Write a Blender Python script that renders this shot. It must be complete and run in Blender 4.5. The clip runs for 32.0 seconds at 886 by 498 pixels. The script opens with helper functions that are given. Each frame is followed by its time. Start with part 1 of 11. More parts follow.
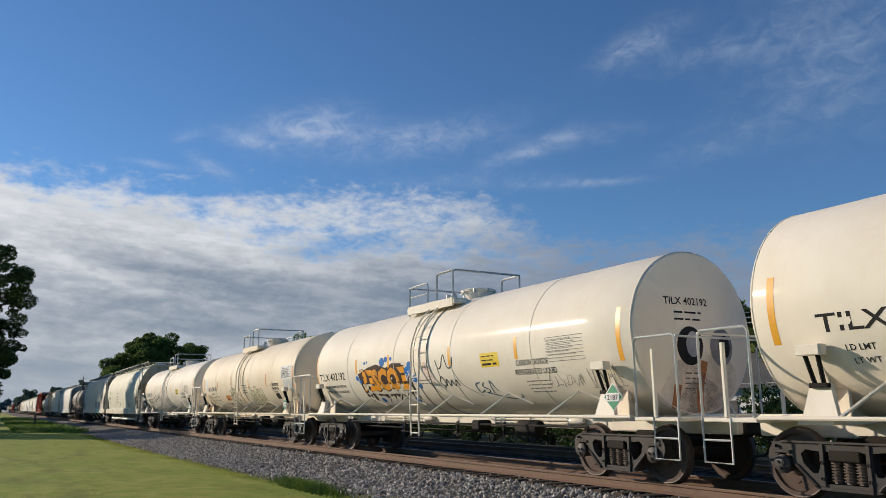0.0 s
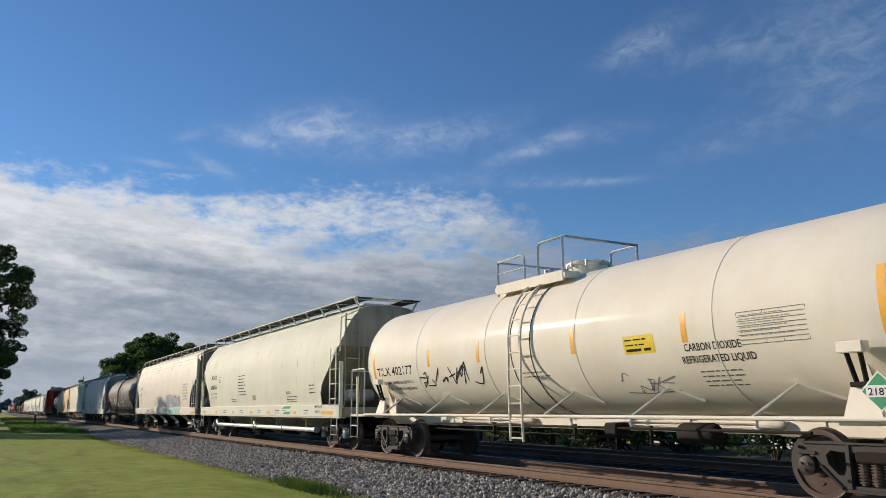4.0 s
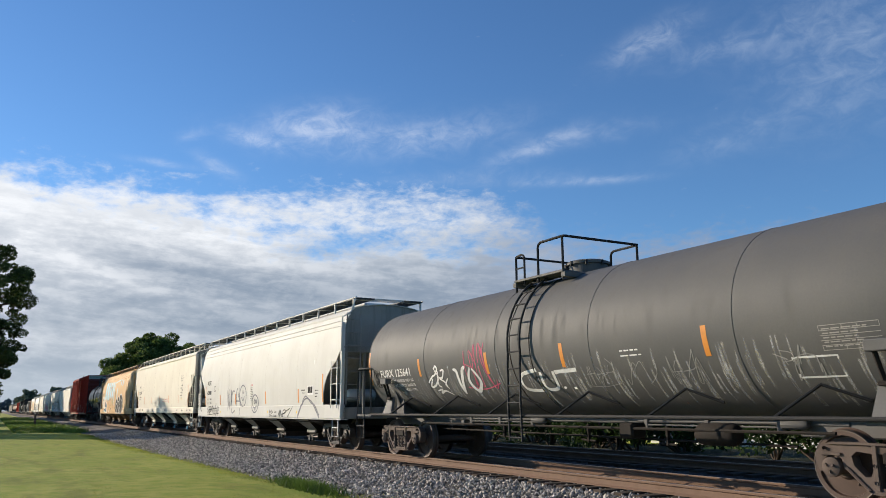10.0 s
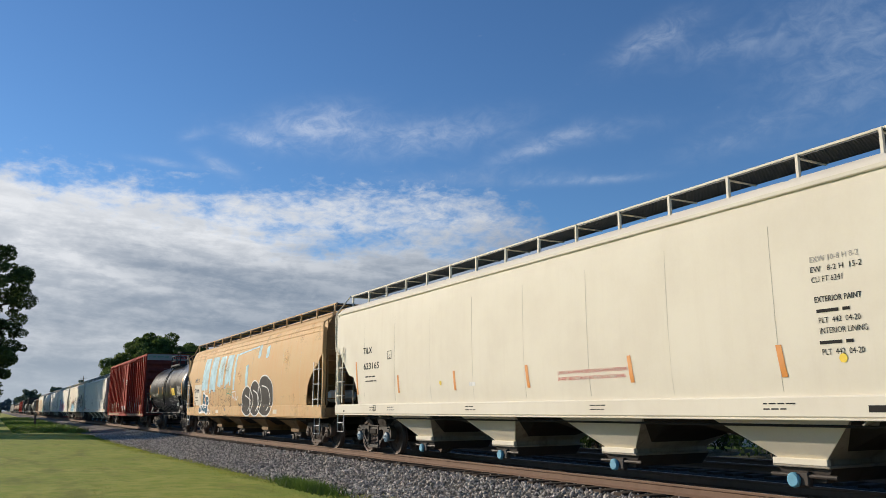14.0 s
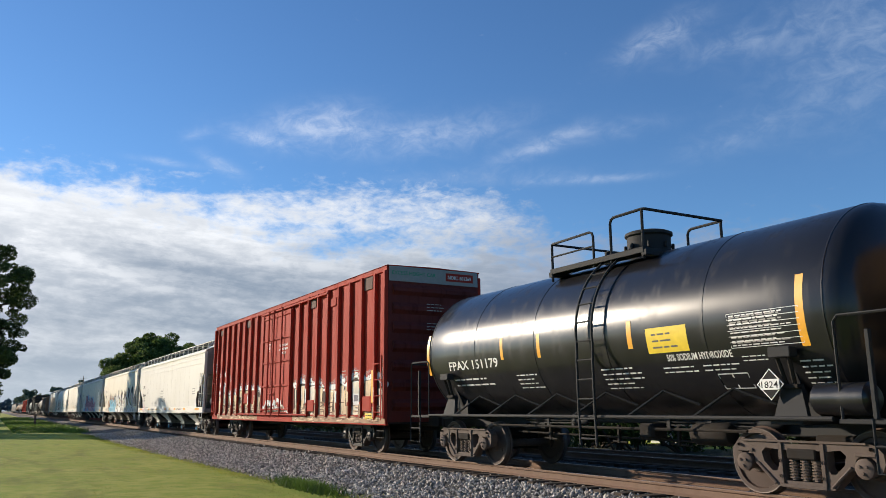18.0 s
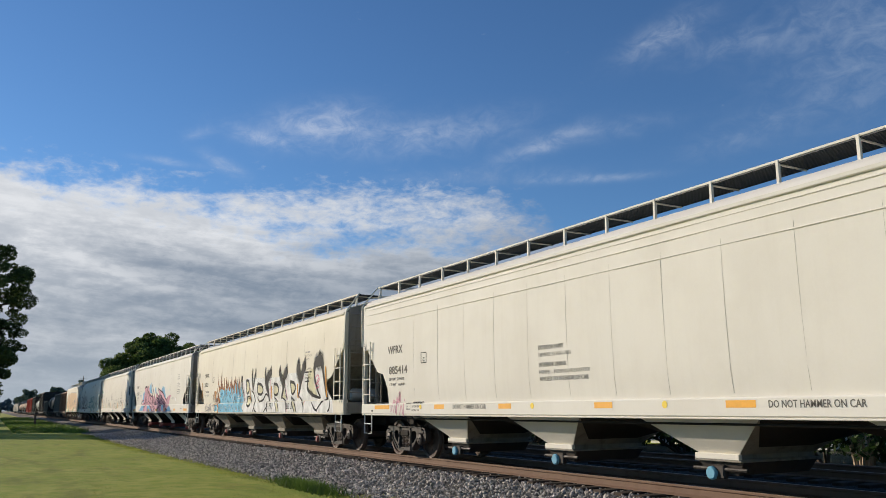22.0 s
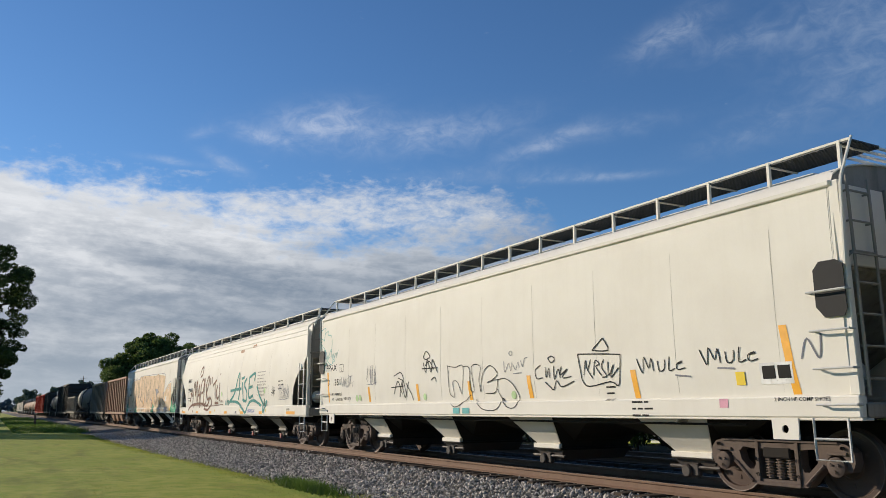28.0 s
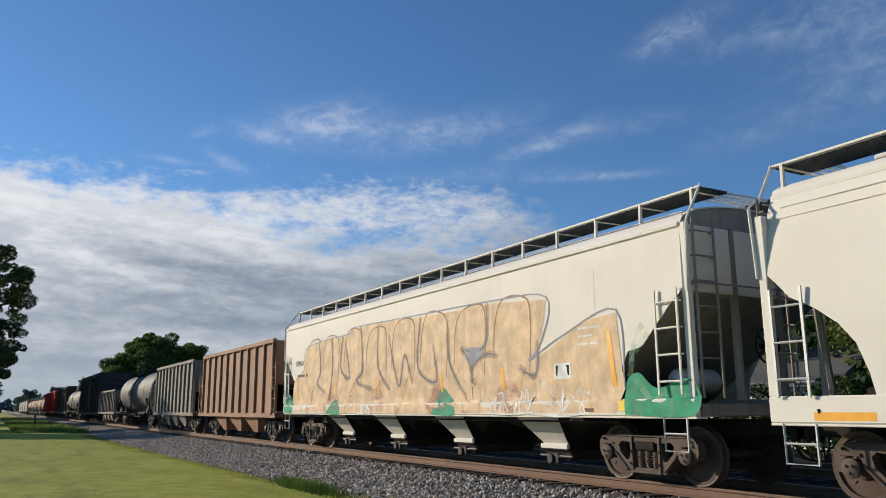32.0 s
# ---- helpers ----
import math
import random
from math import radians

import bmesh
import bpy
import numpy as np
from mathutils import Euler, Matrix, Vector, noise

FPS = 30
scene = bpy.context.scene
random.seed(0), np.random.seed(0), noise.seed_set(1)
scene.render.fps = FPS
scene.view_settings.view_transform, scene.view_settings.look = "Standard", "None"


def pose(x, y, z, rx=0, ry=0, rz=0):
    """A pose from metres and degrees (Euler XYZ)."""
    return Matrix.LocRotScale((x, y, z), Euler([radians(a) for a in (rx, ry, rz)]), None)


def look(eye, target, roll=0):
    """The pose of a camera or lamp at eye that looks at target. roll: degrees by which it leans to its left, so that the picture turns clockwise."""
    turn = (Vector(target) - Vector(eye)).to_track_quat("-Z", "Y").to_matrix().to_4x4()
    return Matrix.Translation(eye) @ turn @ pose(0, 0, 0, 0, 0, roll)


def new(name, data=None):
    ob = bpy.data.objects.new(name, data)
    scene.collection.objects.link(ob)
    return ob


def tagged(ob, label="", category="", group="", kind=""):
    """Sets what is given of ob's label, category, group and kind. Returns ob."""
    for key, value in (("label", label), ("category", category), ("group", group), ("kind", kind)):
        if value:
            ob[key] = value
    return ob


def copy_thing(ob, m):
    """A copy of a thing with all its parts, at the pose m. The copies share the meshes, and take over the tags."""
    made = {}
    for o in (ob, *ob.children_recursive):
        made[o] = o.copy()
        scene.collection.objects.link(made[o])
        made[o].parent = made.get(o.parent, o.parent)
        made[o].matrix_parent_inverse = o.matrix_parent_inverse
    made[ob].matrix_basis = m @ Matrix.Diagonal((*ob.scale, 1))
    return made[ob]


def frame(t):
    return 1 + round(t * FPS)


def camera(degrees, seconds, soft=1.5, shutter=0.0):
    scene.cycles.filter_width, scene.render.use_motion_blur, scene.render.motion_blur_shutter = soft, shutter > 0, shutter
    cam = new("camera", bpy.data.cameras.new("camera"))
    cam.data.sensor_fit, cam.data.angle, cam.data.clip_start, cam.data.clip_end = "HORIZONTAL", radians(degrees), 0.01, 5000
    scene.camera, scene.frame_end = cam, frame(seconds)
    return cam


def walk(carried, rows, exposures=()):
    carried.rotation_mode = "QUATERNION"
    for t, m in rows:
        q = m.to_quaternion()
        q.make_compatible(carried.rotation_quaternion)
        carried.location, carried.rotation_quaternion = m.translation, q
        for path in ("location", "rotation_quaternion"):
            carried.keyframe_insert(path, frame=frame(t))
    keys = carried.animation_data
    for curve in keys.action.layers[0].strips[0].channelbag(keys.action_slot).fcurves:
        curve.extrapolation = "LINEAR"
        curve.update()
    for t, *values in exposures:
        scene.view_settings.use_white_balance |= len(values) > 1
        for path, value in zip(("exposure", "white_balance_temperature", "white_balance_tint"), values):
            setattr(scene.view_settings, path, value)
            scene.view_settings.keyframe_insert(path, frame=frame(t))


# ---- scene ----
# One straight railway: x runs along the track (the train rolls towards +x), y across it, z up from the railhead.
TRACK_Y = 10.43
EYE = Vector((0.0, 0.0, 1.218))
YAW, PITCH, ROLL = radians(60.476), radians(11.513), -0.35
AHEAD = Vector((-math.sin(YAW) * math.cos(PITCH), math.cos(YAW) * math.cos(PITCH), math.sin(PITCH)))
cam = camera(59.12, 32.0, soft=0.6)
STAND = look(EYE, EYE + AHEAD * 20, ROLL)
walk(cam, [(0.0, STAND), (32.0, STAND)], exposures=((0.0, -0.08), (3.0, -0.05), (6.0, 0.0), (8.0, 0.05), (9.0, 0.06), (10.0, 0.30), (11.0, 0.24), (12.0, 0.08), (13.0, 0.06), (16.0, 0.10), (17.3, 0.20), (18.0, 0.34), (19.0, 0.36), (20.0, 0.36), (21.0, 0.18), (21.7, -0.02), (23.0, 0.0), (28.0, 0.02), (32.0, 0.04)))


def travel(t):
    """How far the train has come at t seconds, from where it is at 16 s."""
    d = t - 16
    return 9.685 * d + 0.00159 * d * d - 0.000523 * d ** 3


# ---- light ----
SUN_EL, SUN_OFF = radians(18.0), radians(34.0)   # height, and angle off the track, low behind the camera
SUN_DIR = Vector((-math.cos(SUN_EL) * math.cos(SUN_OFF), -math.cos(SUN_EL) * math.sin(SUN_OFF), math.sin(SUN_EL)))
world = bpy.data.worlds.new("world")
scene.world = world
world.use_nodes = True
wn = world.node_tree.nodes
sky = wn.new("ShaderNodeTexSky")
sky.sky_type = "NISHITA"
sky.sun_disc = False
sky.sun_elevation = SUN_EL
sky.sun_rotation = math.atan2(SUN_DIR.x, SUN_DIR.y)
sky.air_density, sky.dust_density, sky.ozone_density = 1.0, 0.1, 4.0
tint = wn.new("ShaderNodeMix")
tint.data_type, tint.blend_type = "RGBA", "MULTIPLY"
tint.inputs[0].default_value = 1.0
tint.inputs[7].default_value = (0.76, 0.96, 1.14, 1)   # the deep blue of clear morning air
world.node_tree.links.new(sky.outputs[0], tint.inputs[6])
world.node_tree.links.new(tint.outputs[2], wn["Background"].inputs[0])
wn["Background"].inputs[1].default_value = 0.104
sun = new("sun", bpy.data.lights.new("sun", "SUN"))
sun.data.energy, sun.data.angle, sun.data.color = 4.6, radians(0.6), (1.0, 0.86, 0.68)
sun.matrix_world = look(SUN_DIR * 300, (0, 0, 0))

# ---- materials ----
def nodes_of(name):
    m = bpy.data.materials.new(name)
    m.use_nodes = True
    return m, m.node_tree.nodes, m.node_tree.links, m.node_tree.nodes["Principled BSDF"]


def tex_noise(n, l, vec, scale, detail=4.0, rough=0.6, dist=0.0):
    t = n.new("ShaderNodeTexNoise")
    t.inputs["Scale"].default_value, t.inputs["Detail"].default_value = scale, detail
    t.inputs["Roughness"].default_value, t.inputs["Distortion"].default_value = rough, dist
    l.new(vec, t.inputs["Vector"])
    return t.outputs["Fac"]


def ramp(n, l, fac, lo, hi, a=0.0, b=1.0):
    r = n.new("ShaderNodeMapRange")
    r.interpolation_type = "SMOOTHSTEP"
    for k, v in zip((1, 2, 3, 4), (lo, hi, a, b)):
        r.inputs[k].default_value = v
    l.new(fac, r.inputs[0])
    return r.outputs[0]


def blend(n, l, fac, a, b, how="MIX"):
    x = n.new("ShaderNodeMix")
    x.data_type, x.blend_type = "RGBA", how
    for sock, v in ((x.inputs[0], fac), (x.inputs[6], a), (x.inputs[7], b)):
        if isinstance(v, bpy.types.NodeSocket):
            l.new(v, sock)
        elif isinstance(v, tuple):
            sock.default_value = (*v, 1)
        else:
            sock.default_value = v
    return x.outputs[2]


def place(n, l, scale=(1, 1, 1), vary=True):
    """Object coordinates, shifted from object to object."""
    c = n.new("ShaderNodeTexCoord")
    m = n.new("ShaderNodeMapping")
    m.inputs["Scale"].default_value = scale
    l.new(c.outputs["Object"], m.inputs["Vector"])
    if vary:
        o = n.new("ShaderNodeObjectInfo")
        k = n.new("ShaderNodeMath")
        k.operation = "MULTIPLY"
        k.inputs[1].default_value = 37.0
        l.new(o.outputs["Random"], k.inputs[0])
        l.new(k.outputs[0], m.inputs["Location"])
    return m.outputs[0]


def bump(n, l, bsdf, height, strength, dist):
    b = n.new("ShaderNodeBump")
    b.inputs["Strength"].default_value, b.inputs["Distance"].default_value = strength, dist
    l.new(height, b.inputs["Height"])
    l.new(b.outputs[0], bsdf.inputs["Normal"])


def paint(name, col, worn, rough=0.45, streak=0.45, rust=0.0, rustcol=(0.28, 0.11, 0.035), grit=0.1, metal=0.0, coat=0.0, relief=0.12, gloss=0.28):
    """Paint on steel: broad fading, runs of dirt down the sheet, rust patches, fine grit."""
    m, n, l, p = nodes_of(name)
    v = place(n, l)
    broad = ramp(n, l, tex_noise(n, l, v, 0.7, 5), 0.35, 0.7)
    runs = ramp(n, l, tex_noise(n, l, place(n, l, (5, 5, 0.35)), 1.0, 5, 0.65), 0.45, 0.75)
    fine = tex_noise(n, l, v, 30, 3)
    c = blend(n, l, broad, col, tuple(0.6 * a + 0.4 * b for a, b in zip(col, worn)))
    k = n.new("ShaderNodeMath")
    k.operation = "MULTIPLY"
    k.inputs[1].default_value = streak
    l.new(runs, k.inputs[0])
    c = blend(n, l, k.outputs[0], c, worn)
    if rust:
        patch = ramp(n, l, tex_noise(n, l, place(n, l, (1, 1, 0.55)), 1.6, 7, 0.68), 0.72 - 0.22 * rust, 0.82 - 0.12 * rust)
        c = blend(n, l, patch, c, rustcol)
    c = blend(n, l, grit, c, blend(n, l, fine, (0, 0, 0), (1, 1, 1)), "OVERLAY")
    l.new(c, p.inputs["Base Color"])
    l.new(ramp(n, l, runs, 0, 1, rough, min(1, rough + 0.2)), p.inputs["Roughness"])
    p.inputs["Metallic"].default_value = metal
    p.inputs["Coat Weight"].default_value, p.inputs["Coat Roughness"].default_value = coat, 0.14
    p.inputs["Specular IOR Level"].default_value = gloss
    bump(n, l, p, fine, relief, 0.004)
    return m


def flat(name, col, rough=0.6, metal=0.0, vary=0.12, shine=0.5):
    """Small parts: one colour with a light mottle."""
    m, n, l, p = nodes_of(name)
    f = tex_noise(n, l, place(n, l), 9, 4)
    l.new(blend(n, l, f, tuple(c * (1 - vary * 2) for c in col), tuple(min(1, c * (1 + vary)) for c in col)), p.inputs["Base Color"])
    p.inputs["Roughness"].default_value, p.inputs["Metallic"].default_value = rough, metal
    p.inputs["Specular IOR Level"].default_value = shine
    return m


def spray(name, col, scuff=1.0):
    """Spray paint: patchy cover, drips of dirt, scuffed spots."""
    m, n, l, p = nodes_of(name)
    v = place(n, l, vary=False)
    c = blend(n, l, ramp(n, l, tex_noise(n, l, v, 2.5, 6), 0.3, 0.7), tuple(x * 0.78 for x in col), tuple(min(1, x * 1.12) for x in col))
    runs = ramp(n, l, tex_noise(n, l, place(n, l, (7, 7, 0.5), False), 1.0, 5), 0.5, 0.75, 0, 0.35 * scuff)
    c = blend(n, l, runs, c, (0.30, 0.24, 0.18))
    spots = ramp(n, l, tex_noise(n, l, v, 18, 3), 0.66, 0.72, 0, 0.45 * scuff)
    c = blend(n, l, spots, c, (0.34, 0.27, 0.2))
    l.new(c, p.inputs["Base Color"])
    p.inputs["Roughness"].default_value = 0.7
    p.inputs["Specular IOR Level"].default_value = 0.15
    return m


M = {}
M["white_tank"] = paint("white_tank_paint", (0.84, 0.765, 0.65), (0.70, 0.60, 0.46), 0.6, 0.16, 0.05, coat=0.06, gloss=0.18)
M["cream_tank"] = paint("cream_tank_paint", (0.85, 0.73, 0.56), (0.68, 0.54, 0.38), 0.6, 0.2, 0.06, coat=0.05, gloss=0.16)
M["cream"] = paint("cream_car_paint", (0.79, 0.735, 0.615), (0.66, 0.59, 0.48), 0.62, 0.14, 0, grit=0.05, gloss=0.12)
M["offwhite"] = paint("off_white_car_paint", (0.77, 0.735, 0.66), (0.65, 0.605, 0.525), 0.62, 0.16, 0, grit=0.05, gloss=0.12)
M["pale"] = paint("pale_grey_car_paint", (0.65, 0.635, 0.59), (0.53, 0.505, 0.46), 0.6, 0.15, 0, grit=0.05, gloss=0.14)
M["olive"] = paint("faint_green_white_car_paint", (0.73, 0.70, 0.57), (0.59, 0.55, 0.43), 0.62, 0.15, 0, grit=0.05, gloss=0.14)
M["rusty_cream"] = paint("rust_stained_cream_paint", (0.70, 0.63, 0.53), (0.60, 0.50, 0.39), 0.55, 0.4, 0.16, (0.72, 0.42, 0.16))
M["tan"] = paint("faded_tan_paint", (0.60, 0.41, 0.21), (0.64, 0.36, 0.18), 0.65, 0.45, 0.45, (0.66, 0.32, 0.15), gloss=0.14)
M["grey_tank"] = paint("sooty_grey_tank_paint", (0.108, 0.107, 0.106), (0.15, 0.142, 0.13), 0.6, 0.3, 0.05, gloss=0.2)
M["black_tank"] = paint("glossy_black_tank_paint", (0.012, 0.012, 0.014), (0.022, 0.021, 0.021), 0.30, 0.08, relief=0.02, grit=0.02, coat=0.5)
M["box_red"] = paint("boxcar_red_paint", (0.37, 0.034, 0.019), (0.28, 0.034, 0.020), 0.7, 0.3, 0.1, gloss=0.15)
M["dark_car"] = paint("dark_brown_black_paint", (0.035, 0.03, 0.028), (0.06, 0.045, 0.035), 0.6, 0.5, 0.15)
M["brown_car"] = paint("rusty_brown_paint", (0.26, 0.13, 0.075), (0.40, 0.27, 0.18), 0.7, 0.75, 0.4)
M["hopper_grey"] = paint("weathered_grey_paint", (0.17, 0.155, 0.135), (0.30, 0.26, 0.2), 0.7, 0.7, 0.2)
# Underframe dirt, taken near black so that shade under the cars is in it.
M["grime"] = paint("underframe_grime_and_shade", (0.017, 0.014, 0.012), (0.035, 0.026, 0.019), 0.85, 0.5, 0.2)
M["truck"] = paint("cast_steel_with_dust", (0.040, 0.036, 0.034), (0.075, 0.053, 0.042), 0.55, 0.45, 0.2)
M["truck_rust"] = paint("cast_steel_with_rust", (0.12, 0.088, 0.072), (0.065, 0.050, 0.042), 0.75, 0.45, 0.2)
M["wheel"] = paint("rusty_wheel_steel", (0.095, 0.060, 0.046), (0.06, 0.043, 0.035), 0.6, 0.3)
M["tread"] = flat("polished_tread_steel", (0.15, 0.125, 0.11), 0.55, 0.7)
M["spring"] = flat("dusty_spring_steel", (0.12, 0.085, 0.065), 0.7)
M["cap_blue"] = flat("pale_blue_bearing_cap", (0.20, 0.29, 0.36), 0.6)
M["disc_blue"] = flat("bright_blue_gate_paint", (0.12, 0.36, 0.52), 0.6)
M["black"] = flat("black_steel", (0.016, 0.016, 0.017), 0.8)
M["grate"] = flat("dark_galvanised_grating", (0.06, 0.065, 0.07), 0.6, 0.3)
M["galv"] = flat("galvanised_steel", (0.55, 0.55, 0.53), 0.5, 0.3)
M["pipe"] = flat("bare_aluminium_pipe", (0.70, 0.69, 0.66), 0.5, 0.4, 0.3)
# End copies of the paints: shade of the ends put in, plus dirt runs.
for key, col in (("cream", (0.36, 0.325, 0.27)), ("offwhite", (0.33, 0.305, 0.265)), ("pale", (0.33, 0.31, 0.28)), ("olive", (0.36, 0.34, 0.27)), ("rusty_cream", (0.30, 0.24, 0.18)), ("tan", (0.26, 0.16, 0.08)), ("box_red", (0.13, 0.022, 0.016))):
    M["end_" + key] = paint("shade_and_dirt_on_" + key, col, tuple(0.45 * c for c in col), 0.75, 0.7, 0.25, (0.16, 0.085, 0.045))
M["seam"] = flat("dirt_in_weld_seam", (0.52, 0.48, 0.41), 0.7)
M["ink"] = flat("black_lettering", (0.03, 0.028, 0.027), 0.7, shine=0.1)
M["soft_ink"] = flat("worn_grey_lettering", (0.17, 0.155, 0.135), 0.7, shine=0.15)
M["chalk"] = flat("white_lettering", (0.78, 0.77, 0.74), 0.6)
M["amber"] = flat("amber_reflector", (0.90, 0.42, 0.03), 0.4)
M["orange"] = flat("orange_reflector", (0.72, 0.27, 0.04), 0.45)
M["yellow"] = flat("yellow_sticker", (0.85, 0.60, 0.03), 0.5)
M["pipe_yellow"] = flat("scuffed_yellow_paint", (0.50, 0.38, 0.06), 0.7)
M["red_ink"] = flat("red_lettering", (0.55, 0.07, 0.06), 0.6)
M["blue_ink"] = flat("blue_lettering", (0.03, 0.10, 0.40), 0.6)
M["green_ink"] = flat("green_sign_paint", (0.03, 0.28, 0.13), 0.6)
M["plate_grey"] = flat("grey_plate", (0.30, 0.29, 0.27), 0.6)
M["rail"] = paint("rusty_rail_web", (0.20, 0.125, 0.085), (0.14, 0.09, 0.065), 0.8, 0.3)
M["railhead"] = flat("worn_rail_head", (0.36, 0.27, 0.21), 0.4, 0.7)
M["tie"] = paint("creosoted_tie_wood", (0.05, 0.036, 0.027), (0.10, 0.075, 0.055), 0.9, 0.5)


def ground_material():
    m, n, l, p = nodes_of("mown_grass")
    v = place(n, l, vary=False)
    a = ramp(n, l, tex_noise(n, l, v, 0.25, 6), 0.3, 0.7)
    b = ramp(n, l, tex_noise(n, l, v, 2.2, 5), 0.35, 0.7)
    f = tex_noise(n, l, v, 40, 4)
    c = blend(n, l, a, (0.27, 0.31, 0.045), (0.41, 0.38, 0.08))
    c = blend(n, l, b, c, (0.23, 0.30, 0.037))
    c = blend(n, l, ramp(n, l, tex_noise(n, l, place(n, l, (0.35, 1.3, 1), False), 0.8, 6, 0.65), 0.5, 0.72, 0, 0.7), c, (0.17, 0.19, 0.035))
    c = blend(n, l, 0.25, c, blend(n, l, f, (0.1, 0.1, 0.1), (0.9, 0.9, 0.9)), "OVERLAY")
    l.new(c, p.inputs["Base Color"])
    p.inputs["Roughness"].default_value = 0.9
    p.inputs["Specular IOR Level"].default_value = 0.15
    bump(n, l, p, f, 0.45, 0.03)
    return m


def ballast_material(name, island):
    m, n, l, p = nodes_of(name)
    v = place(n, l, vary=False)
    cell = n.new("ShaderNodeTexVoronoi")
    cell.inputs["Scale"].default_value = 15
    l.new(v, cell.inputs["Vector"])
    if island:
        g = n.new("ShaderNodeNewGeometry")
        pick = g.outputs["Random Per Island"]
    else:
        s = n.new("ShaderNodeSeparateColor")
        l.new(cell.outputs["Color"], s.inputs[0])
        pick = s.outputs[0]
    c = blend(n, l, pick, (0.08, 0.075, 0.07) if island else (0.05, 0.047, 0.043), (0.66, 0.60, 0.53) if island else (0.21, 0.185, 0.16))
    c = blend(n, l, ramp(n, l, tex_noise(n, l, v, 1.2, 5), 0.5, 0.8, 0, 0.4), c, (0.17, 0.13, 0.10))
    c = blend(n, l, 0.35, c, blend(n, l, tex_noise(n, l, v, 60, 3), (0, 0, 0), (1, 1, 1)), "OVERLAY")
    l.new(c, p.inputs["Base Color"])
    p.inputs["Roughness"].default_value = 0.85
    if not island:
        bump(n, l, p, cell.outputs["Distance"], 1.0, 0.06)
    return m


def leaf_material(name, dark, light, thin=0.35):
    m, n, l, p = nodes_of(name)
    g = n.new("ShaderNodeNewGeometry")
    big = ramp(n, l, tex_noise(n, l, place(n, l), 0.5, 3), 0.35, 0.65)
    c = blend(n, l, g.outputs["Random Per Island"], dark, light)
    c = blend(n, l, big, c, tuple(0.6 * x for x in dark))
    l.new(c, p.inputs["Base Color"])
    p.inputs["Roughness"].default_value = 0.6
    p.inputs["Specular IOR Level"].default_value = 0.25
    tl, mx = n.new("ShaderNodeBsdfTranslucent"), n.new("ShaderNodeMixShader")
    l.new(c, tl.inputs[0])
    mx.inputs[0].default_value = thin
    l.new(p.outputs[0], mx.inputs[1])
    l.new(tl.outputs[0], mx.inputs[2])
    l.new(mx.outputs[0], n["Material Output"].inputs[0])
    return m


def soil_material(name, a, b, c):
    m, n, l, p = nodes_of(name)
    v = place(n, l, vary=False)
    col = blend(n, l, ramp(n, l, tex_noise(n, l, v, 1.1, 6), 0.35, 0.7), a, b)
    f = tex_noise(n, l, v, 25, 5)
    col = blend(n, l, ramp(n, l, f, 0.4, 0.7), col, c)
    l.new(col, p.inputs["Base Color"])
    p.inputs["Roughness"].default_value = 0.95
    bump(n, l, p, f, 0.9, 0.06)
    return m


# Second-track ballast: the train's shade is put into this near-black colour.
M["shaded_ballast"] = soil_material("shade_dark_ballast", (0.017, 0.015, 0.014), (0.032, 0.026, 0.021), (0.011, 0.010, 0.010))
# Verge colours are kept dark to stand in for shade behind the train.
M["verge"] = soil_material("shade_dark_weedy_soil", (0.045, 0.06, 0.018), (0.06, 0.045, 0.028), (0.025, 0.035, 0.012))
M["grass"] = ground_material()
M["ballast"] = ballast_material("grey_ballast", False)
M["stone"] = ballast_material("ballast_stone", True)
M["leaf"] = leaf_material("broad_leaf", (0.10, 0.155, 0.035), (0.24, 0.30, 0.075))
M["oak"] = leaf_material("dark_oak_leaf", (0.045, 0.075, 0.018), (0.12, 0.16, 0.04), 0.2)
# Haze of distance is put into these leaf colours, bluest for the far woods.
M["far_leaf"] = leaf_material("haze_tinted_leaf", (0.13, 0.18, 0.13), (0.22, 0.27, 0.18))
M["blue_leaf"] = leaf_material("blue_haze_tinted_leaf", (0.13, 0.19, 0.22), (0.19, 0.25, 0.28))
M["hedge"] = leaf_material("shrub_leaf", (0.022, 0.05, 0.012), (0.07, 0.12, 0.026))
M["blade"] = leaf_material("grass_blade", (0.30, 0.35, 0.05), (0.46, 0.44, 0.085))
M["weed"] = leaf_material("weed_blade", (0.10, 0.18, 0.03), (0.24, 0.34, 0.06))
M["bark"] = paint("bark", (0.10, 0.075, 0.055), (0.05, 0.038, 0.03), 0.95, 0.6)
M["myrtle"] = paint("pale_smooth_bark", (0.45, 0.36, 0.27), (0.30, 0.22, 0.16), 0.8, 0.5)
M["post"] = paint("weathered_post_wood", (0.16, 0.11, 0.075), (0.09, 0.065, 0.05), 0.9, 0.5)
M["siding"] = paint("white_siding", (0.78, 0.77, 0.74), (0.6, 0.58, 0.53), 0.6, 0.2)
M["shingle"] = paint("grey_shingle", (0.12, 0.115, 0.11), (0.08, 0.075, 0.07), 0.9, 0.3)
M["car_white"] = flat("white_car_paint", (0.75, 0.76, 0.77), 0.25)
M["glass"] = flat("dark_window_glass", (0.02, 0.025, 0.03), 0.08)


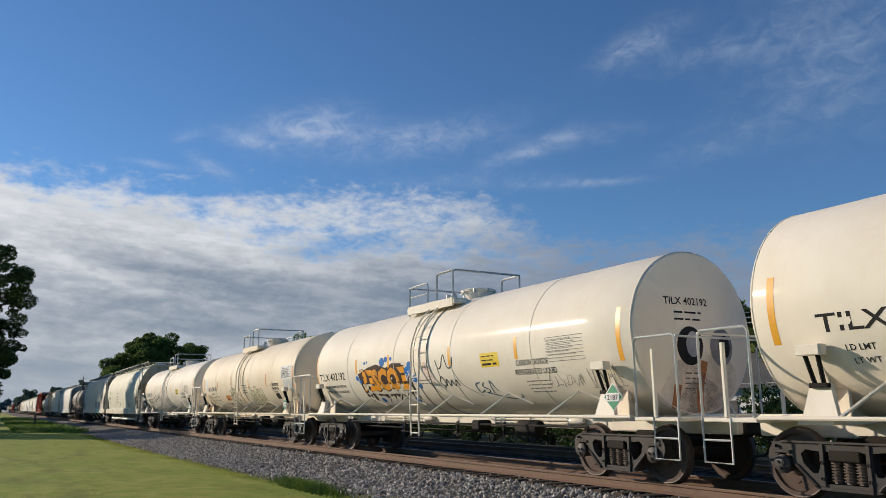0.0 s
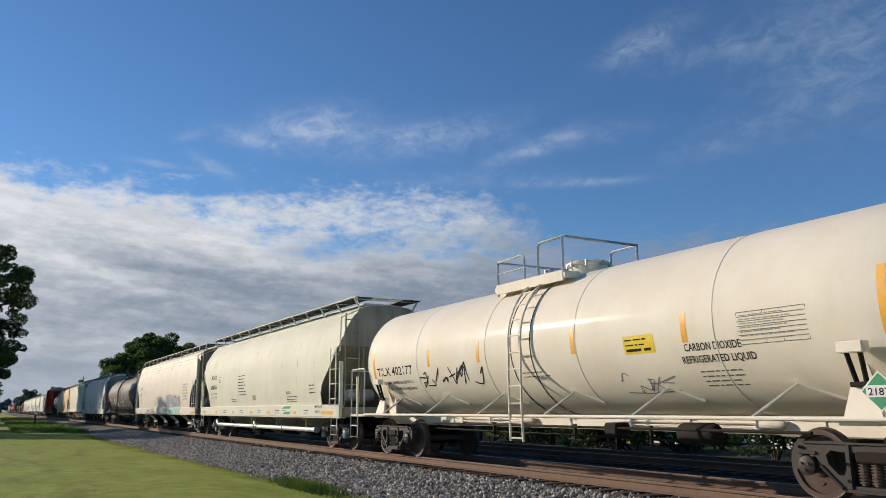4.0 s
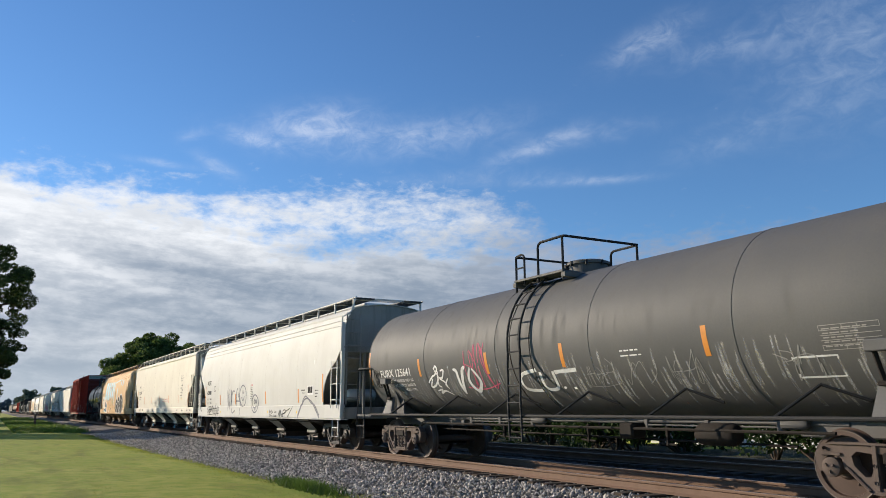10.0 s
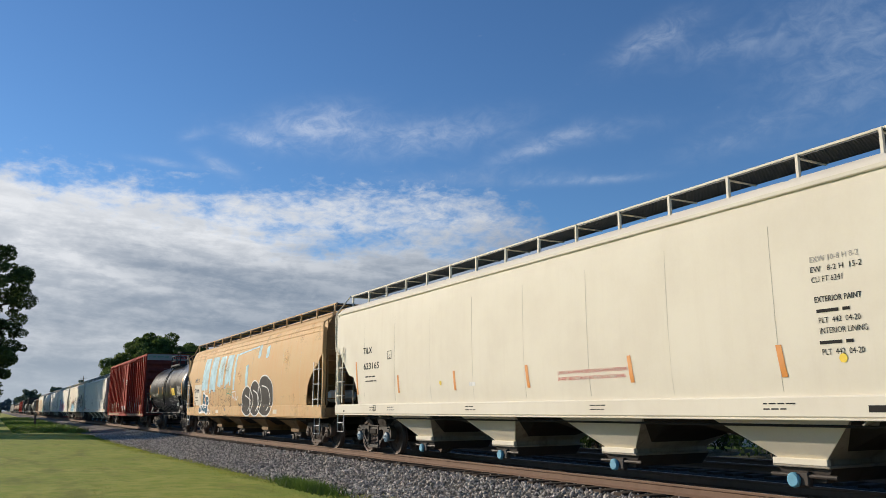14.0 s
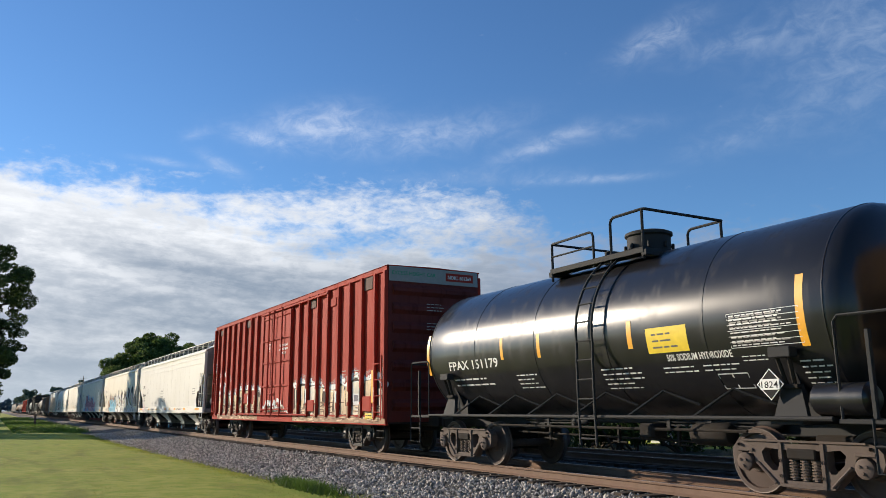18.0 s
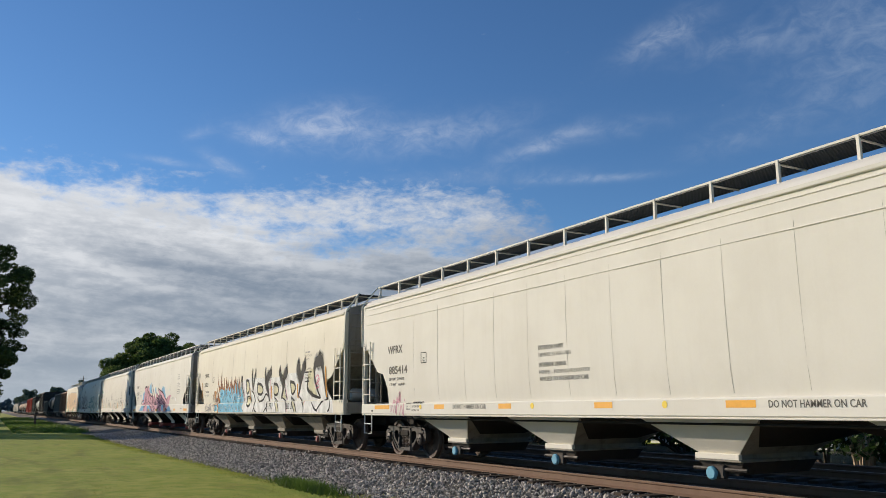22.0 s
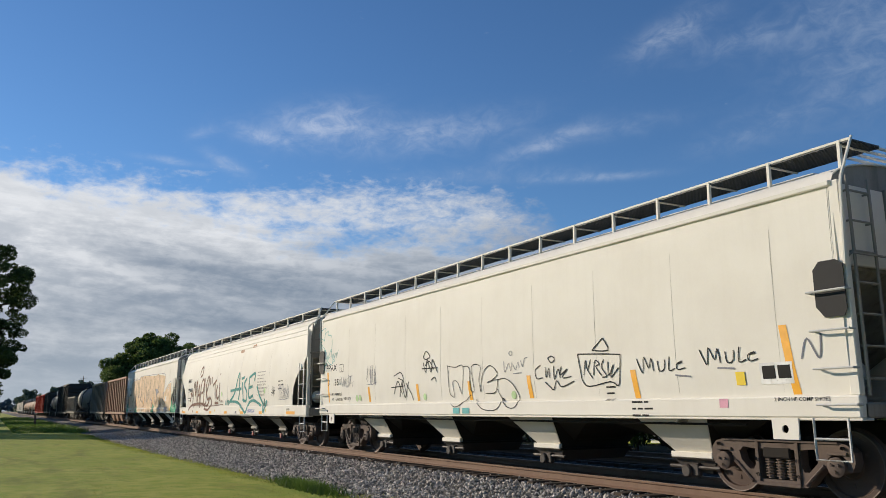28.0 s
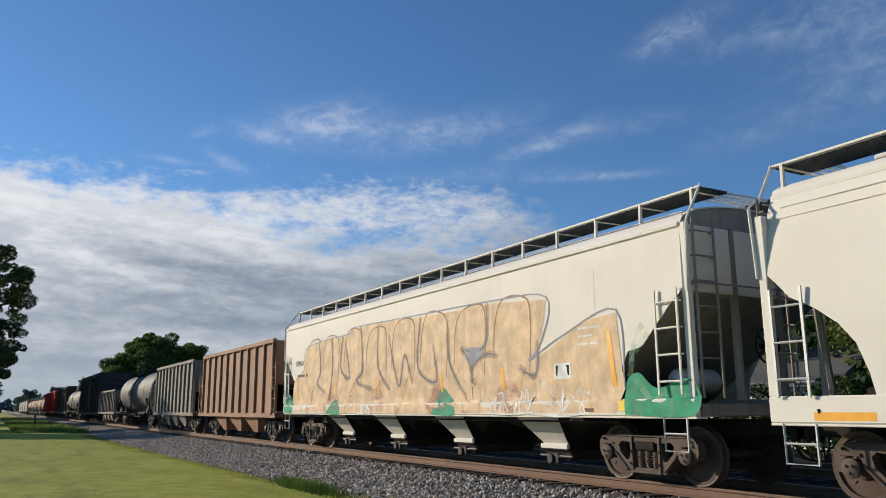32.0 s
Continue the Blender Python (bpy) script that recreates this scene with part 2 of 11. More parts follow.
# ---- mesh building ----
class Geo:
    """Collects vertices and faces of one part."""
    def __init__(self):
        self.v, self.f = [], []

    def add(self, vs, fs):
        k = len(self.v)
        self.v.extend(tuple(p) for p in vs)
        self.f.extend(tuple(i + k for i in f) for f in fs)
        return self

    def box(self, x0, x1, y0, y1, z0, z1, b=0.008):
        """A box with chamfered edges."""
        b = min(b, 0.3 * (x1 - x0), 0.3 * (y1 - y0), 0.3 * (z1 - z0))
        lo, hi = (x0, y0, z0), (x1, y1, z1)
        vs, ix = [], {}
        for sx in (0, 1):
            for sy in (0, 1):
                for sz in (0, 1):
                    s = (sx, sy, sz)
                    for a in range(3):
                        q = [(lo[i] + b if s[i] == 0 else hi[i] - b) for i in range(3)]
                        q[a] = lo[a] if s[a] == 0 else hi[a]
                        ix[s + (a,)] = len(vs)
                        vs.append(q)
        fs = []
        for a in range(3):
            u, w = (a + 1) % 3, (a + 2) % 3
            for side in (0, 1):
                ring = []
                for cu, cw in ((0, 0), (1, 0), (1, 1), (0, 1)):
                    s = [0, 0, 0]
                    s[a], s[u], s[w] = side, cu, cw
                    ring.append(ix[tuple(s) + (a,)])
                fs.append(ring if side else ring[::-1])
            for cu in (0, 1):
                for cw in (0, 1):
                    s0, s1 = [0, 0, 0], [0, 0, 0]
                    s0[u], s0[w], s1[u], s1[w] = cu, cw, cu, cw
                    s1[a] = 1
                    q = [ix[tuple(s0) + (u,)], ix[tuple(s1) + (u,)], ix[tuple(s1) + (w,)], ix[tuple(s0) + (w,)]]
                    fs.append(q if cu != cw else q[::-1])
        for s in [(i, j, k) for i in (0, 1) for j in (0, 1) for k in (0, 1)]:
            t = [ix[s + (a,)] for a in range(3)]
            fs.append(t if sum(s) % 2 else t[::-1])
        return self.add(vs, fs)

    def tube(self, pts, r, n=6):
        pts = [Vector(p) for p in pts]
        rs = r if isinstance(r, (list, tuple)) else [r] * len(pts)
        k = len(self.v)
        up = None
        for i, p in enumerate(pts):
            d = (pts[min(i + 1, len(pts) - 1)] - pts[max(i - 1, 0)]).normalized()
            if up is None:
                up = Vector((0, 0, 1)) if abs(d.z) < 0.9 else Vector((1, 0, 0))
            side = d.cross(up).normalized()
            up = side.cross(d).normalized()
            for j in range(n):
                a = 2 * math.pi * j / n
                self.v.append(tuple(p + rs[i] * (math.cos(a) * side + math.sin(a) * up)))
        for i in range(len(pts) - 1):
            for j in range(n):
                a, b = k + i * n + j, k + i * n + (j + 1) % n
                self.f.append((a, b, b + n, a + n))
        self.f.append(tuple(range(k + n - 1, k - 1, -1)))
        e = k + (len(pts) - 1) * n
        self.f.append(tuple(range(e, e + n)))
        return self

    def lathe(self, prof, n=24, centre=(0, 0, 0), axis=1):
        """prof: (radius, place along the axis); open ends stay open, radius 0 closes."""
        k = len(self.v)
        u, w = (axis + 1) % 3, (axis + 2) % 3
        for r, a in prof:
            for j in range(n):
                t = 2 * math.pi * j / n
                p = [0, 0, 0]
                p[axis], p[u], p[w] = centre[axis] + a, centre[u] + r * math.cos(t), centre[w] + r * math.sin(t)
                self.v.append(tuple(p))
        for i in range(len(prof) - 1):
            for j in range(n):
                a, b = k + i * n + j, k + i * n + (j + 1) % n
                self.f.append((a, b, b + n, a + n))
        return self

    def plate(self, outline, holes, y0, y1):
        """A plate in the xz plane with holes, y0 to y1 thick."""
        from mathutils.geometry import tessellate_polygon
        loops = [[Vector((x, z, 0)) for x, z in lp] for lp in (outline, *holes)]
        flat_pts = [p for lp in loops for p in lp]
        tri = tessellate_polygon(loops)
        n = len(flat_pts)
        vs = [(p.x, y0, p.y) for p in flat_pts] + [(p.x, y1, p.y) for p in flat_pts]
        fs = [t for t in tri] + [tuple(i + n for i in t[::-1]) for t in tri]
        k = 0
        for lp in loops:
            m = len(lp)
            fs += [(k + i, k + (i + 1) % m, k + (i + 1) % m + n, k + i + n) for i in range(m)]
            k += m
        return self.add(vs, fs)

    def sheet(self, rows, thick=None):
        """A grid of points; thick (a vector) gives it a second face and closed edges."""
        nr, nc = len(rows), len(rows[0])
        vs = [Vector(p) for r in rows for p in r]
        fs = [(i * nc + j, i * nc + j + 1, (i + 1) * nc + j + 1, (i + 1) * nc + j) for i in range(nr - 1) for j in range(nc - 1)]
        if thick is not None:
            n, th = len(vs), Vector(thick)
            vs += [p + th for p in vs]
            fs += [tuple(i + n for i in f[::-1]) for f in fs]
            ring = [j for j in range(nc)] + [i * nc + nc - 1 for i in range(1, nr)] + [(nr - 1) * nc + j for j in range(nc - 2, -1, -1)] + [i * nc for i in range(nr - 2, 0, -1)]
            fs += [(ring[i], ring[(i + 1) % len(ring)], ring[(i + 1) % len(ring)] + n, ring[i] + n) for i in range(len(ring))]
        return self.add(vs, fs)

    def mesh(self, name, mat, smooth=True, angle=35):
        me = bpy.data.meshes.new(name)
        me.from_pydata(self.v, [], self.f)
        me.materials.append(mat)
        if smooth:
            me.shade_smooth()
            me.set_sharp_from_angle(angle=radians(angle))
        me.update()
        return me


MESHES = {}


def part(name, key, make, mat, parent, m=None, label=""):
    """One mesh object under parent. make() returns its Geo; alike parts (same key and material) share the mesh."""
    if key is None:
        me = make().mesh(name, M[mat])
    else:
        if (key, mat) not in MESHES:
            MESHES[key, mat] = make().mesh(name, M[mat])
        me = MESHES[key, mat]
    ob = new(name, me)
    ob.parent = parent
    if m is not None:
        ob.matrix_basis = m
    if label:
        ob["label"] = label
    return ob


def fix_normals(ob):
    bm = bmesh.new()
    bm.from_mesh(ob.data)
    bmesh.ops.recalc_face_normals(bm, faces=bm.faces)
    bm.to_mesh(ob.data)
    bm.free()
    return ob


# ---- running gear, shared by all cars ----
WHEEL_R, AXLE = 0.457, 0.889


def side_frame_geo(y0, y1):
    right = [(0.30, 0.15), (0.44, 0.17), (0.66, 0.40), (0.74, 0.44), (0.76, 0.56), (0.82, 0.60), (0.95, 0.60), (1.01, 0.55), (1.02, 0.40), (1.08, 0.40), (1.13, 0.52),
             (1.12, 0.64), (1.04, 0.73), (0.88, 0.77), (0.60, 0.75), (0.36, 0.72)]
    outline = right + [(-x, z) for x, z in right[::-1]]
    win = [(0.36, 0.64), (0.56, 0.66), (0.63, 0.60), (0.60, 0.48), (0.47, 0.36), (0.40, 0.36), (0.36, 0.44)]
    mid = [(-0.28, 0.24), (0.28, 0.24), (0.28, 0.64), (-0.28, 0.64)]
    g = Geo().plate(outline, [win, [(-x, z) for x, z in win[::-1]], mid], y0, y1)
    out = y0 - 0.025 if y0 < 0 else y1
    # cast flanges along the edges, bolster pocket and bolt heads
    g.box(-0.92, 0.92, out, out + 0.025, 0.735, 0.768, 0.006)
    g.box(-0.34, 0.34, out, out + 0.025, 0.155, 0.20, 0.006)
    for s in (-1, 1):
        g.box(*sorted((s * 0.285, s * 0.345)), out, out + 0.025, 0.20, 0.735, 0.006)
        g.tube([(s * 0.42, out + 0.0125, 0.20), (s * 0.70, out + 0.0125, 0.46)], 0.022, 6)
        g.box(*sorted((s * 0.76, s * 1.03)), out, out + 0.025, 0.60, 0.64, 0.006)
        for x, z in ((0.32, 0.5), (0.32, 0.3), (0.98, 0.69)):
            g.lathe([(0.022, out - 0.012 if y0 < 0 else out + 0.012), (0.022, out + 0.02), (0, out + 0.02)], 6, (s * x, 0, z))
    return g


def spring_geo():
    prof = [(0.055, 0.0)]
    for i in range(7):
        z = 0.02 + i * 0.036
        prof += [(0.052, z), (0.078, z + 0.009), (0.078, z + 0.020), (0.052, z + 0.029)]
    return Geo().lathe(prof, 10, (0, 0, 0.25), 2)


def wheelset_geo():
    g = Geo()
    for s in (-1, 1):
        prof = [(0.085, 0.60), (0.13, 0.60), (0.15, 0.66), (0.34, 0.70), (0.385, 0.665), (0.475, 0.67), (0.485, 0.69), (0.460, 0.715), (0.452, 0.81), (0.385, 0.81), (0.37, 0.775), (0.17, 0.79), (0.14, 0.83), (0.085, 0.83)]
        g.lathe([(r, a * s) for r, a in prof], 36)
    g.lathe([(0.0, -1.12), (0.08, -1.12), (0.08, 1.12), (0.0, 1.12)], 16)
    for s in (-1, 1):
        for j in range(3):
            a = 2 * math.pi * j / 3
            g.box(0.25 * math.cos(a) - 0.03, 0.25 * math.cos(a) + 0.03, 0.776 * s - 0.02, 0.776 * s + 0.02, 0.25 * math.sin(a) - 0.012, 0.25 * math.sin(a) + 0.012)
    return g


def tread_geo(s):
    return Geo().lathe([(r, a * s) for r, a in [(0.461, 0.735), (0.4565, 0.805), (0.449, 0.815), (0.437, 0.8135)]], 36)


def bearing_geo(s):
    g = Geo()
    g.lathe([(0.10, 0.88 * s), (0.105, 1.05 * s), (0.125, 1.06 * s), (0.125, 1.12 * s), (0.09, 1.14 * s), (0.0, 1.145 * s)], 18, (0, 0, WHEEL_R))
    for j in range(3):
        a = 2 * math.pi * j / 3 + 0.5
        g.lathe([(0.018, 1.13 * s), (0.018, 1.165 * s), (0.0, 1.166 * s)], 6, (0.055 * math.cos(a), 0, WHEEL_R + 0.055 * math.sin(a)))
    return g


def bolster_geo():
    g = Geo().box(-0.22, 0.22, -1.1, 1.1, 0.52, 0.66, 0.02)
    g.box(-0.30, 0.30, -0.35, 0.35, 0.60, 0.82, 0.03)
    for x in (-0.36, 0.36):
        g.box(x - 0.06, x + 0.06, -0.7, 0.7, 0.30, 0.42, 0.02)
    return g


SPINNING = []


def bogie(parent, x, cap="truck", steel="truck"):
    b = new("bogie")
    b.parent = parent
    b.matrix_basis = pose(x, 0, 0)
    for s in (-1, 1):
        part("side_frame", ("frame", s), lambda: side_frame_geo(*((-1.07, -0.91) if s < 0 else (0.91, 1.07))), steel, b)
        for x in (-0.17, 0.0, 0.17):
            part("spring", "spring", spring_geo, "spring", b, pose(x, s * 0.99, 0))
        for a in (-AXLE, AXLE):
            part("bearing_cap", ("cap", s), lambda: bearing_geo(s), cap if s < 0 and cap != "truck" else steel, b, pose(a, 0, 0))
    part("bolster", "bolster", bolster_geo, "grime", b)
    for a in (-AXLE, AXLE):
        w = part("wheelset", "wheelset", wheelset_geo, "wheel", b, pose(a, 0, WHEEL_R))
        w.data.materials.append(M["tread"]) if len(w.data.materials) < 2 else None
        SPINNING.append((w, a))
        for s in (-1, 1):
            part("wheel_tread", ("tread", s), lambda: tread_geo(s), "tread", b, pose(a, 0, WHEEL_R))
    return b


def coupler_geo(s):
    g = Geo()
    g.box(min(0, s * 0.55), max(0, s * 0.55), -0.09, 0.09, 0.78, 0.96, 0.02)
    a, c = sorted((s * 0.50, s * 0.86))
    g.box(a, c, -0.16, 0.14, 0.74, 1.00, 0.05)
    g.box(*sorted((s * 0.78, s * 0.90)), -0.20, -0.06, 0.72, 1.02, 0.03)
    return g


def hose_geo(s):
    return Geo().tube([(0, 0.25, 0.8), (s * 0.25, 0.25, 0.72), (s * 0.45, 0.22, 0.45), (s * 0.75, 0.15, 0.42)], 0.022, 6)


def couplers(car, half):
    for s in (-1, 1):
        part("coupler", ("coupler", s), lambda: coupler_geo(s), "grime", car, pose(s * half, 0, 0))
        part("air_hose", ("hose", s), lambda: hose_geo(s), "black", car, pose(s * half, 0, 0))


def ladder_geo(h, w, n, r=0.016, stand=0.09):
    """A ladder in the xz plane, its foot at the origin, rungs on straps bent back to the wall."""
    g = Geo()
    for x in (-w / 2, w / 2):
        g.box(x - 0.022, x + 0.022, -0.012, 0.012, 0, h, 0.004)
    for i in range(n):
        z = h * (i + 0.5) / n
        g.tube([(-w / 2, 0, z), (w / 2, 0, z)], r, 5)
        for x in (-w / 2, w / 2):
            g.box(x - 0.012, x + 0.012, 0, stand, z - 0.012, z + 0.012, 0.003)
    return g


def stirrup_geo(w, h):
    g = Geo().tube([(-w / 2, 0, 0), (-w / 2, 0, -h), (w / 2, 0, -h), (w / 2, 0, 0)], 0.018, 5)
    return g.tube([(-w / 2, 0, -h * 0.5), (w / 2, 0, -h * 0.5)], 0.016, 5)


def brake_wheel_geo():
    g = Geo()
    ring = [(0.0, 0.27 * math.cos(a), 0.27 * math.sin(a)) for a in [2 * math.pi * i / 20 for i in range(21)]]
    g.tube(ring, 0.018, 6)
    for i in range(5):
        a = 2 * math.pi * i / 5
        g.tube([(0, 0, 0), (0, 0.27 * math.cos(a), 0.27 * math.sin(a))], 0.014, 5)
    return g.lathe([(0.05, -0.12), (0.05, 0.04), (0, 0.04)], 8, (0, 0, 0), 0)


# ---- painted and lettered surfaces ----
TEXTS = {}


def text_flat(s, bold):
    if (s, bold) not in TEXTS:
        cu = bpy.data.curves.new("letters", "FONT")
        cu.body, cu.size, cu.resolution_u, cu.offset = s, 1.0, 2, bold * 0.6 if bold < 0.05 else bold
        ob = bpy.data.objects.new("letters", cu)
        me = bpy.data.meshes.new_from_object(ob)
        vs = [(v.co.x, v.co.y) for v in me.vertices]
        fs = [tuple(p.vertices) for p in me.polygons]
        bpy.data.objects.remove(ob)
        bpy.data.curves.remove(cu)
        bpy.data.meshes.remove(me)
        TEXTS[s, bold] = (vs, fs)
    return TEXTS[s, bold]


def lettering(car, s, x, v, high, surf, mat="ink", wide=None, bold=0.012, off=0.006):
    """Writing with its lower left corner at x, v; high: capital height; wide: its whole width."""
    vs, fs = text_flat(s, bold)
    if not vs:
        return
    lo, hi = min(p[0] for p in vs), max(p[0] for p in vs)
    ky = high / 0.73
    kx = wide / (hi - lo) if wide else ky
    g = Geo().add([surf(x + (px - lo) * kx, v + py * ky, off) for px, py in vs], fs)
    return tagged(part("lettering", None, lambda: g, mat, car), kind="stuff")


def bars(car, x, v, wide, line, rows, surf, mat="ink", seed=1, off=0.006):
    """Lines of small writing as word-long bars, downwards from v."""
    r = random.Random(seed)
    g = Geo()
    for i in range(rows):
        a, end = x, x + wide * r.uniform(0.7, 1.0)
        z = v - i * line * 1.7
        while a < end - line:
            b = min(a + line * r.uniform(1.2, 4), end)
            g.add([surf(a, z, off), surf(b, z, off), surf(b, z + line * 0.45, off), surf(a, z + line * 0.45, off)], [(0, 1, 2, 3)])
            a = b + line * 0.6
    return tagged(part("lettering", None, lambda: g, mat, car), kind="stuff")


def patch(car, name, x0, x1, v0, v1, surf, mat, lean=0.0, off=0.005, n=6):
    rows = [[surf(x + lean * (v - v0), v, off) for x in (x0, x1)] for v in [v0 + (v1 - v0) * i / n for i in range(n + 1)]]
    return part(name, None, lambda: Geo().sheet(rows), mat, car)


def blob(car, name, pts, surf, mat, off=0.005, smooth=True):
    """A filled painted shape, its outline through the points."""
    from mathutils.geometry import tessellate_polygon
    pts = curve_through(pts + pts[:1], 4)[:-1] if smooth else pts
    todo = [tuple(pts[i] for i in t) for t in tessellate_polygon([[Vector((a, b, 0)) for a, b in pts]])]
    g, seen = Geo(), {}

    def idx(p):
        k = (round(p[0], 4), round(p[1], 4))
        if k not in seen:
            seen[k] = len(g.v)
            g.v.append(tuple(surf(p[0], p[1], off)))
        return seen[k]
    while todo:
        a, b, c = todo.pop()
        lens = [math.dist(a, b), math.dist(b, c), math.dist(c, a)]
        k = max(range(3), key=lambda i: lens[i])
        if lens[k] > 0.32:
            a, b, c = ((a, b, c), (b, c, a), (c, a, b))[k]
            m = ((a[0] + b[0]) / 2, (a[1] + b[1]) / 2)
            todo += [(a, m, c), (m, b, c)]
        else:
            g.f.append((idx(a), idx(b), idx(c)))
    return part(name, None, lambda: g, mat, car)


def curve_through(p, n=5):
    out = []
    for i in range(len(p) - 1):
        a, b, c, d = p[max(i - 1, 0)], p[i], p[i + 1], p[min(i + 2, len(p) - 1)]
        for j in range(n):
            t = j / n
            out.append(tuple(0.5 * (2 * b[k] + (c[k] - a[k]) * t + (2 * a[k] - 5 * b[k] + 4 * c[k] - d[k]) * t * t + (3 * b[k] - a[k] - 3 * c[k] + d[k]) * t ** 3) for k in (0, 1)))
    return out + [p[-1]]


def brush(car, lines, surf, mat, off=0.010, swell=1.0):
    """Strokes of a fat cap: each line is its points and its width at each of them, with rounded ends."""
    g = Geo()
    for j, (pts, wide) in enumerate(lines):
        way = curve_through(pts, 7)
        ws = [float(np.interp(i / (len(way) - 1) * (len(pts) - 1), range(len(pts)), wide)) * swell for i in range(len(way))]
        k = len(g.v)
        rows = []
        for i, p in enumerate(way):
            q0, q1 = way[max(i - 1, 0)], way[min(i + 1, len(way) - 1)]
            d = Vector((q1[0] - q0[0], q1[1] - q0[1])).normalized()
            rows.append((Vector(p), d, ws[i] / 2))
        first, last = rows[0], rows[-1]
        head = [(first[0] - first[1] * first[2] * a, first[1], first[2] * b) for a, b in ((0.95, 0.3), (0.7, 0.72))]
        tail = [(last[0] + last[1] * last[2] * a, last[1], last[2] * b) for a, b in ((0.7, 0.72), (0.95, 0.3))]
        rows = head + rows + tail
        for i, (p, d, h) in enumerate(rows):
            o = off + 0.0009 * (j % 6) + 0.0003 * i / len(rows)
            g.v.append(tuple(surf(p.x - d.y * h, p.y + d.x * h, o)))
            g.v.append(tuple(surf(p.x + d.y * h, p.y - d.x * h, o)))
        g.f.extend((k + 2 * i, k + 2 * i + 1, k + 2 * i + 3, k + 2 * i + 2) for i in range(len(rows) - 1))
    return tagged(part("graffiti", None, lambda: g, mat, car), kind="stuff")


def ribbon(g, pts, wide, surf, off, smooth=True):
    pts = curve_through(pts) if smooth and len(pts) > 2 else pts
    fine = [pts[0]]
    for a, b in zip(pts, pts[1:]):
        m = max(1, int(math.dist(a, b) / 0.3))
        fine += [(a[0] + (b[0] - a[0]) * i / m, a[1] + (b[1] - a[1]) * i / m) for i in range(1, m + 1)]
    pts = fine
    k = len(g.v)
    base = off
    for i, p in enumerate(pts):
        off = base + 0.0006 * i / len(pts)
        q0, q1 = pts[max(i - 1, 0)], pts[min(i + 1, len(pts) - 1)]
        d = Vector((q1[0] - q0[0], q1[1] - q0[1]))
        if d.length < 1e-6:
            d = Vector((1, 0))
        d = d.normalized() * wide / 2
        g.v.append(tuple(surf(p[0] - d.y, p[1] + d.x, off)))
        g.v.append(tuple(surf(p[0] + d.y, p[1] - d.x, off)))
    for i in range(len(pts) - 1):
        a = k + 2 * i
        g.f.append((a, a + 1, a + 3, a + 2))


def strokes(car, name, lines, wide, surf, mat, off=0.008, at=(0, 0), scale=(1, 1), smooth=True):
    g = Geo()
    for j, ln in enumerate(lines):
        ribbon(g, [(at[0] + scale[0] * a, at[1] + scale[1] * b) for a, b in ln], wide, surf, off + 0.0007 * (j % 5), smooth)
    return tagged(part(name, None, lambda: g, mat, car), kind="stuff")


def scrawl(seed, n, wide, high):
    """The looping, overlapping lines of an unreadable tag."""
    r = random.Random(seed)
    out, step = [], wide / n
    for i in range(n):
        x, k = i * step * 0.95, r.uniform(0.75, 1.15)
        lean = r.uniform(0.05, 0.35) * step
        p = [(r.uniform(-0.15, 1.25), r.choice((-0.12, 0.05, 0.5, 0.95, 1.1)) + r.uniform(-0.15, 0.15)) for _ in range(r.randint(4, 7))]
        p.sort(key=lambda q: q[0] + r.uniform(-0.5, 0.5))
        out.append([(x + a * step + lean * b, b * high * k) for a, b in p])
        if r.random() < 0.35:
            out.append([(x + 0.2 * step, high * r.uniform(0.4, 0.6)), (x + step, high * r.uniform(0.4, 0.7))])
    if r.random() < 0.5:
        out.append([(0, -0.12 * high), (0.5 * wide, -0.2 * high), (wide, -0.05 * high)])
    return out


# ---- covered hopper cars ----
def hopper_profile(style):
    if style == "flow":
        pts = [(1.30, 1.57), (1.7, 1.60), (2.4, 1.61), (3.0, 1.57), (3.5, 1.49), (3.85, 1.40), (4.06, 1.30)]
    elif style == "round":
        pts = [(1.30, 1.50), (1.7, 1.58), (2.4, 1.62), (3.0, 1.57), (3.5, 1.42), (3.9, 1.20), (4.15, 0.98)]
    else:
        pts = [(1.30, 1.54), (1.7, 1.585), (2.4, 1.60), (3.2, 1.595), (3.8, 1.58), (4.06, 1.55)]
    zs, ws = [p[0] for p in pts], [p[1] for p in pts]
    return lambda z: float(np.interp(z, zs, ws))


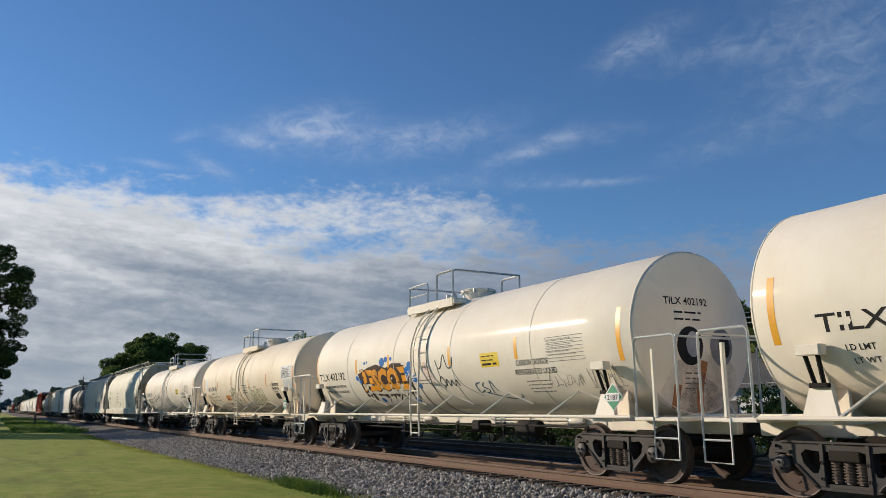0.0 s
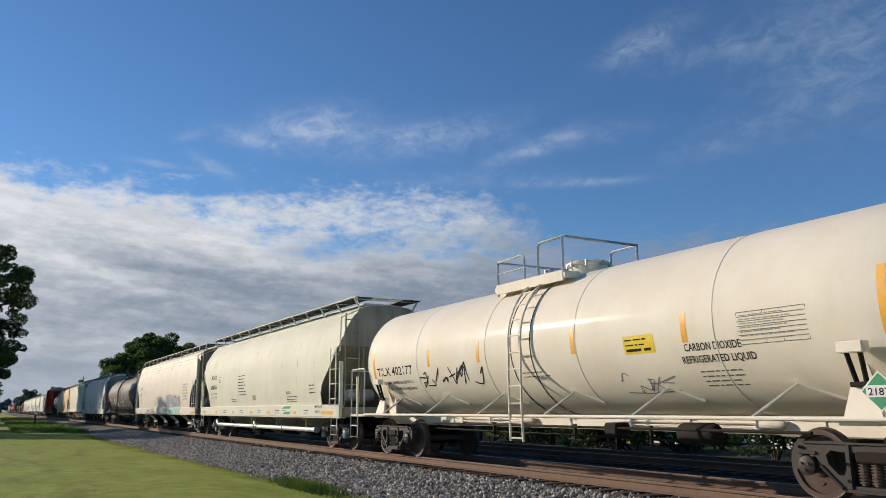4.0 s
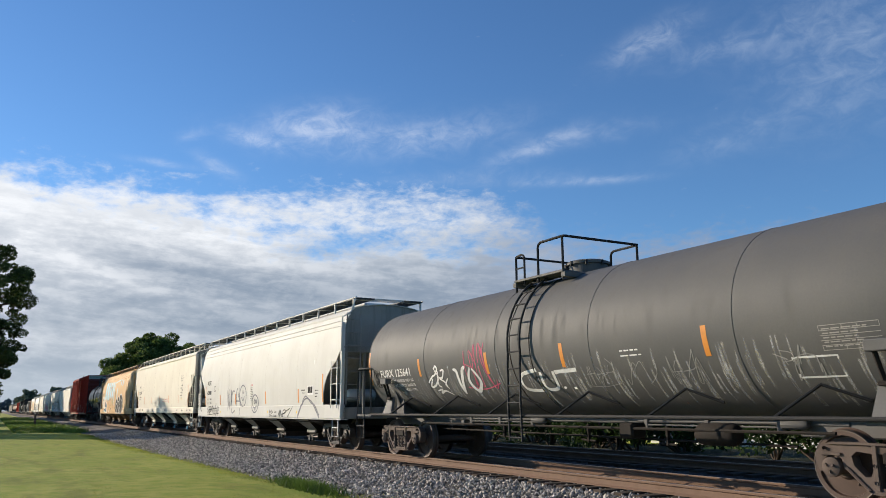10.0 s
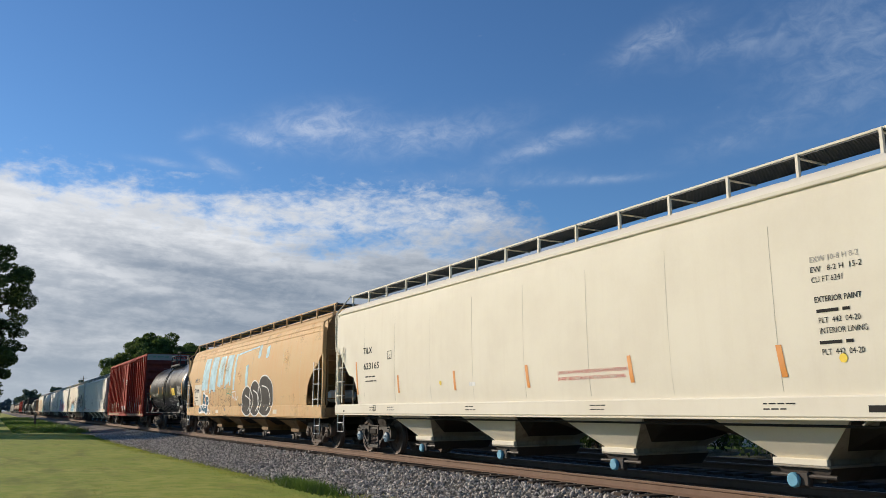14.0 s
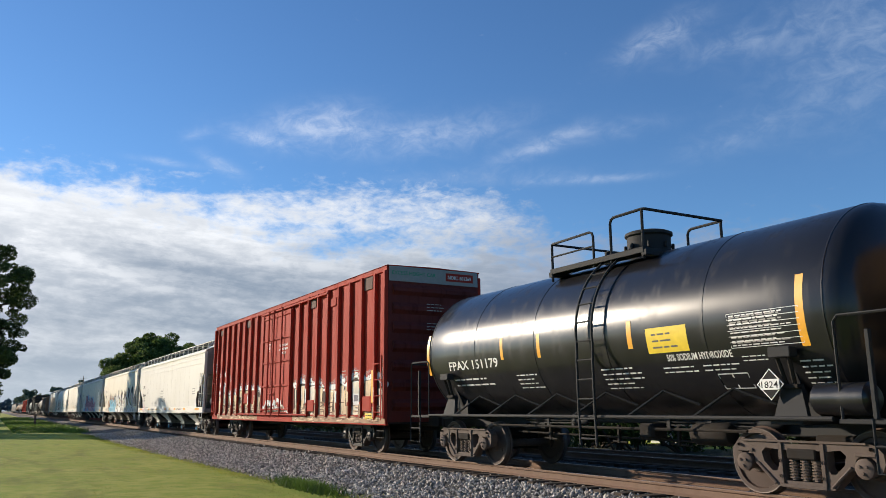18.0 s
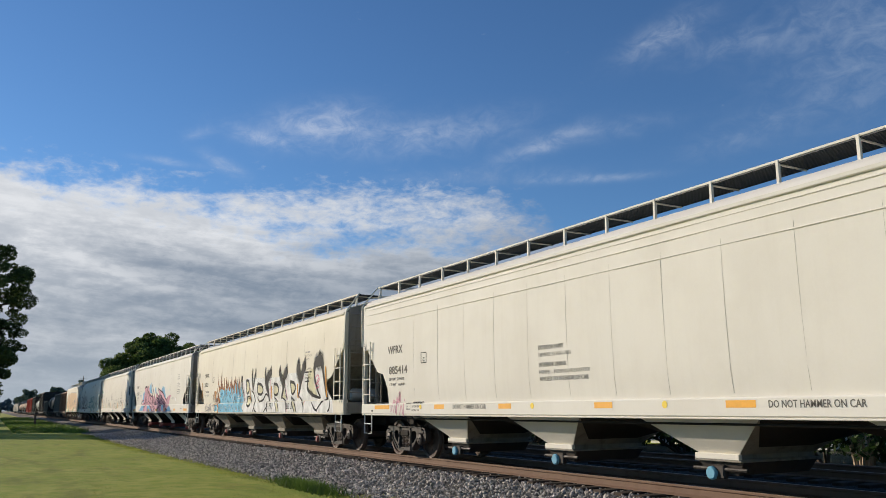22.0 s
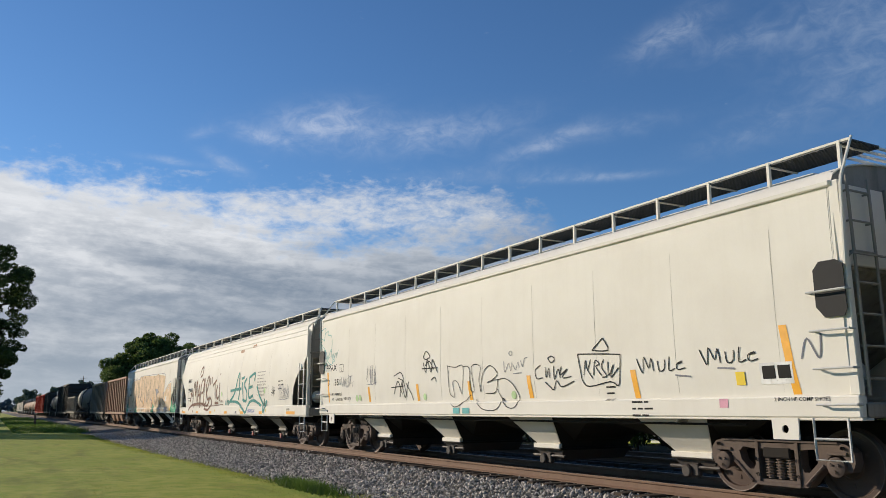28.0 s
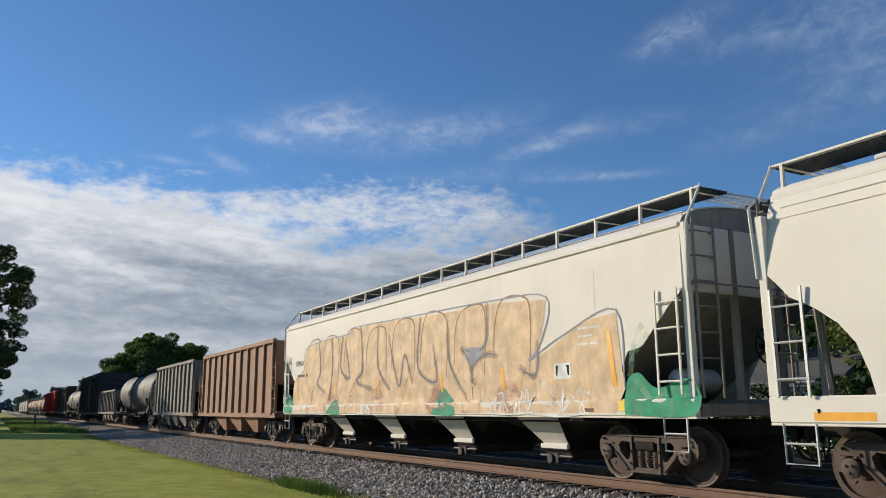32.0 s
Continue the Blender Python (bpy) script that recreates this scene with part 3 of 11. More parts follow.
def covered_hopper(spec):
    """A covered hopper: bulging sides over a side sill, cut-away ends with slope sheets, bays with outlet gates, hatches and roof walks."""
    half, style, mat = (spec["x1"] - spec["x0"]) / 2, spec["style"], spec["mat"]
    # end paint: body colour with shade and some dirt put into it
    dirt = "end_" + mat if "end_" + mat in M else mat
    w = hopper_profile(style)
    eave = spec.get("eave", {"round": 4.15, "flat": 4.03}.get(style, 4.06))
    zs = spec.get("sill", 1.02)
    top = spec.get("sill_top", 1.34)
    seed = int(spec["x0"] * 10) % 1000
    car = new("covered_hopper")
    if style == "flow":
        cut = ([0, 0.12, 0.35, 0.7, 1.0, 1.2, 1.32, 1.36], [2.95, 2.85, 2.6, 2.42, 2.2, 1.95, 1.6, top])
    elif style == "round":
        cut = ([0, 0.3, 0.7, 1.1, 1.35, 1.52, 1.56], [3.35, 2.95, 2.5, 2.2, 2.0, 1.7, top])
    elif spec.get("window"):
        cut = ([0, 0.01, 0.02], [top, top, top])
    else:
        cut = ([0, 0.25, 0.9, 1.0, 1.25, 1.5, 1.52], [2.95, 2.78, 2.18, 2.14, 2.10, 1.72, top])
    inset = 0.10
    body = half - inset

    def low(x):
        return float(np.interp(body - abs(x), cut[0], cut[1]))

    xs = sorted({round(s * (body - d), 3) for s in (-1, 1) for d in list(cut[0]) + [1.9]} | {round(-body + 2 + i * (2 * body - 4) / 40, 3) for i in range(41)})

    def skin(x, z):
        dent = 0.010 * noise.noise((x * 0.55 + seed, z * 0.35, 3.1)) + 0.004 * noise.noise((x * 2.3, z * 0.7 + seed, 8.0))
        return w(z) + dent

    for s in (-1, 1):
        rows = []
        for j in range(15):
            f = j / 14
            rows.append([(x, s * skin(x, low(x) + (eave - low(x)) * f), low(x) + (eave - low(x)) * f) for x in (xs if s < 0 else xs[::-1])])
        part("side_sheet", None, lambda: Geo().sheet(rows, (0, -s * 0.02, 0)), mat, car)
        g = Geo().box(-half, half, *sorted((s * 1.45, s * 1.60)), zs, top, 0.02)
        g.box(-half, half, *sorted((s * 1.36, s * 1.585)), zs - 0.03, zs, 0.008)
        part("side_sill", None, lambda: g, mat, car)
        # top chord along the eave
        ch = Geo().box(-body, body, *sorted((s * (w(eave) - 0.03), s * (w(eave) + (0.05 if style == "flat" else 0.03)))), eave - 0.065, eave + 0.012, 0.014)
        if style == "flow" or spec.get("ribs"):
            for k, dz in enumerate((0.14, 0.29, 0.55) if spec.get("ribs") else (0.21, 0.37)):
                ch.tube([(-body + 0.2, s * (w(eave - dz) + 0.004), eave - dz), (body - 0.2, s * (w(eave - dz) + 0.004), eave - dz)], 0.012, 6)
        part("top_chord", None, lambda: ch, mat, car)
    # roof
    crown = 4.38
    rows = []
    for x in (-body, body):
        rows.append([(x, -w(eave) * math.cos(math.pi * i / 12), eave + (crown - eave) * math.sin(math.pi * i / 12)) for i in range(13)])
    part("roof", None, lambda: Geo().sheet(rows, (0, 0, -0.02)), mat, car)
    # end sheets and slope sheets
    knee = 2.9 if style != "round" else 3.1
    for s in (-1, 1):
        e = s * (body - 0.04)
        prof = [(-w(z), z) for z in np.linspace(knee, eave, 6)] + [(-w(eave) * math.cos(math.pi * i / 8), eave + (crown - eave) * math.sin(math.pi * i / 8)) for i in range(1, 8)]
        ring = prof + [(-y, z) for y, z in [(-w(z), z) for z in np.linspace(eave, knee, 6)]]
        g = Geo().add([(e, y, z) for y, z in ring] + [(e - s * 0.02, y, z) for y, z in ring], [tuple(range(len(ring))), tuple(range(2 * len(ring) - 1, len(ring) - 1, -1))])
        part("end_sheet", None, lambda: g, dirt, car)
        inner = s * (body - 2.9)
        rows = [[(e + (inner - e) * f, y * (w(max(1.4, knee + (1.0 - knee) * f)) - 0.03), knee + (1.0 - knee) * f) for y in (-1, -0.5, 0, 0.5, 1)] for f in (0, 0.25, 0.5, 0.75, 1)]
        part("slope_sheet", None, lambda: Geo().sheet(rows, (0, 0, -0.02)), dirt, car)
        # end frame: posts, sill, shelf with brake gear
        for y in (-1.53, 1.53):
            part("corner_post", None, lambda: Geo().box(*sorted((s * (half - 0.13), s * half)), y - 0.05, y + 0.05, top, eave if style == "flat" else (eave - 0.3 if style == "flow" else 2.6), 0.01), mat, car)
        if style == "flat":
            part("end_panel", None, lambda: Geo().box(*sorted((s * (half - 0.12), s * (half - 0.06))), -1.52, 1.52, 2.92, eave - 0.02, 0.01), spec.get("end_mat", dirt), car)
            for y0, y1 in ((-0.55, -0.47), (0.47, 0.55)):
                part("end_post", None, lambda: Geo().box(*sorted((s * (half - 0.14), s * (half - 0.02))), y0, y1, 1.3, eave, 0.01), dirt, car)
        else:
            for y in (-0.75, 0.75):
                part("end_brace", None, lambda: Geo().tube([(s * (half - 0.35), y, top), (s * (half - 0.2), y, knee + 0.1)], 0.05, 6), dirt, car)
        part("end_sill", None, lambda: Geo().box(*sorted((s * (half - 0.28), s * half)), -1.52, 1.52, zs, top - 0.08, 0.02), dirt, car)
        part("draft_sill", None, lambda: Geo().box(*sorted((s * (half - 3.0), s * (half - 0.05))), -0.22, 0.22, 0.72, 1.02, 0.02), "grime", car)
        part("shear_plate", None, lambda: Geo().box(*sorted((s * (half - 3.1), s * (half - 0.3))), -1.45, 1.45, zs + 0.01, zs + 0.05, 0.01), "grime", car)
        for y in (-1, 1):
            la = spec.get("ladder", {"flow": 1.4, "flat": 1.6}.get(style, 1.75))
            if not spec.get("window"):
                part("side_ladder", ("ladder", la), lambda: ladder_geo(la, 0.46, int(la / 0.38)), "galv" if style == "flow" else mat, car, pose(s * (half - 0.42), y * 1.645, zs - 0.02 + 0.34, 0, 0, 0 if y < 0 else 180))
            part("sill_step", "stirrup", lambda: stirrup_geo(0.46, 0.50), "galv", car, pose(s * (half - 0.42), y * 1.58, zs))
        lad = part("end_ladder", ("eladder",), lambda: ladder_geo(2.7, 0.44, 7), dirt, car, pose(s * (half + 0.03), -1.22, top, 0, 0, 90 * s))
        ex = s * (half - 0.02)
        part("handrail", None, lambda: Geo().tube([(ex, -1.5, 3.0), (ex + s * 0.06, -1.5, 3.05), (ex + s * 0.06, 1.5, 3.05), (ex, 1.5, 3.0)], 0.016, 5), dirt, car)
    # brake gear on the rear end
    part("brake_wheel", "brakewheel", brake_wheel_geo, "grime", car, pose(half - 0.02, 0.1, 2.15))
    part("air_reservoir", "reservoir", lambda: Geo().lathe([(0, -0.5), (0.15, -0.45), (0.2, -0.38), (0.2, 0.38), (0.15, 0.45), (0, 0.5)], 14, (0, 0, 0), 1), "galv", car, pose(half - 0.95, -0.55, 1.62))
    part("brake_valve", "valve", lambda: Geo().box(-0.2, 0.2, -0.25, 0.25, 0, 0.35, 0.04).tube([(0, -0.25, 0.15), (0, -0.9, 0.15), (-0.3, -1.1, 0.05)], 0.03, 6), "grime", car, pose(-half + 1.0, -0.5, 1.1))
    # bays
    nb, bay_w = spec.get("bays", 4), spec.get("bay_w", 0.40)
    span = 2 * (half - 2.55)
    pitch = spec.get("bay_pitch", span / nb)
    for i in range(nb):
        bx = pitch * (i + 0.5 - nb / 2)
        d = pitch / 2 - 0.06
        if style == "round":
            g = Geo()
            rings = [(1.25, 1.06), (1.22, 0.9), (0.95, 0.66), (0.5, 0.42), (0.22, 0.30), (0.2, 0.24)]
            g.lathe([(r, z) for r, z in rings], 20, (0, 0, 0), 2)
            part("hopper_bay", ("cone", mat), lambda: g, dirt, car, pose(bx, 0, 0))
            part("outlet_pipe", "outlet", lambda: Geo().tube([(0, 0, 0.33), (0.15, -0.7, 0.42), (0.2, -1.15, 0.52)], 0.09, 8), "grime", car, pose(bx, 0, 0))
            part("pipe_hanger", "hanger", lambda: Geo().box(-0.022, 0.022, -1.33, -1.30, 0.48, 1.02, 0.006), "pipe_yellow" if i % 2 else "plate_grey", car, pose(bx + 0.6, 0, 0))
            continue

        def bay():
            e = d * bay_w
            hi = [(-e, -1.34, zs - 0.02), (e, -1.34, zs - 0.02), (e, 1.34, zs - 0.02), (-e, 1.34, zs - 0.02)]
            mid = [(-0.36, -0.86, 0.52), (0.36, -0.86, 0.52), (0.36, 0.86, 0.52), (-0.36, 0.86, 0.52)]
            lo = [(a, b, 0.44) for a, b, _ in mid]
            g = Geo().add(hi + mid + lo, [(0, 1, 5, 4), (1, 2, 6, 5), (2, 3, 7, 6), (3, 0, 4, 7), (4, 5, 9, 8), (5, 6, 10, 9), (6, 7, 11, 10), (7, 4, 8, 11)])
            return g.box(-0.44, 0.44, -0.92, 0.92, 0.41, 0.45, 0.01)
        hb = part("hopper_bay", ("bay", round(d, 2), zs, bay_w), bay, dirt if bay_w > 0.5 else "grime", car, pose(bx, 0, 0))
        e = d * bay_w
        part("bay_front", ("bayf", round(d, 2), zs, bay_w), lambda: Geo().add([(-e, -1.345, zs - 0.02), (e, -1.345, zs - 0.02), (0.37, -0.867, 0.52), (-0.37, -0.867, 0.52), (-e, -1.33, zs - 0.02), (e, -1.33, zs - 0.02), (0.37, -0.852, 0.52), (-0.37, -0.852, 0.52)],
             [(0, 3, 2, 1), (4, 5, 6, 7), (0, 1, 5, 4), (1, 2, 6, 5), (2, 3, 7, 6), (3, 0, 4, 7)]).box(-0.42, 0.42, -0.935, -0.86, 0.44, 0.53, 0.01), spec.get("bay_mat", dirt if style == "flow" else mat), hb)

        # dark sheet between the bays; the shade there is put into its colour
        part("slope_underside", ("sunder", round(d, 2), zs), lambda: Geo().add([(-d, -1.30, zs - 0.03), (d, -1.30, zs - 0.03), (d, 1.30, zs - 0.03), (-d, 1.30, zs - 0.03), (-0.3, -0.5, 0.56), (0.3, -0.5, 0.56), (0.3, 0.5, 0.56), (-0.3, 0.5, 0.56)],
             [(0, 1, 5, 4), (1, 2, 6, 5), (2, 3, 7, 6), (3, 0, 4, 7)]), "grime", car, pose(bx, 0, 0))

        def gate():
            g = Geo()
            g.add([(-0.42, -0.84, 0.41), (0.42, -0.84, 0.41), (0.28, -0.80, 0.22), (-0.28, -0.80, 0.22), (-0.42, 0.84, 0.41), (0.42, 0.84, 0.41), (0.28, 0.80, 0.22), (-0.28, 0.80, 0.22)],
                  [(0, 1, 2, 3), (5, 4, 7, 6), (4, 0, 3, 7), (1, 5, 6, 2), (3, 2, 6, 7)])
            g.box(-0.10, 0.10, -0.90, -0.80, 0.16, 0.36, 0.02)
            return g.tube([(-0.5, -0.86, 0.30), (0.5, -0.86, 0.30)], 0.03, 8)
        gt = part("outlet_gate", "gate", gate, spec.get("gate", "truck"), car, pose(bx, 0, 0))
        part("gate_disc", ("disc",), lambda: Geo().lathe([(0, -0.95), (0.08, -0.95), (0.10, -0.93), (0.10, -0.88), (0, -0.88)], 14, (-0.12, 0, 0.24)), spec.get("disc", "truck"), gt)
    if style == "round":
        for a, b in ((-half + 2.4, -0.6), (-0.5, half - 2.6)):
            g = Geo().tube([(a - 0.9, -0.9, 0.95), (a - 0.5, -1.2, 0.72), (a, -1.3, 0.56), (b, -1.3, 0.56)], 0.075, 12)
            for x in (a + 0.2, (a + b) / 2, b - 0.02):
                g.lathe([(0.075, -0.06), (0.105, -0.05), (0.105, 0.05), (0.075, 0.06)], 14, (x, -1.3, 0.56), 0)
            part("unloading_pipe", None, lambda: g, "pipe", car, label="bright metal unloading pipe")
    else:
        part("train_pipe", None, lambda: Geo().tube([(-half + 1.8, -1.42, zs - 0.10), (half - 1.8, -1.42, zs - 0.10)], 0.020, 6), "grime", car)
    # hatches and roof walks
    rise = spec.get("rise", {"flow": 4.54, "flat": 4.60}.get(style, 4.58))
    part("hatch_coaming", None, lambda: Geo().box(-body + 0.9, body - 0.9, -0.33, 0.33, crown - 0.06, crown + 0.1, 0.02), mat, car)
    nh = 5
    for i in range(nh):
        a = -body + 0.95 + i * (2 * body - 1.9) / nh
        part("hatch_cover", ("hatch", round(body, 1)), lambda: Geo().box(0, (2 * body - 1.9) / nh - 0.06, -0.38, 0.38, crown + 0.08, crown + 0.16, 0.03), mat, car, pose(a, 0, 0))
    y_out, y_in = (1.14, 0.52) if style != "round" else (1.10, 0.55)
    for s in (-1, 1):
        g = Geo()
        for k in range(14):
            y = s * (y_in + (y_out - y_in) * k / 13)
            g.box(-half + 0.05, half - 0.05, y - 0.009, y + 0.009, rise - 0.045, rise, 0.002)
        nx = int(2 * half / 0.3)
        for k in range(nx + 1):
            x = -half + 0.05 + k * (2 * half - 0.1) / nx
            g.box(x - 0.01, x + 0.01, s * (y_in if s > 0 else y_out) if s > 0 else -y_out, s * y_out if s > 0 else -y_in, rise - 0.03, rise - 0.008, 0.002)
        part("roof_walk", ("walk", round(half, 2), style, s), lambda: g, "grate", car, label="dark steel grating walk")
        part("walk_edge", ("edge", round(half, 2), style, s), lambda: Geo().box(-half + 0.02, half - 0.02, *sorted((s * y_out, s * (y_out + 0.02))), rise - 0.022, rise + 0.012, 0.004), mat, car)
        nbk = spec.get("brackets", 17 if style == "flat" else 13)
        for k in range(nbk):
            x = -half + 0.2 + k * (2 * half - 0.4) / (nbk - 1)
            foot = w(eave) - 0.06 if style == "round" else 1.18
            zlow = eave + (crown - eave) * math.sin(math.acos(foot / w(eave))) - 0.012
            part("walk_bracket", ("bracket", style, eave, s), lambda: Geo().add(
                [(a, s * y, z) for a in (-0.021, 0.021) for y, z in ((foot - 0.05, zlow), (foot, zlow), (y_out + 0.03, rise), (y_out - 0.02, rise), )],
                [(0, 1, 2, 3), (7, 6, 5, 4), (0, 4, 5, 1), (1, 5, 6, 2), (2, 6, 7, 3), (3, 7, 4, 0)]).box(-0.014, 0.014, *sorted((s * y_in, s * y_out)), rise - 0.068, rise - 0.044, 0.004), mat, car, pose(x, 0, 0))
    for s in (-1, 1):
        g = Geo()
        for k in range(4):
            x = s * (half - 0.1 - k * 0.15)
            g.box(x - 0.012, x + 0.012, -y_in, y_in, rise - 0.035, rise, 0.002)
        g.tube([(s * (half - 0.03), -y_out, rise + 0.02), (s * (half + 0.06), -w(eave) - 0.03, eave + 0.02), (s * (half + 0.05), -1.60, 3.9), (s * half, -1.60, 2.9)], 0.022, 6)
        part("end_walk", None, lambda: g, mat, car)
    # welds down the side sheets
    nw = spec.get("welds", 9)
    for i in range(nw):
        x = -body + 2.0 + i * (2 * body - 4.0) / (nw - 1) if "weld_from" not in spec else spec["weld_from"] + spec.get("weld_pitch", 1.8) * i
        pts = [(x, -skin(x, z) - 0.0005, z) for z in np.linspace(top + 0.06, eave - 0.45, 9)]
        part("weld_seam", None, lambda: Geo().tube(pts, 0.0028 if i % 2 else 0.002, 4), "seam", car)
    bogie(car, -half + 1.62, spec.get("cap", "truck"), spec.get("steel", "truck"))
    bogie(car, half - 1.62, spec.get("cap", "truck"), spec.get("steel", "truck"))
    couplers(car, half - 0.1)

    def surf(x, z, off):
        lift = 0.6 * min(off, 0.010) + 0.2 * max(off - 0.010, 0)
        if z < top + 0.005:
            return Vector((x, -1.60 - lift, z))
        return Vector((x, -skin(x, z) - 0.002 - lift, z))
    if "decor" in spec:
        spec["decor"](car, half, surf)
    tagged(car, spec["label"], "covered hopper", "cars of the freight train")
    return car


# ---- tank cars ----
TANK_R, TANK_Z = 1.42, 2.48   # barrel radius and height of its axis


def tank_car(spec):
    """A tank car: barrel with dished heads on stub sills, top platform with rails, bowed ladder, side rails and end platforms."""
    half, mat, trim = (spec["x1"] - spec["x0"]) / 2, spec["mat"], spec.get("trim", spec["mat"])
    R, zc = spec.get("r", TANK_R), spec.get("zc", TANK_Z)
    car = new("tank_car")
    head = 0.62
    cyl = half - head
    bulge = spec.get("bulge", 0.13)
    if spec.get("jacket"):
        dish = [(0.0001, half - 0.59 + bulge)] + [(R * q, half - 0.59 + bulge * (1 - q * q)) for q in (0.2, 0.4, 0.6, 0.75, 0.88, 0.955)] + [(R - 0.03, half - 0.575), (R - 0.012, half - 0.592), (R, half - 0.63)]
        prof = [(r, -x - spec.get("left_out", 0)) for r, x in dish] + [(R, -cyl + 2 * cyl * i / 12) for i in range(1, 12)] + dish[::-1]
    else:
        prof = None
    prof = prof or [(0.0001, -half)] + [(R * math.sin(a), -cyl - head * math.cos(a)) for a in np.linspace(0.15, math.pi / 2, 9)] + [(R, -cyl + 2 * cyl * i / 12) for i in range(1, 12)]
    prof += [] if spec.get("jacket") else [(R * math.sin(a), cyl + head * math.cos(a)) for a in np.linspace(math.pi / 2, 0.15, 9)] + [(0.0001, half)]
    ob = part("tank_barrel", None, lambda: Geo().lathe([(r, x) for r, x in prof], 128, (0, 0, zc), 0), mat, car)
    for x in (-cyl - spec.get("left_out", 0), -cyl * 0.62, -cyl * 0.2, cyl * 0.2, cyl * 0.62, cyl):
        part("weld_seam", ("seam", R, zc), lambda: Geo().lathe([(R - 0.005, -0.014), (R + 0.007, -0.009), (R + 0.007, 0.009), (R - 0.005, 0.014)], 64, (0, 0, zc), 0), mat, car, pose(x, 0, 0))
    if spec.get("jacket"):
        for x in (-0.34, 0.34):
            part("jacket_band", ("jband", R, zc), lambda: Geo().lathe([(R - 0.005, -0.012), (R + 0.008, -0.010), (R + 0.008, 0.010), (R - 0.005, 0.012)], 64, (0, 0, zc), 0), "grime", car, pose(spec.get("ladder_at", 0.0) + x, 0, 0))
    # Black disc on the end facing away from the sun: soot and painted shade.
    if spec.get("soot"):
        part("tank_head", None, lambda: Geo().lathe([(r * 0.995, x + 0.004) for r, x in dish[:8]], 96, (0, 0, zc), 0), "black", car, label="soot-black flat tank head")
    z_sill = spec.get("sill", 1.06)
    rail_mat = spec.get("rail", "galv")
    for s in (-1, 1):
        part("stub_sill", None, lambda: Geo().box(*sorted((s * (half - 3.4), s * (half + 0.42))), -0.26, 0.26, 0.78, 1.10, 0.02), trim, car)
        # saddle: a web curved to the barrel
        xb = s * (half - spec.get("bogie_in", 1.48) + 0.1)
        arc = [(R * math.cos(a), zc + R * math.sin(a)) for a in np.linspace(-math.pi * 0.82, -math.pi * 0.18, 17)]
        poly = arc + [(0.9, 1.0), (-0.9, 1.0)]
        n = len(poly)
        g = Geo().add([(xb + dx, y, z) for dx in (-0.05, 0.05) for y, z in poly], [tuple(range(n)), tuple(range(2 * n - 1, n - 1, -1))] + [(i, (i + 1) % n, (i + 1) % n + n, i + n) for i in range(n)])
        for y in (-1.0, 1.0):
            g.box(xb - 0.22, xb + 0.22, y - 0.03, y + 0.03, 1.0, 1.55 + 0.1, 0.01)
        g.box(xb - 0.25, xb + 0.25, -1.45, 1.45, 0.98, 1.07, 0.01)
        part("saddle", None, lambda: g, trim, car)
        for y in (-1, 1):
            br = part("saddle_bracket", ("sbr", trim, y), lambda: Geo().add([(a, y * b, c) for a, b, c in ((-0.16, 1.47, 1.07), (0.34, 1.47, 1.07), (0.17, 1.33, 1.50), (-0.10, 1.33, 1.50), (-0.16, 1.40, 1.07), (0.34, 1.40, 1.07), (0.17, 1.26, 1.50), (-0.10, 1.26, 1.50))],
                      [(0, 1, 2, 3), (7, 6, 5, 4), (0, 4, 5, 1), (1, 5, 6, 2), (2, 6, 7, 3), (3, 7, 4, 0)]), trim, car, pose(xb, 0, 0))
            part("bracket_rod", ("brod", y), lambda: Geo().tube([(0.0, y * 1.36, 1.46), (-0.02, y * 1.50, 1.86)], 0.03, 6).tube([(0.12, y * 1.36, 1.46), (0.16, y * 1.50, 1.86)], 0.03, 6).box(-0.07, 0.20, *sorted((y * 1.34, y * 1.42)), 1.44, 1.50, 0.01), "grime", br)
            part("bracket_cap", ("bcap", y), lambda: Geo().box(-0.10, 0.24, *sorted((y * 1.42, y * 1.58)), 1.84, 1.98, 0.012), trim, br)
        # end platform and rails
        ex = s * (half + 0.40)
        part("end_platform", None, lambda: Geo().box(*sorted((s * (half - 0.55), ex)), -1.5, 1.5, z_sill - 0.06, z_sill, 0.01), trim, car)
        g = Geo()
        for y in (-1.48, 1.48):
            g.tube([(s * (half - 0.50), y, z_sill), (s * (half - 0.50), y, z_sill + 1.18), (s * (half - 0.44), y, z_sill + 1.25), (s * (half + 0.2), y, z_sill + 1.25)], 0.02, 6)
            g.tube([(s * (half + 0.2), y, z_sill + 1.25), (ex - s * 0.05, y, z_sill + 1.25), (ex, y, z_sill + 1.18), (ex, y, z_sill)], 0.02, 6)
        g.tube([(ex, -1.48, z_sill + 1.22), (ex, 1.48, z_sill + 1.22)], 0.02, 6)
        part("end_railing", None, lambda: g, spec.get("rail", "galv"), car)
        for y in (-1, 1):
            part("sill_step", "tstirrup", lambda: stirrup_geo(0.5, 0.62), spec.get("rail", "galv"), car, pose(s * (half + 0.14), y * 1.5, z_sill))
            part("grab_iron", None, lambda: Geo().box(s * (half - 0.06) - 0.03, s * (half - 0.06) + 0.03, y * 1.5 - 0.03, y * 1.5 + 0.03, z_sill, z_sill + 1.05, 0.01), trim, car)
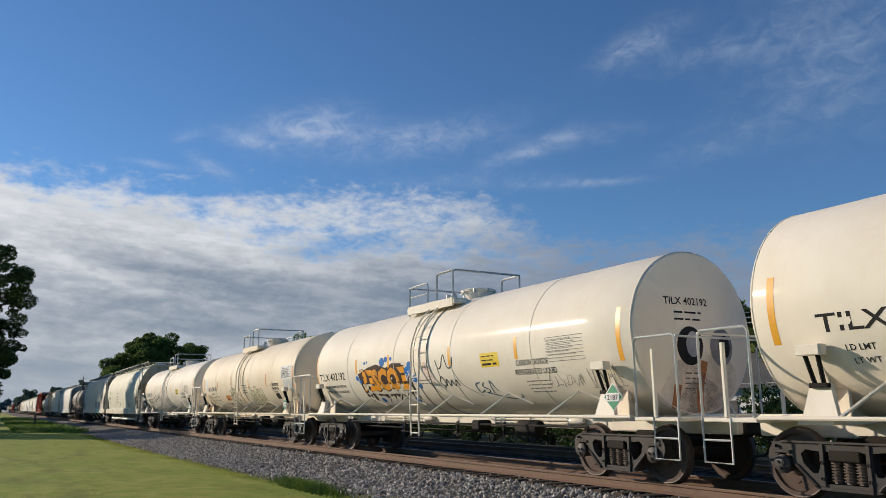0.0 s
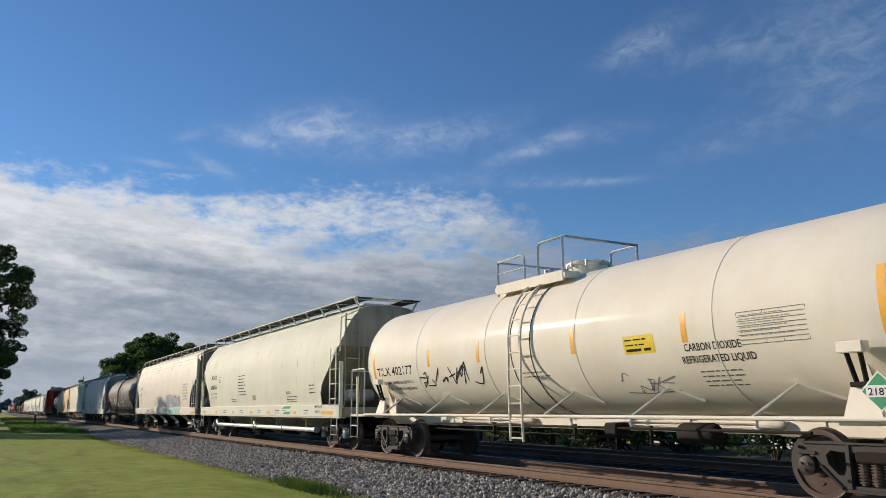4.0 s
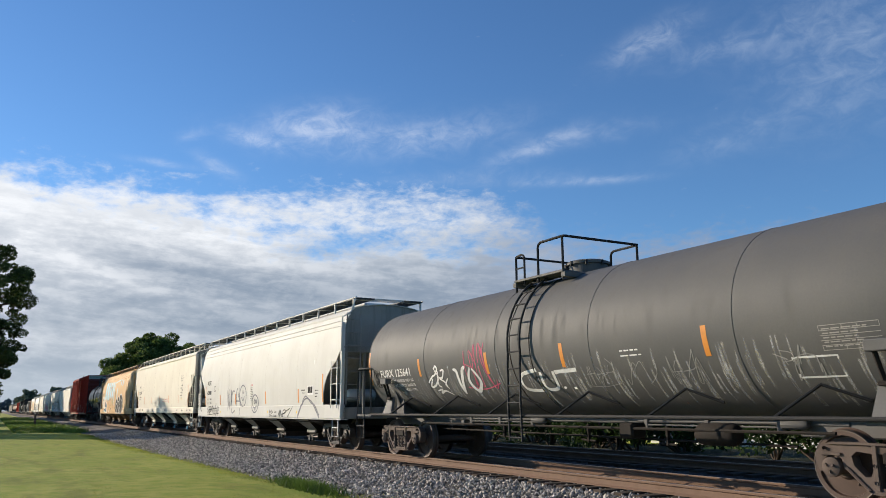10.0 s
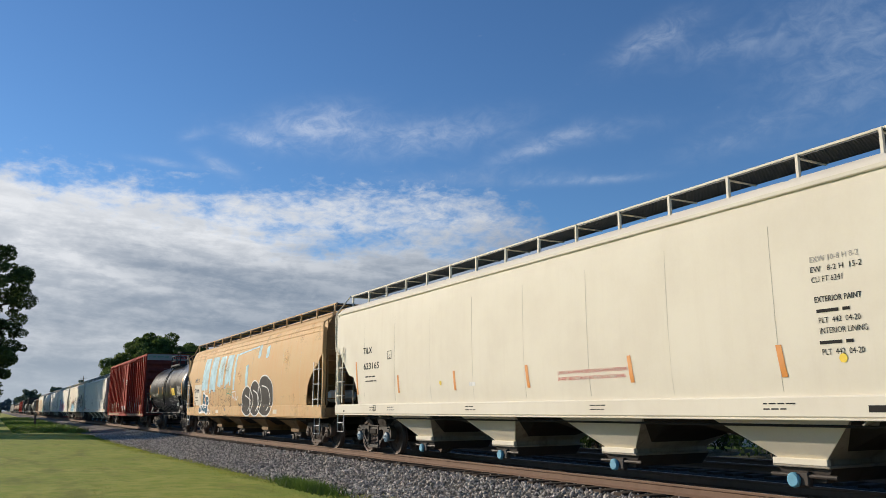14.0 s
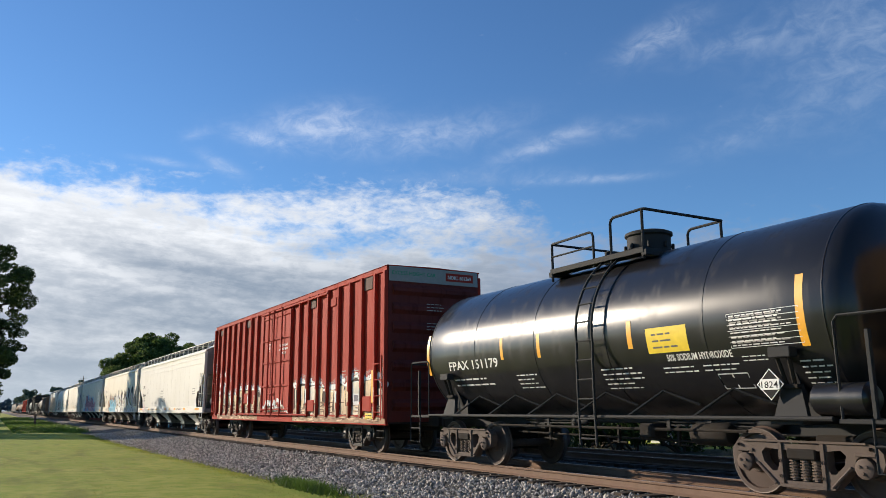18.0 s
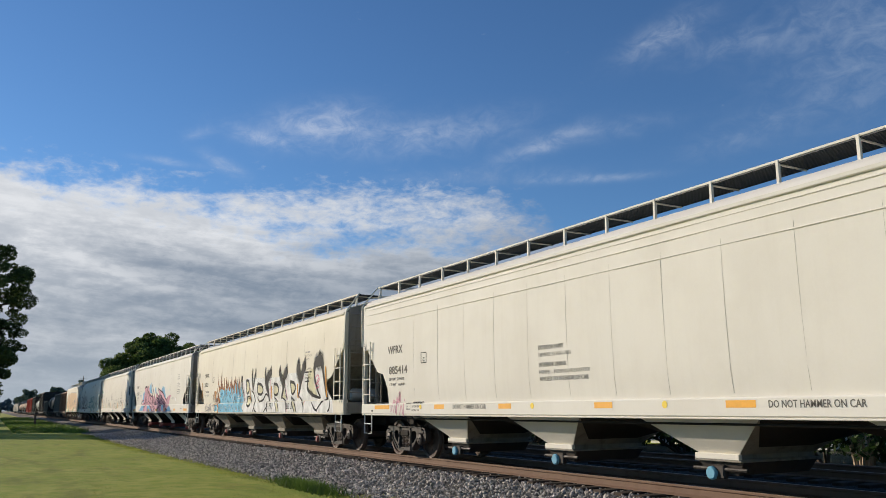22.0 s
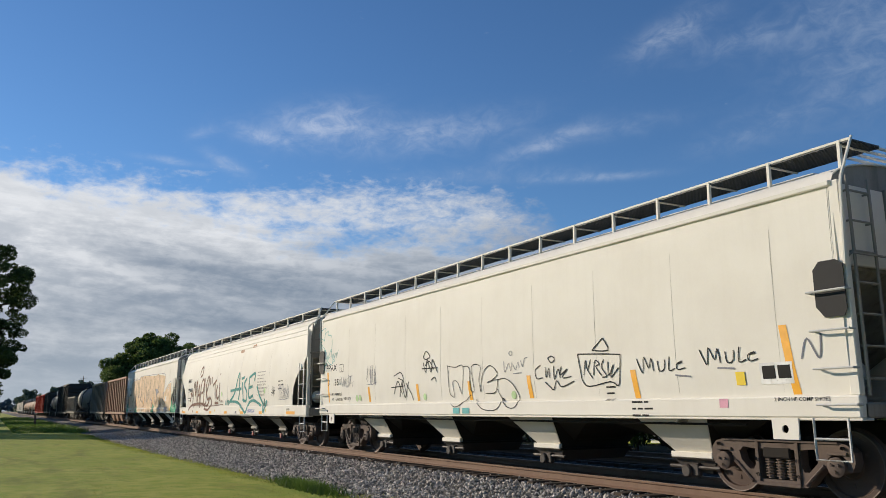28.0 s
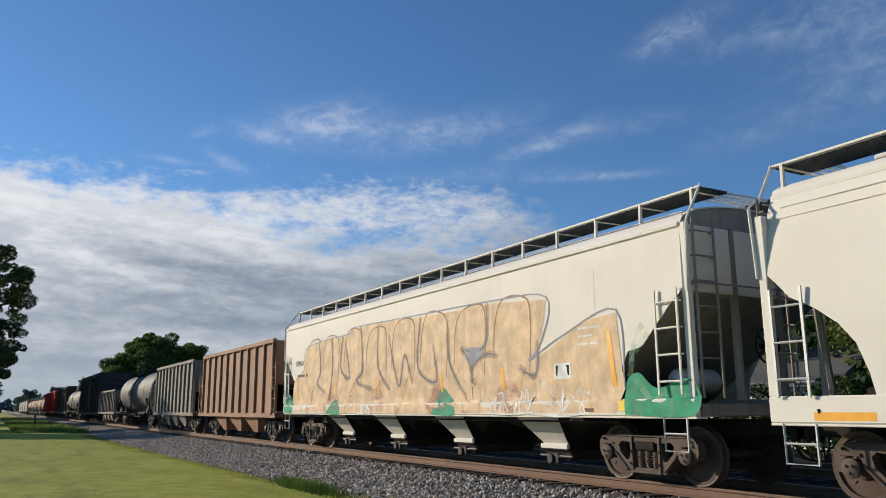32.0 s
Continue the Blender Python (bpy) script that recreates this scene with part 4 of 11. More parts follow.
    # side rails with braces
    for y in (-1, 1):
        g = Geo().tube([(-half + 0.6, y * 1.52, z_sill + 0.0), (half - 0.6, y * 1.52, z_sill + 0.0)], 0.03, 8)
        k = 6
        for i in range(k):
            x = -half + 2.3 + i * (2 * half - 4.6) / (k - 1)
            a = -0.75
            p = (x - 0.30, y * R * math.cos(a) * 1.0, zc + R * math.sin(a))
            g.tube([(x - 0.55, y * 1.52, z_sill), (x - 0.12, y * (R * math.cos(a) + 0.03), zc + R * math.sin(a)), (x + 0.40, y * (R * math.cos(a + 0.35) * 0 + R * math.cos(-0.95)), zc + R * math.sin(-0.98))], 0.025, 6)
        part("side_rail", None, lambda: g, spec.get("siderail", trim), car)
    # underframe beam with brake rigging
    part("centre_beam", None, lambda: Geo().box(-half + 2.6, half - 2.6, -0.28, 0.28, 0.80 if spec.get("beam") else 0.93, 1.06, 0.02), trim, car)
    g = Geo()
    g.tube([(-half + 2.4, -0.9, 0.86), (half - 2.4, -0.9, 0.86)], 0.025, 6)
    g.tube([(-half + 2.8, -0.5, 0.72), (half - 3.2, -0.6, 0.66)], 0.02, 6)
    g.lathe([(0, -0.4), (0.14, -0.36), (0.17, -0.3), (0.17, 0.3), (0.14, 0.36), (0, 0.4)], 12, (half * 0.45, -0.75, 0.80), 0)
    g.box(half * 0.2, half * 0.2 + 0.35, -0.95, -0.6, 0.7, 0.95, 0.04)
    part("brake_rigging", None, lambda: g, "grime", car)
    for a, b in ((-half * 0.55, -half * 0.18), (half * 0.18, half * 0.58)):
        g = Geo().tube([(a, -0.34, 0.97), (b, -0.34, 0.97)], 0.022, 6).tube([(a + 0.2, -0.36, 0.91), (b - 0.3, -0.36, 0.91)], 0.015, 6)
        for x in (a + 0.25, (a + b) / 2, b - 0.25):
            g.box(x - 0.05, x + 0.05, -0.38, -0.28, 0.84, 1.02, 0.012)
        g.lathe([(0, -0.22), (0.07, -0.2), (0.075, 0.16), (0.04, 0.22), (0, 0.23)], 10, (b, -0.36, 0.95), 0)
        part("brake_rod", None, lambda: g, trim, car)
    for x in (-half * 0.3, half * 0.05, half * 0.3):
        part("rod_hanger", ("rodh",), lambda: Geo().box(-0.03, 0.03, -0.62, -0.56, 0.58, 0.9, 0.008).tube([(-0.2, -0.59, 0.62), (0.2, -0.59, 0.60)], 0.02, 6), "grime", car, pose(x, 0, 0))
    # top platform: a deck round the dome, with rails and a gap for the ladder
    sx = spec.get("ladder_at", 0.0)
    xl, xr = sx + spec.get("deck_left", -1.4), sx + 0.95
    pc = sx + spec["manway_at"] if "manway_at" in spec else (sx + 0.05 + xr) / 2
    zt = zc + R
    tall = spec.get("dome", 1.0)
    part("manway", None, lambda: Geo().lathe([(0.40, -0.10), (0.40, 0.16 * tall), (0.44, 0.17 * tall), (0.44, 0.17 * tall + 0.05), (0.37, 0.17 * tall + 0.08), (0.0, 0.17 * tall + 0.10)], 24, (pc, 0, zt), 2), trim, car)
    for j in range(8):
        a = 2 * math.pi * j / 8
        part("bolt", "manbolt", lambda: Geo().lathe([(0.03, 0.0), (0.03, 0.1), (0, 0.1)], 6, (0, 0, 0), 2), rail_mat, car, pose(pc + 0.43 * math.cos(a), 0.43 * math.sin(a), zt + 0.13))
    part("relief_valve", "relief", lambda: Geo().lathe([(0.09, 0), (0.09, 0.32), (0.06, 0.36), (0, 0.36)], 10, (0, 0, 0), 2), rail_mat, car, pose(xl + 0.5, 0.1, zt - 0.02))
    part("vent_valve", "ventv", lambda: Geo().lathe([(0.07, 0), (0.07, 0.25), (0, 0.26)], 10, (0, 0, 0), 2), rail_mat, car, pose(xl + 0.9, -0.3, zt - 0.04))
    g = Geo()
    for y in (-0.80, 0.80):
        g.box(xl, xr, y - 0.22, y + 0.22, zt - 0.10, zt - 0.06, 0.006)
    for x in (xl, xr):
        g.box(x - 0.06, x + 0.06, -1.02, 1.02, zt - 0.20, zt - 0.10, 0.006)
    g.box(xl, xr, -1.03, -1.00, zt - spec.get("fascia", 0.26 if spec.get("jacket") else 0.15), zt - 0.05, 0.006)
    part("top_platform", None, lambda: g, trim, car)
    rz, lz = zt + 0.62, zt + 0.48
    for y in (-1, 1):
        yy = 0.98 * y
        part("top_railing", None, lambda: Geo().tube([(sx + 0.10, yy, zt - 0.2), (sx + 0.10, yy, rz - 0.10), (sx + 0.13, yy, rz - 0.03), (sx + 0.20, yy, rz), (xr - 0.04, yy, rz), (xr, yy * 0.98, rz), (xr, yy * 0.5, rz), (xr, 0, rz)], 0.027, 6)
             .tube([(xr - 0.04, yy, rz), (xr - 0.04, yy, zt - 0.25)], 0.027, 6), rail_mat, car)
        part("top_railing", None, lambda: Geo().tube([(sx - 0.38, yy, zt - 0.2), (sx - 0.38, yy, lz - 0.10), (sx - 0.41, yy, lz - 0.03), (sx - 0.48, yy, lz), (xl + 0.04, yy, lz - 0.02), (xl, yy * 0.98, lz - 0.02), (xl, 0, lz - 0.02)], 0.025, 6)
             .tube([(xl + 0.02, yy, lz - 0.02), (xl + 0.02, yy, zt - 0.3)], 0.027, 6).tube([(xl, yy, zt + 0.2), (sx - 0.38, yy, zt + 0.2)], 0.018, 6), rail_mat, car)
    if spec.get("reservoir"):
        part("air_reservoir", None, lambda: Geo().lathe([(0, -0.42), (0.14, -0.40), (0.20, -0.34), (0.20, 0.34), (0.14, 0.40), (0, 0.42)], 20, (half - 0.55, -1.32, z_sill + 0.24), 0), mat, car, label="black air reservoir on the end platform")
    # ladder bowed round the barrel
    g = Geo()
    arcs = [(-(R + 0.14) * math.cos(a), zc + (R + 0.14) * math.sin(a)) for a in np.linspace(1.0, -0.12, 14)]
    arcs += [(-(R + 0.14), 2.0), (-(R + 0.14), 1.2), (-(R + 0.12), 0.58)]
    for dx in (-0.21, 0.21):
        g.tube([(sx + dx, yy, zz) for yy, zz in arcs], 0.024, 6)
    path = [Vector((0, a, b)) for a, b in arcs]
    dist, nxt = 0.0, 0.1
    for a, b in zip(path, path[1:]):
        seg = (b - a).length
        while nxt <= dist + seg:
            q = a + (b - a) * ((nxt - dist) / seg)
            g.tube([(sx - 0.21, q.y, q.z), (sx + 0.21, q.y, q.z)], 0.017, 5)
            nxt += 0.33
        dist += seg
    part("side_ladder", None, lambda: g, spec.get("siderail", trim), car)
    bogie(car, -half + spec.get("bogie_in", 1.48), spec.get("cap", "truck"), spec.get("steel", "truck"))
    bogie(car, half - spec.get("bogie_in", 1.48), spec.get("cap", "truck"), spec.get("steel", "truck"))
    couplers(car, half + 0.30)

    def surf(x, v, off):
        a = v / R
        return Vector((x, -(R + 0.4 * off + 0.001) * math.cos(a), zc + (R + 0.4 * off + 0.001) * math.sin(a)))
    if "decor" in spec:
        spec["decor"](car, half, surf)
    tagged(car, spec["label"], "tank car", "cars of the freight train")
    return car


# ---- boxcars ----
def boxcar(spec):
    half, mat = (spec["x1"] - spec["x0"]) / 2, spec["mat"]
    roof = spec.get("high", 5.05)
    floor, wy = 0.86, 1.42
    car = new("boxcar")
    for s in (-1, 1):
        part("side_wall", None, lambda: Geo().box(-half, half, *sorted((s * (wy - 0.04), s * wy)), floor + 0.02, roof - 0.02, 0.004), mat, car)
        g = Geo().box(-half, half, *sorted((s * (wy - 0.02), s * (wy + 0.05))), floor - 0.08, floor + 0.18, 0.01)
        part("side_sill", None, lambda: g, mat, car)
        part("top_chord", None, lambda: Geo().box(-half, half, *sorted((s * (wy - 0.05), s * (wy + 0.05))), roof - 0.16, roof, 0.01), mat, car)
        n = spec.get("posts", 17)
        door = spec.get("door", (-1.6, 1.75))
        for x in spec.get("post_at", [-half + 0.05 + i * (2 * half - 0.1) / (n - 1) for i in range(n)]):
            if door[0] - 0.1 < x < door[1] + 0.1:
                continue
            part("side_post", ("bpost", roof, s), lambda: Geo().box(-0.06, 0.06, *sorted((s * wy, s * (wy + 0.11))), floor + 0.1, roof - 0.15, 0.015), mat, car, pose(x, 0, 0))
        # plug door with rods and a grid of stiffeners
        d = new("sliding_door")
        d.parent = car
        yd = s * (wy + 0.07)
        part("door_panel", None, lambda: Geo().box(door[0], door[1], *sorted((s * (wy + 0.01), yd)), floor + 0.22, roof - 0.30, 0.01), mat, d)
        for z in (1.21, 2.05, 2.92, 3.76, 4.6):
            part("door_stiffener", None, lambda: Geo().box(door[0] + 0.04, door[1] - 0.04, *sorted((yd, yd + s * 0.045)), z - 0.03, z + 0.03, 0.008), mat, d)
        for x in (door[0] + 0.06, door[1] - 0.06):
            part("door_edge", None, lambda: Geo().box(x - 0.04, x + 0.04, *sorted((yd, yd + s * 0.05)), floor + 0.24, roof - 0.32, 0.008), mat, d)
        for x in (door[0] + 0.9, door[0] + 1.5, door[1] - 0.9):
            part("lock_rod", ("lockrod", roof, s), lambda: Geo().tube([(0, yd + s * 0.08, floor + 0.1), (0, yd + s * 0.08, roof - 0.2)], 0.03, 6), mat, d, pose(x, 0, 0))
        part("lock_lever", None, lambda: Geo().box(door[0] + 1.0, door[0] + 1.5, *sorted((yd + s * 0.05, yd + s * 0.09)), 1.75, 1.82, 0.01), mat, d)
        g = Geo().box(door[0] - 3.2, door[1] + 1.9, *sorted((s * (wy + 0.02), s * (wy + 0.16))), floor + 0.14, floor + 0.20, 0.01)
        g.box(door[0] - 0.2, door[1] + 3.5, *sorted((s * (wy + 0.02), s * (wy + 0.13))), roof - 0.27, roof - 0.20, 0.01)
        part("door_track", None, lambda: g, mat, car)
    part("roof", None, lambda: Geo().sheet([[(x, -wy - 0.05, roof), (x, 0, roof + 0.03), (x, wy + 0.05, roof)] for x in np.linspace(-half - 0.03, half + 0.03, 5)], (0, 0, -0.03)), spec.get("roofmat", "galv"), car)
    part("floor_pan", None, lambda: Geo().box(-half, half, -wy + 0.02, wy - 0.02, floor - 0.05, floor + 0.03, 0.01).box(-half + 0.3, half - 0.3, -0.32, 0.32, 0.62, floor - 0.04, 0.02), "grime", car)
    for s in (-1, 1):
        # end walls and ribs take the copy with shade in its colour
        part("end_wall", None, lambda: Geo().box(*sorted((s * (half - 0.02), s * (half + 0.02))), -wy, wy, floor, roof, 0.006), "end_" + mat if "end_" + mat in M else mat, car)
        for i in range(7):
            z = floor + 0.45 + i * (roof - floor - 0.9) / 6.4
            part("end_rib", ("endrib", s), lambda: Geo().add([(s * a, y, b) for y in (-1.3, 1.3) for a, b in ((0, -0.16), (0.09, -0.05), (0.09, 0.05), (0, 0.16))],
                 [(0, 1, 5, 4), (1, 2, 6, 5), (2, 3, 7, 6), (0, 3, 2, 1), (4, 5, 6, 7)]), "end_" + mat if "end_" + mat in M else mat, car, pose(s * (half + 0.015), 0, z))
        for y in (-1, 1):
            part("side_ladder", "bladder", lambda: ladder_geo(1.7, 0.44, 4), mat, car, pose(s * (half - 0.35), y * (wy + 0.13), floor + 0.05, 0, 0, 0 if y < 0 else 180))
            part("sill_step", "bstirrup", lambda: stirrup_geo(0.5, 0.35), "grime", car, pose(s * (half - 0.35), y * (wy + 0.02), floor - 0.05))
        part("draft_sill", None, lambda: Geo().box(*sorted((s * (half - 0.4), s * (half + 0.55))), -0.2, 0.2, 0.74, 1.0, 0.02), "grime", car)
    bogie(car, -half + spec.get("bogie_in", 2.7), spec.get("cap", "truck"), spec.get("steel", "truck"))
    bogie(car, half - spec.get("bogie_in", 2.7), spec.get("cap", "truck"), spec.get("steel", "truck"))
    couplers(car, half + 0.45)

    def surf(x, z, off):
        return Vector((x, -wy - off, z))
    if "decor" in spec:
        spec["decor"](car, half, surf)
    tagged(car, spec["label"], "boxcar", "cars of the freight train")
    return car


# ---- open-top hoppers and gondolas ----
def open_hopper(spec):
    half, mat = (spec["x1"] - spec["x0"]) / 2, spec["mat"]
    topz, low, wy = spec.get("high", 3.75), 1.02, 1.46
    car = new("open_hopper")
    for s in (-1, 1):
        part("side_sheet", None, lambda: Geo().box(-half + 0.5, half - 0.5, *sorted((s * (wy - 0.03), s * wy)), low, topz, 0.004), mat, car)
        part("top_chord", None, lambda: Geo().box(-half + 0.45, half - 0.45, *sorted((s * (wy - 0.04), s * (wy + 0.10))), topz - 0.10, topz + 0.06, 0.015), mat, car)
        part("side_sill", None, lambda: Geo().box(-half, half, *sorted((s * (wy - 0.06), s * (wy + 0.08))), low - 0.12, low + 0.06, 0.015), mat, car)
        n = spec.get("posts", 11)
        for i in range(n):
            x = -half + 0.6 + i * (2 * half - 1.2) / (n - 1)
            part("side_stake", ("stake", topz, s), lambda: Geo().box(-0.07, 0.07, *sorted((s * wy, s * (wy + 0.09))), low, topz - 0.05, 0.02), mat, car, pose(x, 0, 0))
        e = s * (half - 0.5)
        part("end_sheet", None, lambda: Geo().box(*sorted((e - s * 0.03, e)), -wy, wy, 2.1, topz, 0.004), mat, car)
        part("slope_sheet", None, lambda: Geo().sheet([[(e, -wy + 0.02, 2.12), (e, wy - 0.02, 2.12)], [(e - s * 2.0, -wy + 0.02, 0.95), (e - s * 2.0, wy - 0.02, 0.95)]], (0, 0, -0.02)), "grime", car)
        g = Geo()
        for y in (-1.4, -0.5, 0.5, 1.4):
            g.box(*sorted((e, e + s * 0.1)), y - 0.05, y + 0.05, low, topz, 0.01)
        g.box(*sorted((s * (half - 0.15), s * half)), -1.5, 1.5, low - 0.1, low + 0.12, 0.02)
        part("end_frame", None, lambda: g, mat, car)
        for y in (-1, 1):
            part("side_ladder", ("ohl",), lambda: ladder_geo(1.9, 0.42, 5), mat, car, pose(s * (half - 0.25), y * (wy + 0.10), low, 0, 0, 0 if y < 0 else 180))
            part("sill_step", "bstirrup", lambda: stirrup_geo(0.5, 0.35), "grime", car, pose(s * (half - 0.25), y * 1.5, low - 0.1))
        part("draft_sill", None, lambda: Geo().box(*sorted((s * (half - 2.2), s * (half + 0.3))), -0.2, 0.2, 0.72, 1.0, 0.02), "grime", car)
    nb = spec.get("bays", 3)
    for i in range(nb):
        bx = (i - (nb - 1) / 2) * (2 * half - 5.0) / nb
        part("hopper_bay", ("obay",), lambda: Geo().add([(-1.1, -1.4, 0.98), (1.1, -1.4, 0.98), (1.1, 1.4, 0.98), (-1.1, 1.4, 0.98), (0.05, -1.2, 0.32), (0.55, -1.2, 0.32), (0.55, 1.2, 0.32), (0.05, 1.2, 0.32)],
             [(0, 1, 5, 4), (1, 2, 6, 5), (2, 3, 7, 6), (3, 0, 4, 7), (4, 5, 6, 7)]), mat, car, pose(bx, 0, 0))
    bogie(car, -half + 1.6)
    bogie(car, half - 1.6)
    couplers(car, half)
    tagged(car, spec["label"], "open hopper", "cars of the freight train")
    return car


# ---- what is painted on each car ----
def mist(name, col):
    """Overspray: fine paint dust that half covers the sheet."""
    m, n, l, p = nodes_of(name)
    v = place(n, l, vary=False)
    dust = ramp(n, l, tex_noise(n, l, v, 150, 3, 0.6), 0.36, 0.66, 0.05, 0.55)
    k = n.new("ShaderNodeMath")
    k.operation = "MULTIPLY"
    l.new(dust, k.inputs[0])
    l.new(ramp(n, l, tex_noise(n, l, v, 3.0, 4), 0.38, 0.62, 0.25, 1.0), k.inputs[1])
    l.new(k.outputs[0], p.inputs["Alpha"])
    p.inputs["Base Color"].default_value = (*col, 1)
    p.inputs["Roughness"].default_value = 0.8
    return m


def rust_haze():
    """Rust bled through the paint in a cloud of specks; bare paint shows between."""
    m, n, l, p = nodes_of("rust_bloom")
    v = place(n, l, vary=False)
    spot = ramp(n, l, tex_noise(n, l, v, 1.6, 9, 0.7), 0.45, 0.85, 0.0, 0.42)
    l.new(blend(n, l, tex_noise(n, l, v, 9, 4), (0.82, 0.46, 0.15), (0.84, 0.60, 0.32)), p.inputs["Base Color"])
    l.new(spot, p.inputs["Alpha"])
    p.inputs["Roughness"].default_value = 0.8
    return m


for key, col in (("g_orange", (0.80, 0.33, 0.02)), ("g_pale", (0.72, 0.66, 0.55)), ("g_dark", (0.055, 0.03, 0.024)), ("g_blue", (0.02, 0.16, 0.48)), ("g_black", (0.02, 0.02, 0.021)), ("g_grey", (0.22, 0.22, 0.25)),
                 ("g_steel", (0.34, 0.35, 0.40)), ("g_teal", (0.16, 0.46, 0.46)), ("g_aqua", (0.24, 0.58, 0.78)), ("g_aquagreen", (0.30, 0.62, 0.56)), ("g_lilac", (0.36, 0.42, 0.66)), ("g_rosy", (0.70, 0.44, 0.52)), ("g_sky", (0.45, 0.66, 0.74)), ("g_white", (0.80, 0.79, 0.76)), ("g_pink", (0.66, 0.34, 0.42)), ("g_rose", (0.62, 0.12, 0.20)),
                 ("g_cream", (0.74, 0.56, 0.36)), ("g_peach", (0.74, 0.55, 0.36)), ("g_green", (0.06, 0.34, 0.20)), ("g_lime", (0.50, 0.68, 0.36)), ("g_brown", (0.20, 0.105, 0.075)), ("g_seal", (0.04, 0.22, 0.22)), ("g_tealink", (0.05, 0.26, 0.24)),
                 ("g_rust", (0.42, 0.17, 0.07)), ("g_butter", (0.66, 0.62, 0.42)), ("g_deep", (0.02, 0.11, 0.18)), ("g_fawn", (0.40, 0.25, 0.16)), ("g_tealmark", (0.10, 0.42, 0.40))):
    M[key] = spray("spray_" + key[2:], col, 0.3 if max(col) < 0.08 else 1.0)
M["g_steel_wash"] = spray("pale_patch_paint", (0.62, 0.62, 0.60), 0.4)
M["g_wing"] = spray("spray_wing_blue", (0.20, 0.46, 0.70))
M["g_plum"] = spray("spray_plum", (0.07, 0.03, 0.06), 0.3)
M["g_cobalt"] = spray("spray_cobalt", (0.10, 0.40, 0.66))
M["ochre"] = spray("ochre_reflector", (0.60, 0.27, 0.025))
M["rust_haze"] = rust_haze()
M["red_gate"] = flat("faded_red_gate_paint", (0.30, 0.07, 0.06), 0.7)
for key, col in (("black", (0.025, 0.024, 0.024)), ("brown", (0.22, 0.12, 0.09)), ("rust", (0.42, 0.17, 0.07)), ("teal", (0.06, 0.27, 0.25)), ("pink", (0.62, 0.30, 0.34)), ("white", (0.78, 0.77, 0.74)), ("lime", (0.45, 0.70, 0.50))):
    M["mist_" + key] = mist("overspray_" + key, col)
M["rust_plate"] = paint("rust_mottled_plate", (0.10, 0.055, 0.045), (0.24, 0.17, 0.14), 0.8, 0.35, 0.5, (0.05, 0.035, 0.03))
M["red_patch"] = spray("fresh_red_patch", (0.42, 0.09, 0.075))
BOX_PAINTED = [-7.79 + 0.887 * k for k in range(7)] + [2.55 + 0.887 * k for k in range(8)]
M["faint_ink"] = flat("faded_grey_lettering", (0.36, 0.34, 0.31), 0.7)


def bubble(car, s, x, v, high, wide, surf, fill, line, fat=0.05, edge=0.045, off=0.006):
    """Fat painted letters with an outline round them."""
    lettering(car, s, x, v, high, surf, line, wide, fat + edge, off).name = "graffiti"
    lettering(car, s, x, v, high, surf, fill, wide, fat, off + 0.004).name = "graffiti"


def blocks(car, x, v, high, wide, n, surf, fill, line, seed, off=0.006, pen=0.04):
    """A row of fat rounded shapes, outlined, with short inner cuts, as unreadable throw-ups have."""
    r = random.Random(seed)
    step = wide / n
    for i in range(n):
        a, b = x + i * step, x + (i + 1.06) * step
        k = high * r.uniform(0.85, 1.12)
        ring = [(a, v), (a - 0.04 * step, v + 0.5 * k), (a + 0.12 * step, v + 0.95 * k), (a + 0.5 * step, v + k * r.uniform(0.92, 1.1)), (b - 0.1 * step, v + 0.9 * k), (b, v + 0.45 * k), (b - 0.08 * step, v), ((a + b) / 2, v - 0.06 * k)]
        if fill:
            blob(car, "graffiti", ring, surf, fill, off + 0.0006 * i)
        c = a + step * r.uniform(0.3, 0.5)
        cuts = [[(c, v + 0.3 * k), (c + 0.06 * step, v + 0.68 * k), (c + 0.3 * step, v + 0.6 * k), (c + 0.22 * step, v + 0.36 * k), (c, v + 0.3 * k)]]
        if r.random() < 0.6:
            cuts.append([(c + 0.1 * step, v), (c + 0.12 * step, v + 0.2 * k)])
        graffiti(car, [ring + ring[:1]] + cuts, pen, surf, line, off + 0.006)


def graffiti(car, lines, wide, surf, mat, off=0.010, at=(0, 0), scale=(1, 1), smooth=True):
    strokes(car, "graffiti", lines, wide, surf, mat, off, at, scale, smooth)


def bumpy(x0, x1, low, high, n, wob, seed):
    """An outline with a flat foot and a bumpy head."""
    r = random.Random(seed)
    top = [(x0 + (x1 - x0) * i / n, high + r.uniform(-wob, wob)) for i in range(n + 1)]
    return [(x0, low)] + top + [(x1, low)]


def spiky(x0, x1, low, high, n, seed):
    r = random.Random(seed)
    pts = [(x0, low)]
    for i in range(n):
        a = x0 + (x1 - x0) * (i + 0.25) / n
        pts += [(a, low + (high - low) * r.uniform(0.25, 0.55)), (a + (x1 - x0) / n * r.uniform(0.1, 0.5), low + (high - low) * r.uniform(0.75, 1.1))]
    return pts + [(x1, low)]


def stripe(car, x, v0, v1, surf, mat="amber", wide=0.11, lean=0.0, off=0.006):
    patch(car, "reflector", x - wide / 2, x + wide / 2, v0, v1, surf, mat, lean, off)


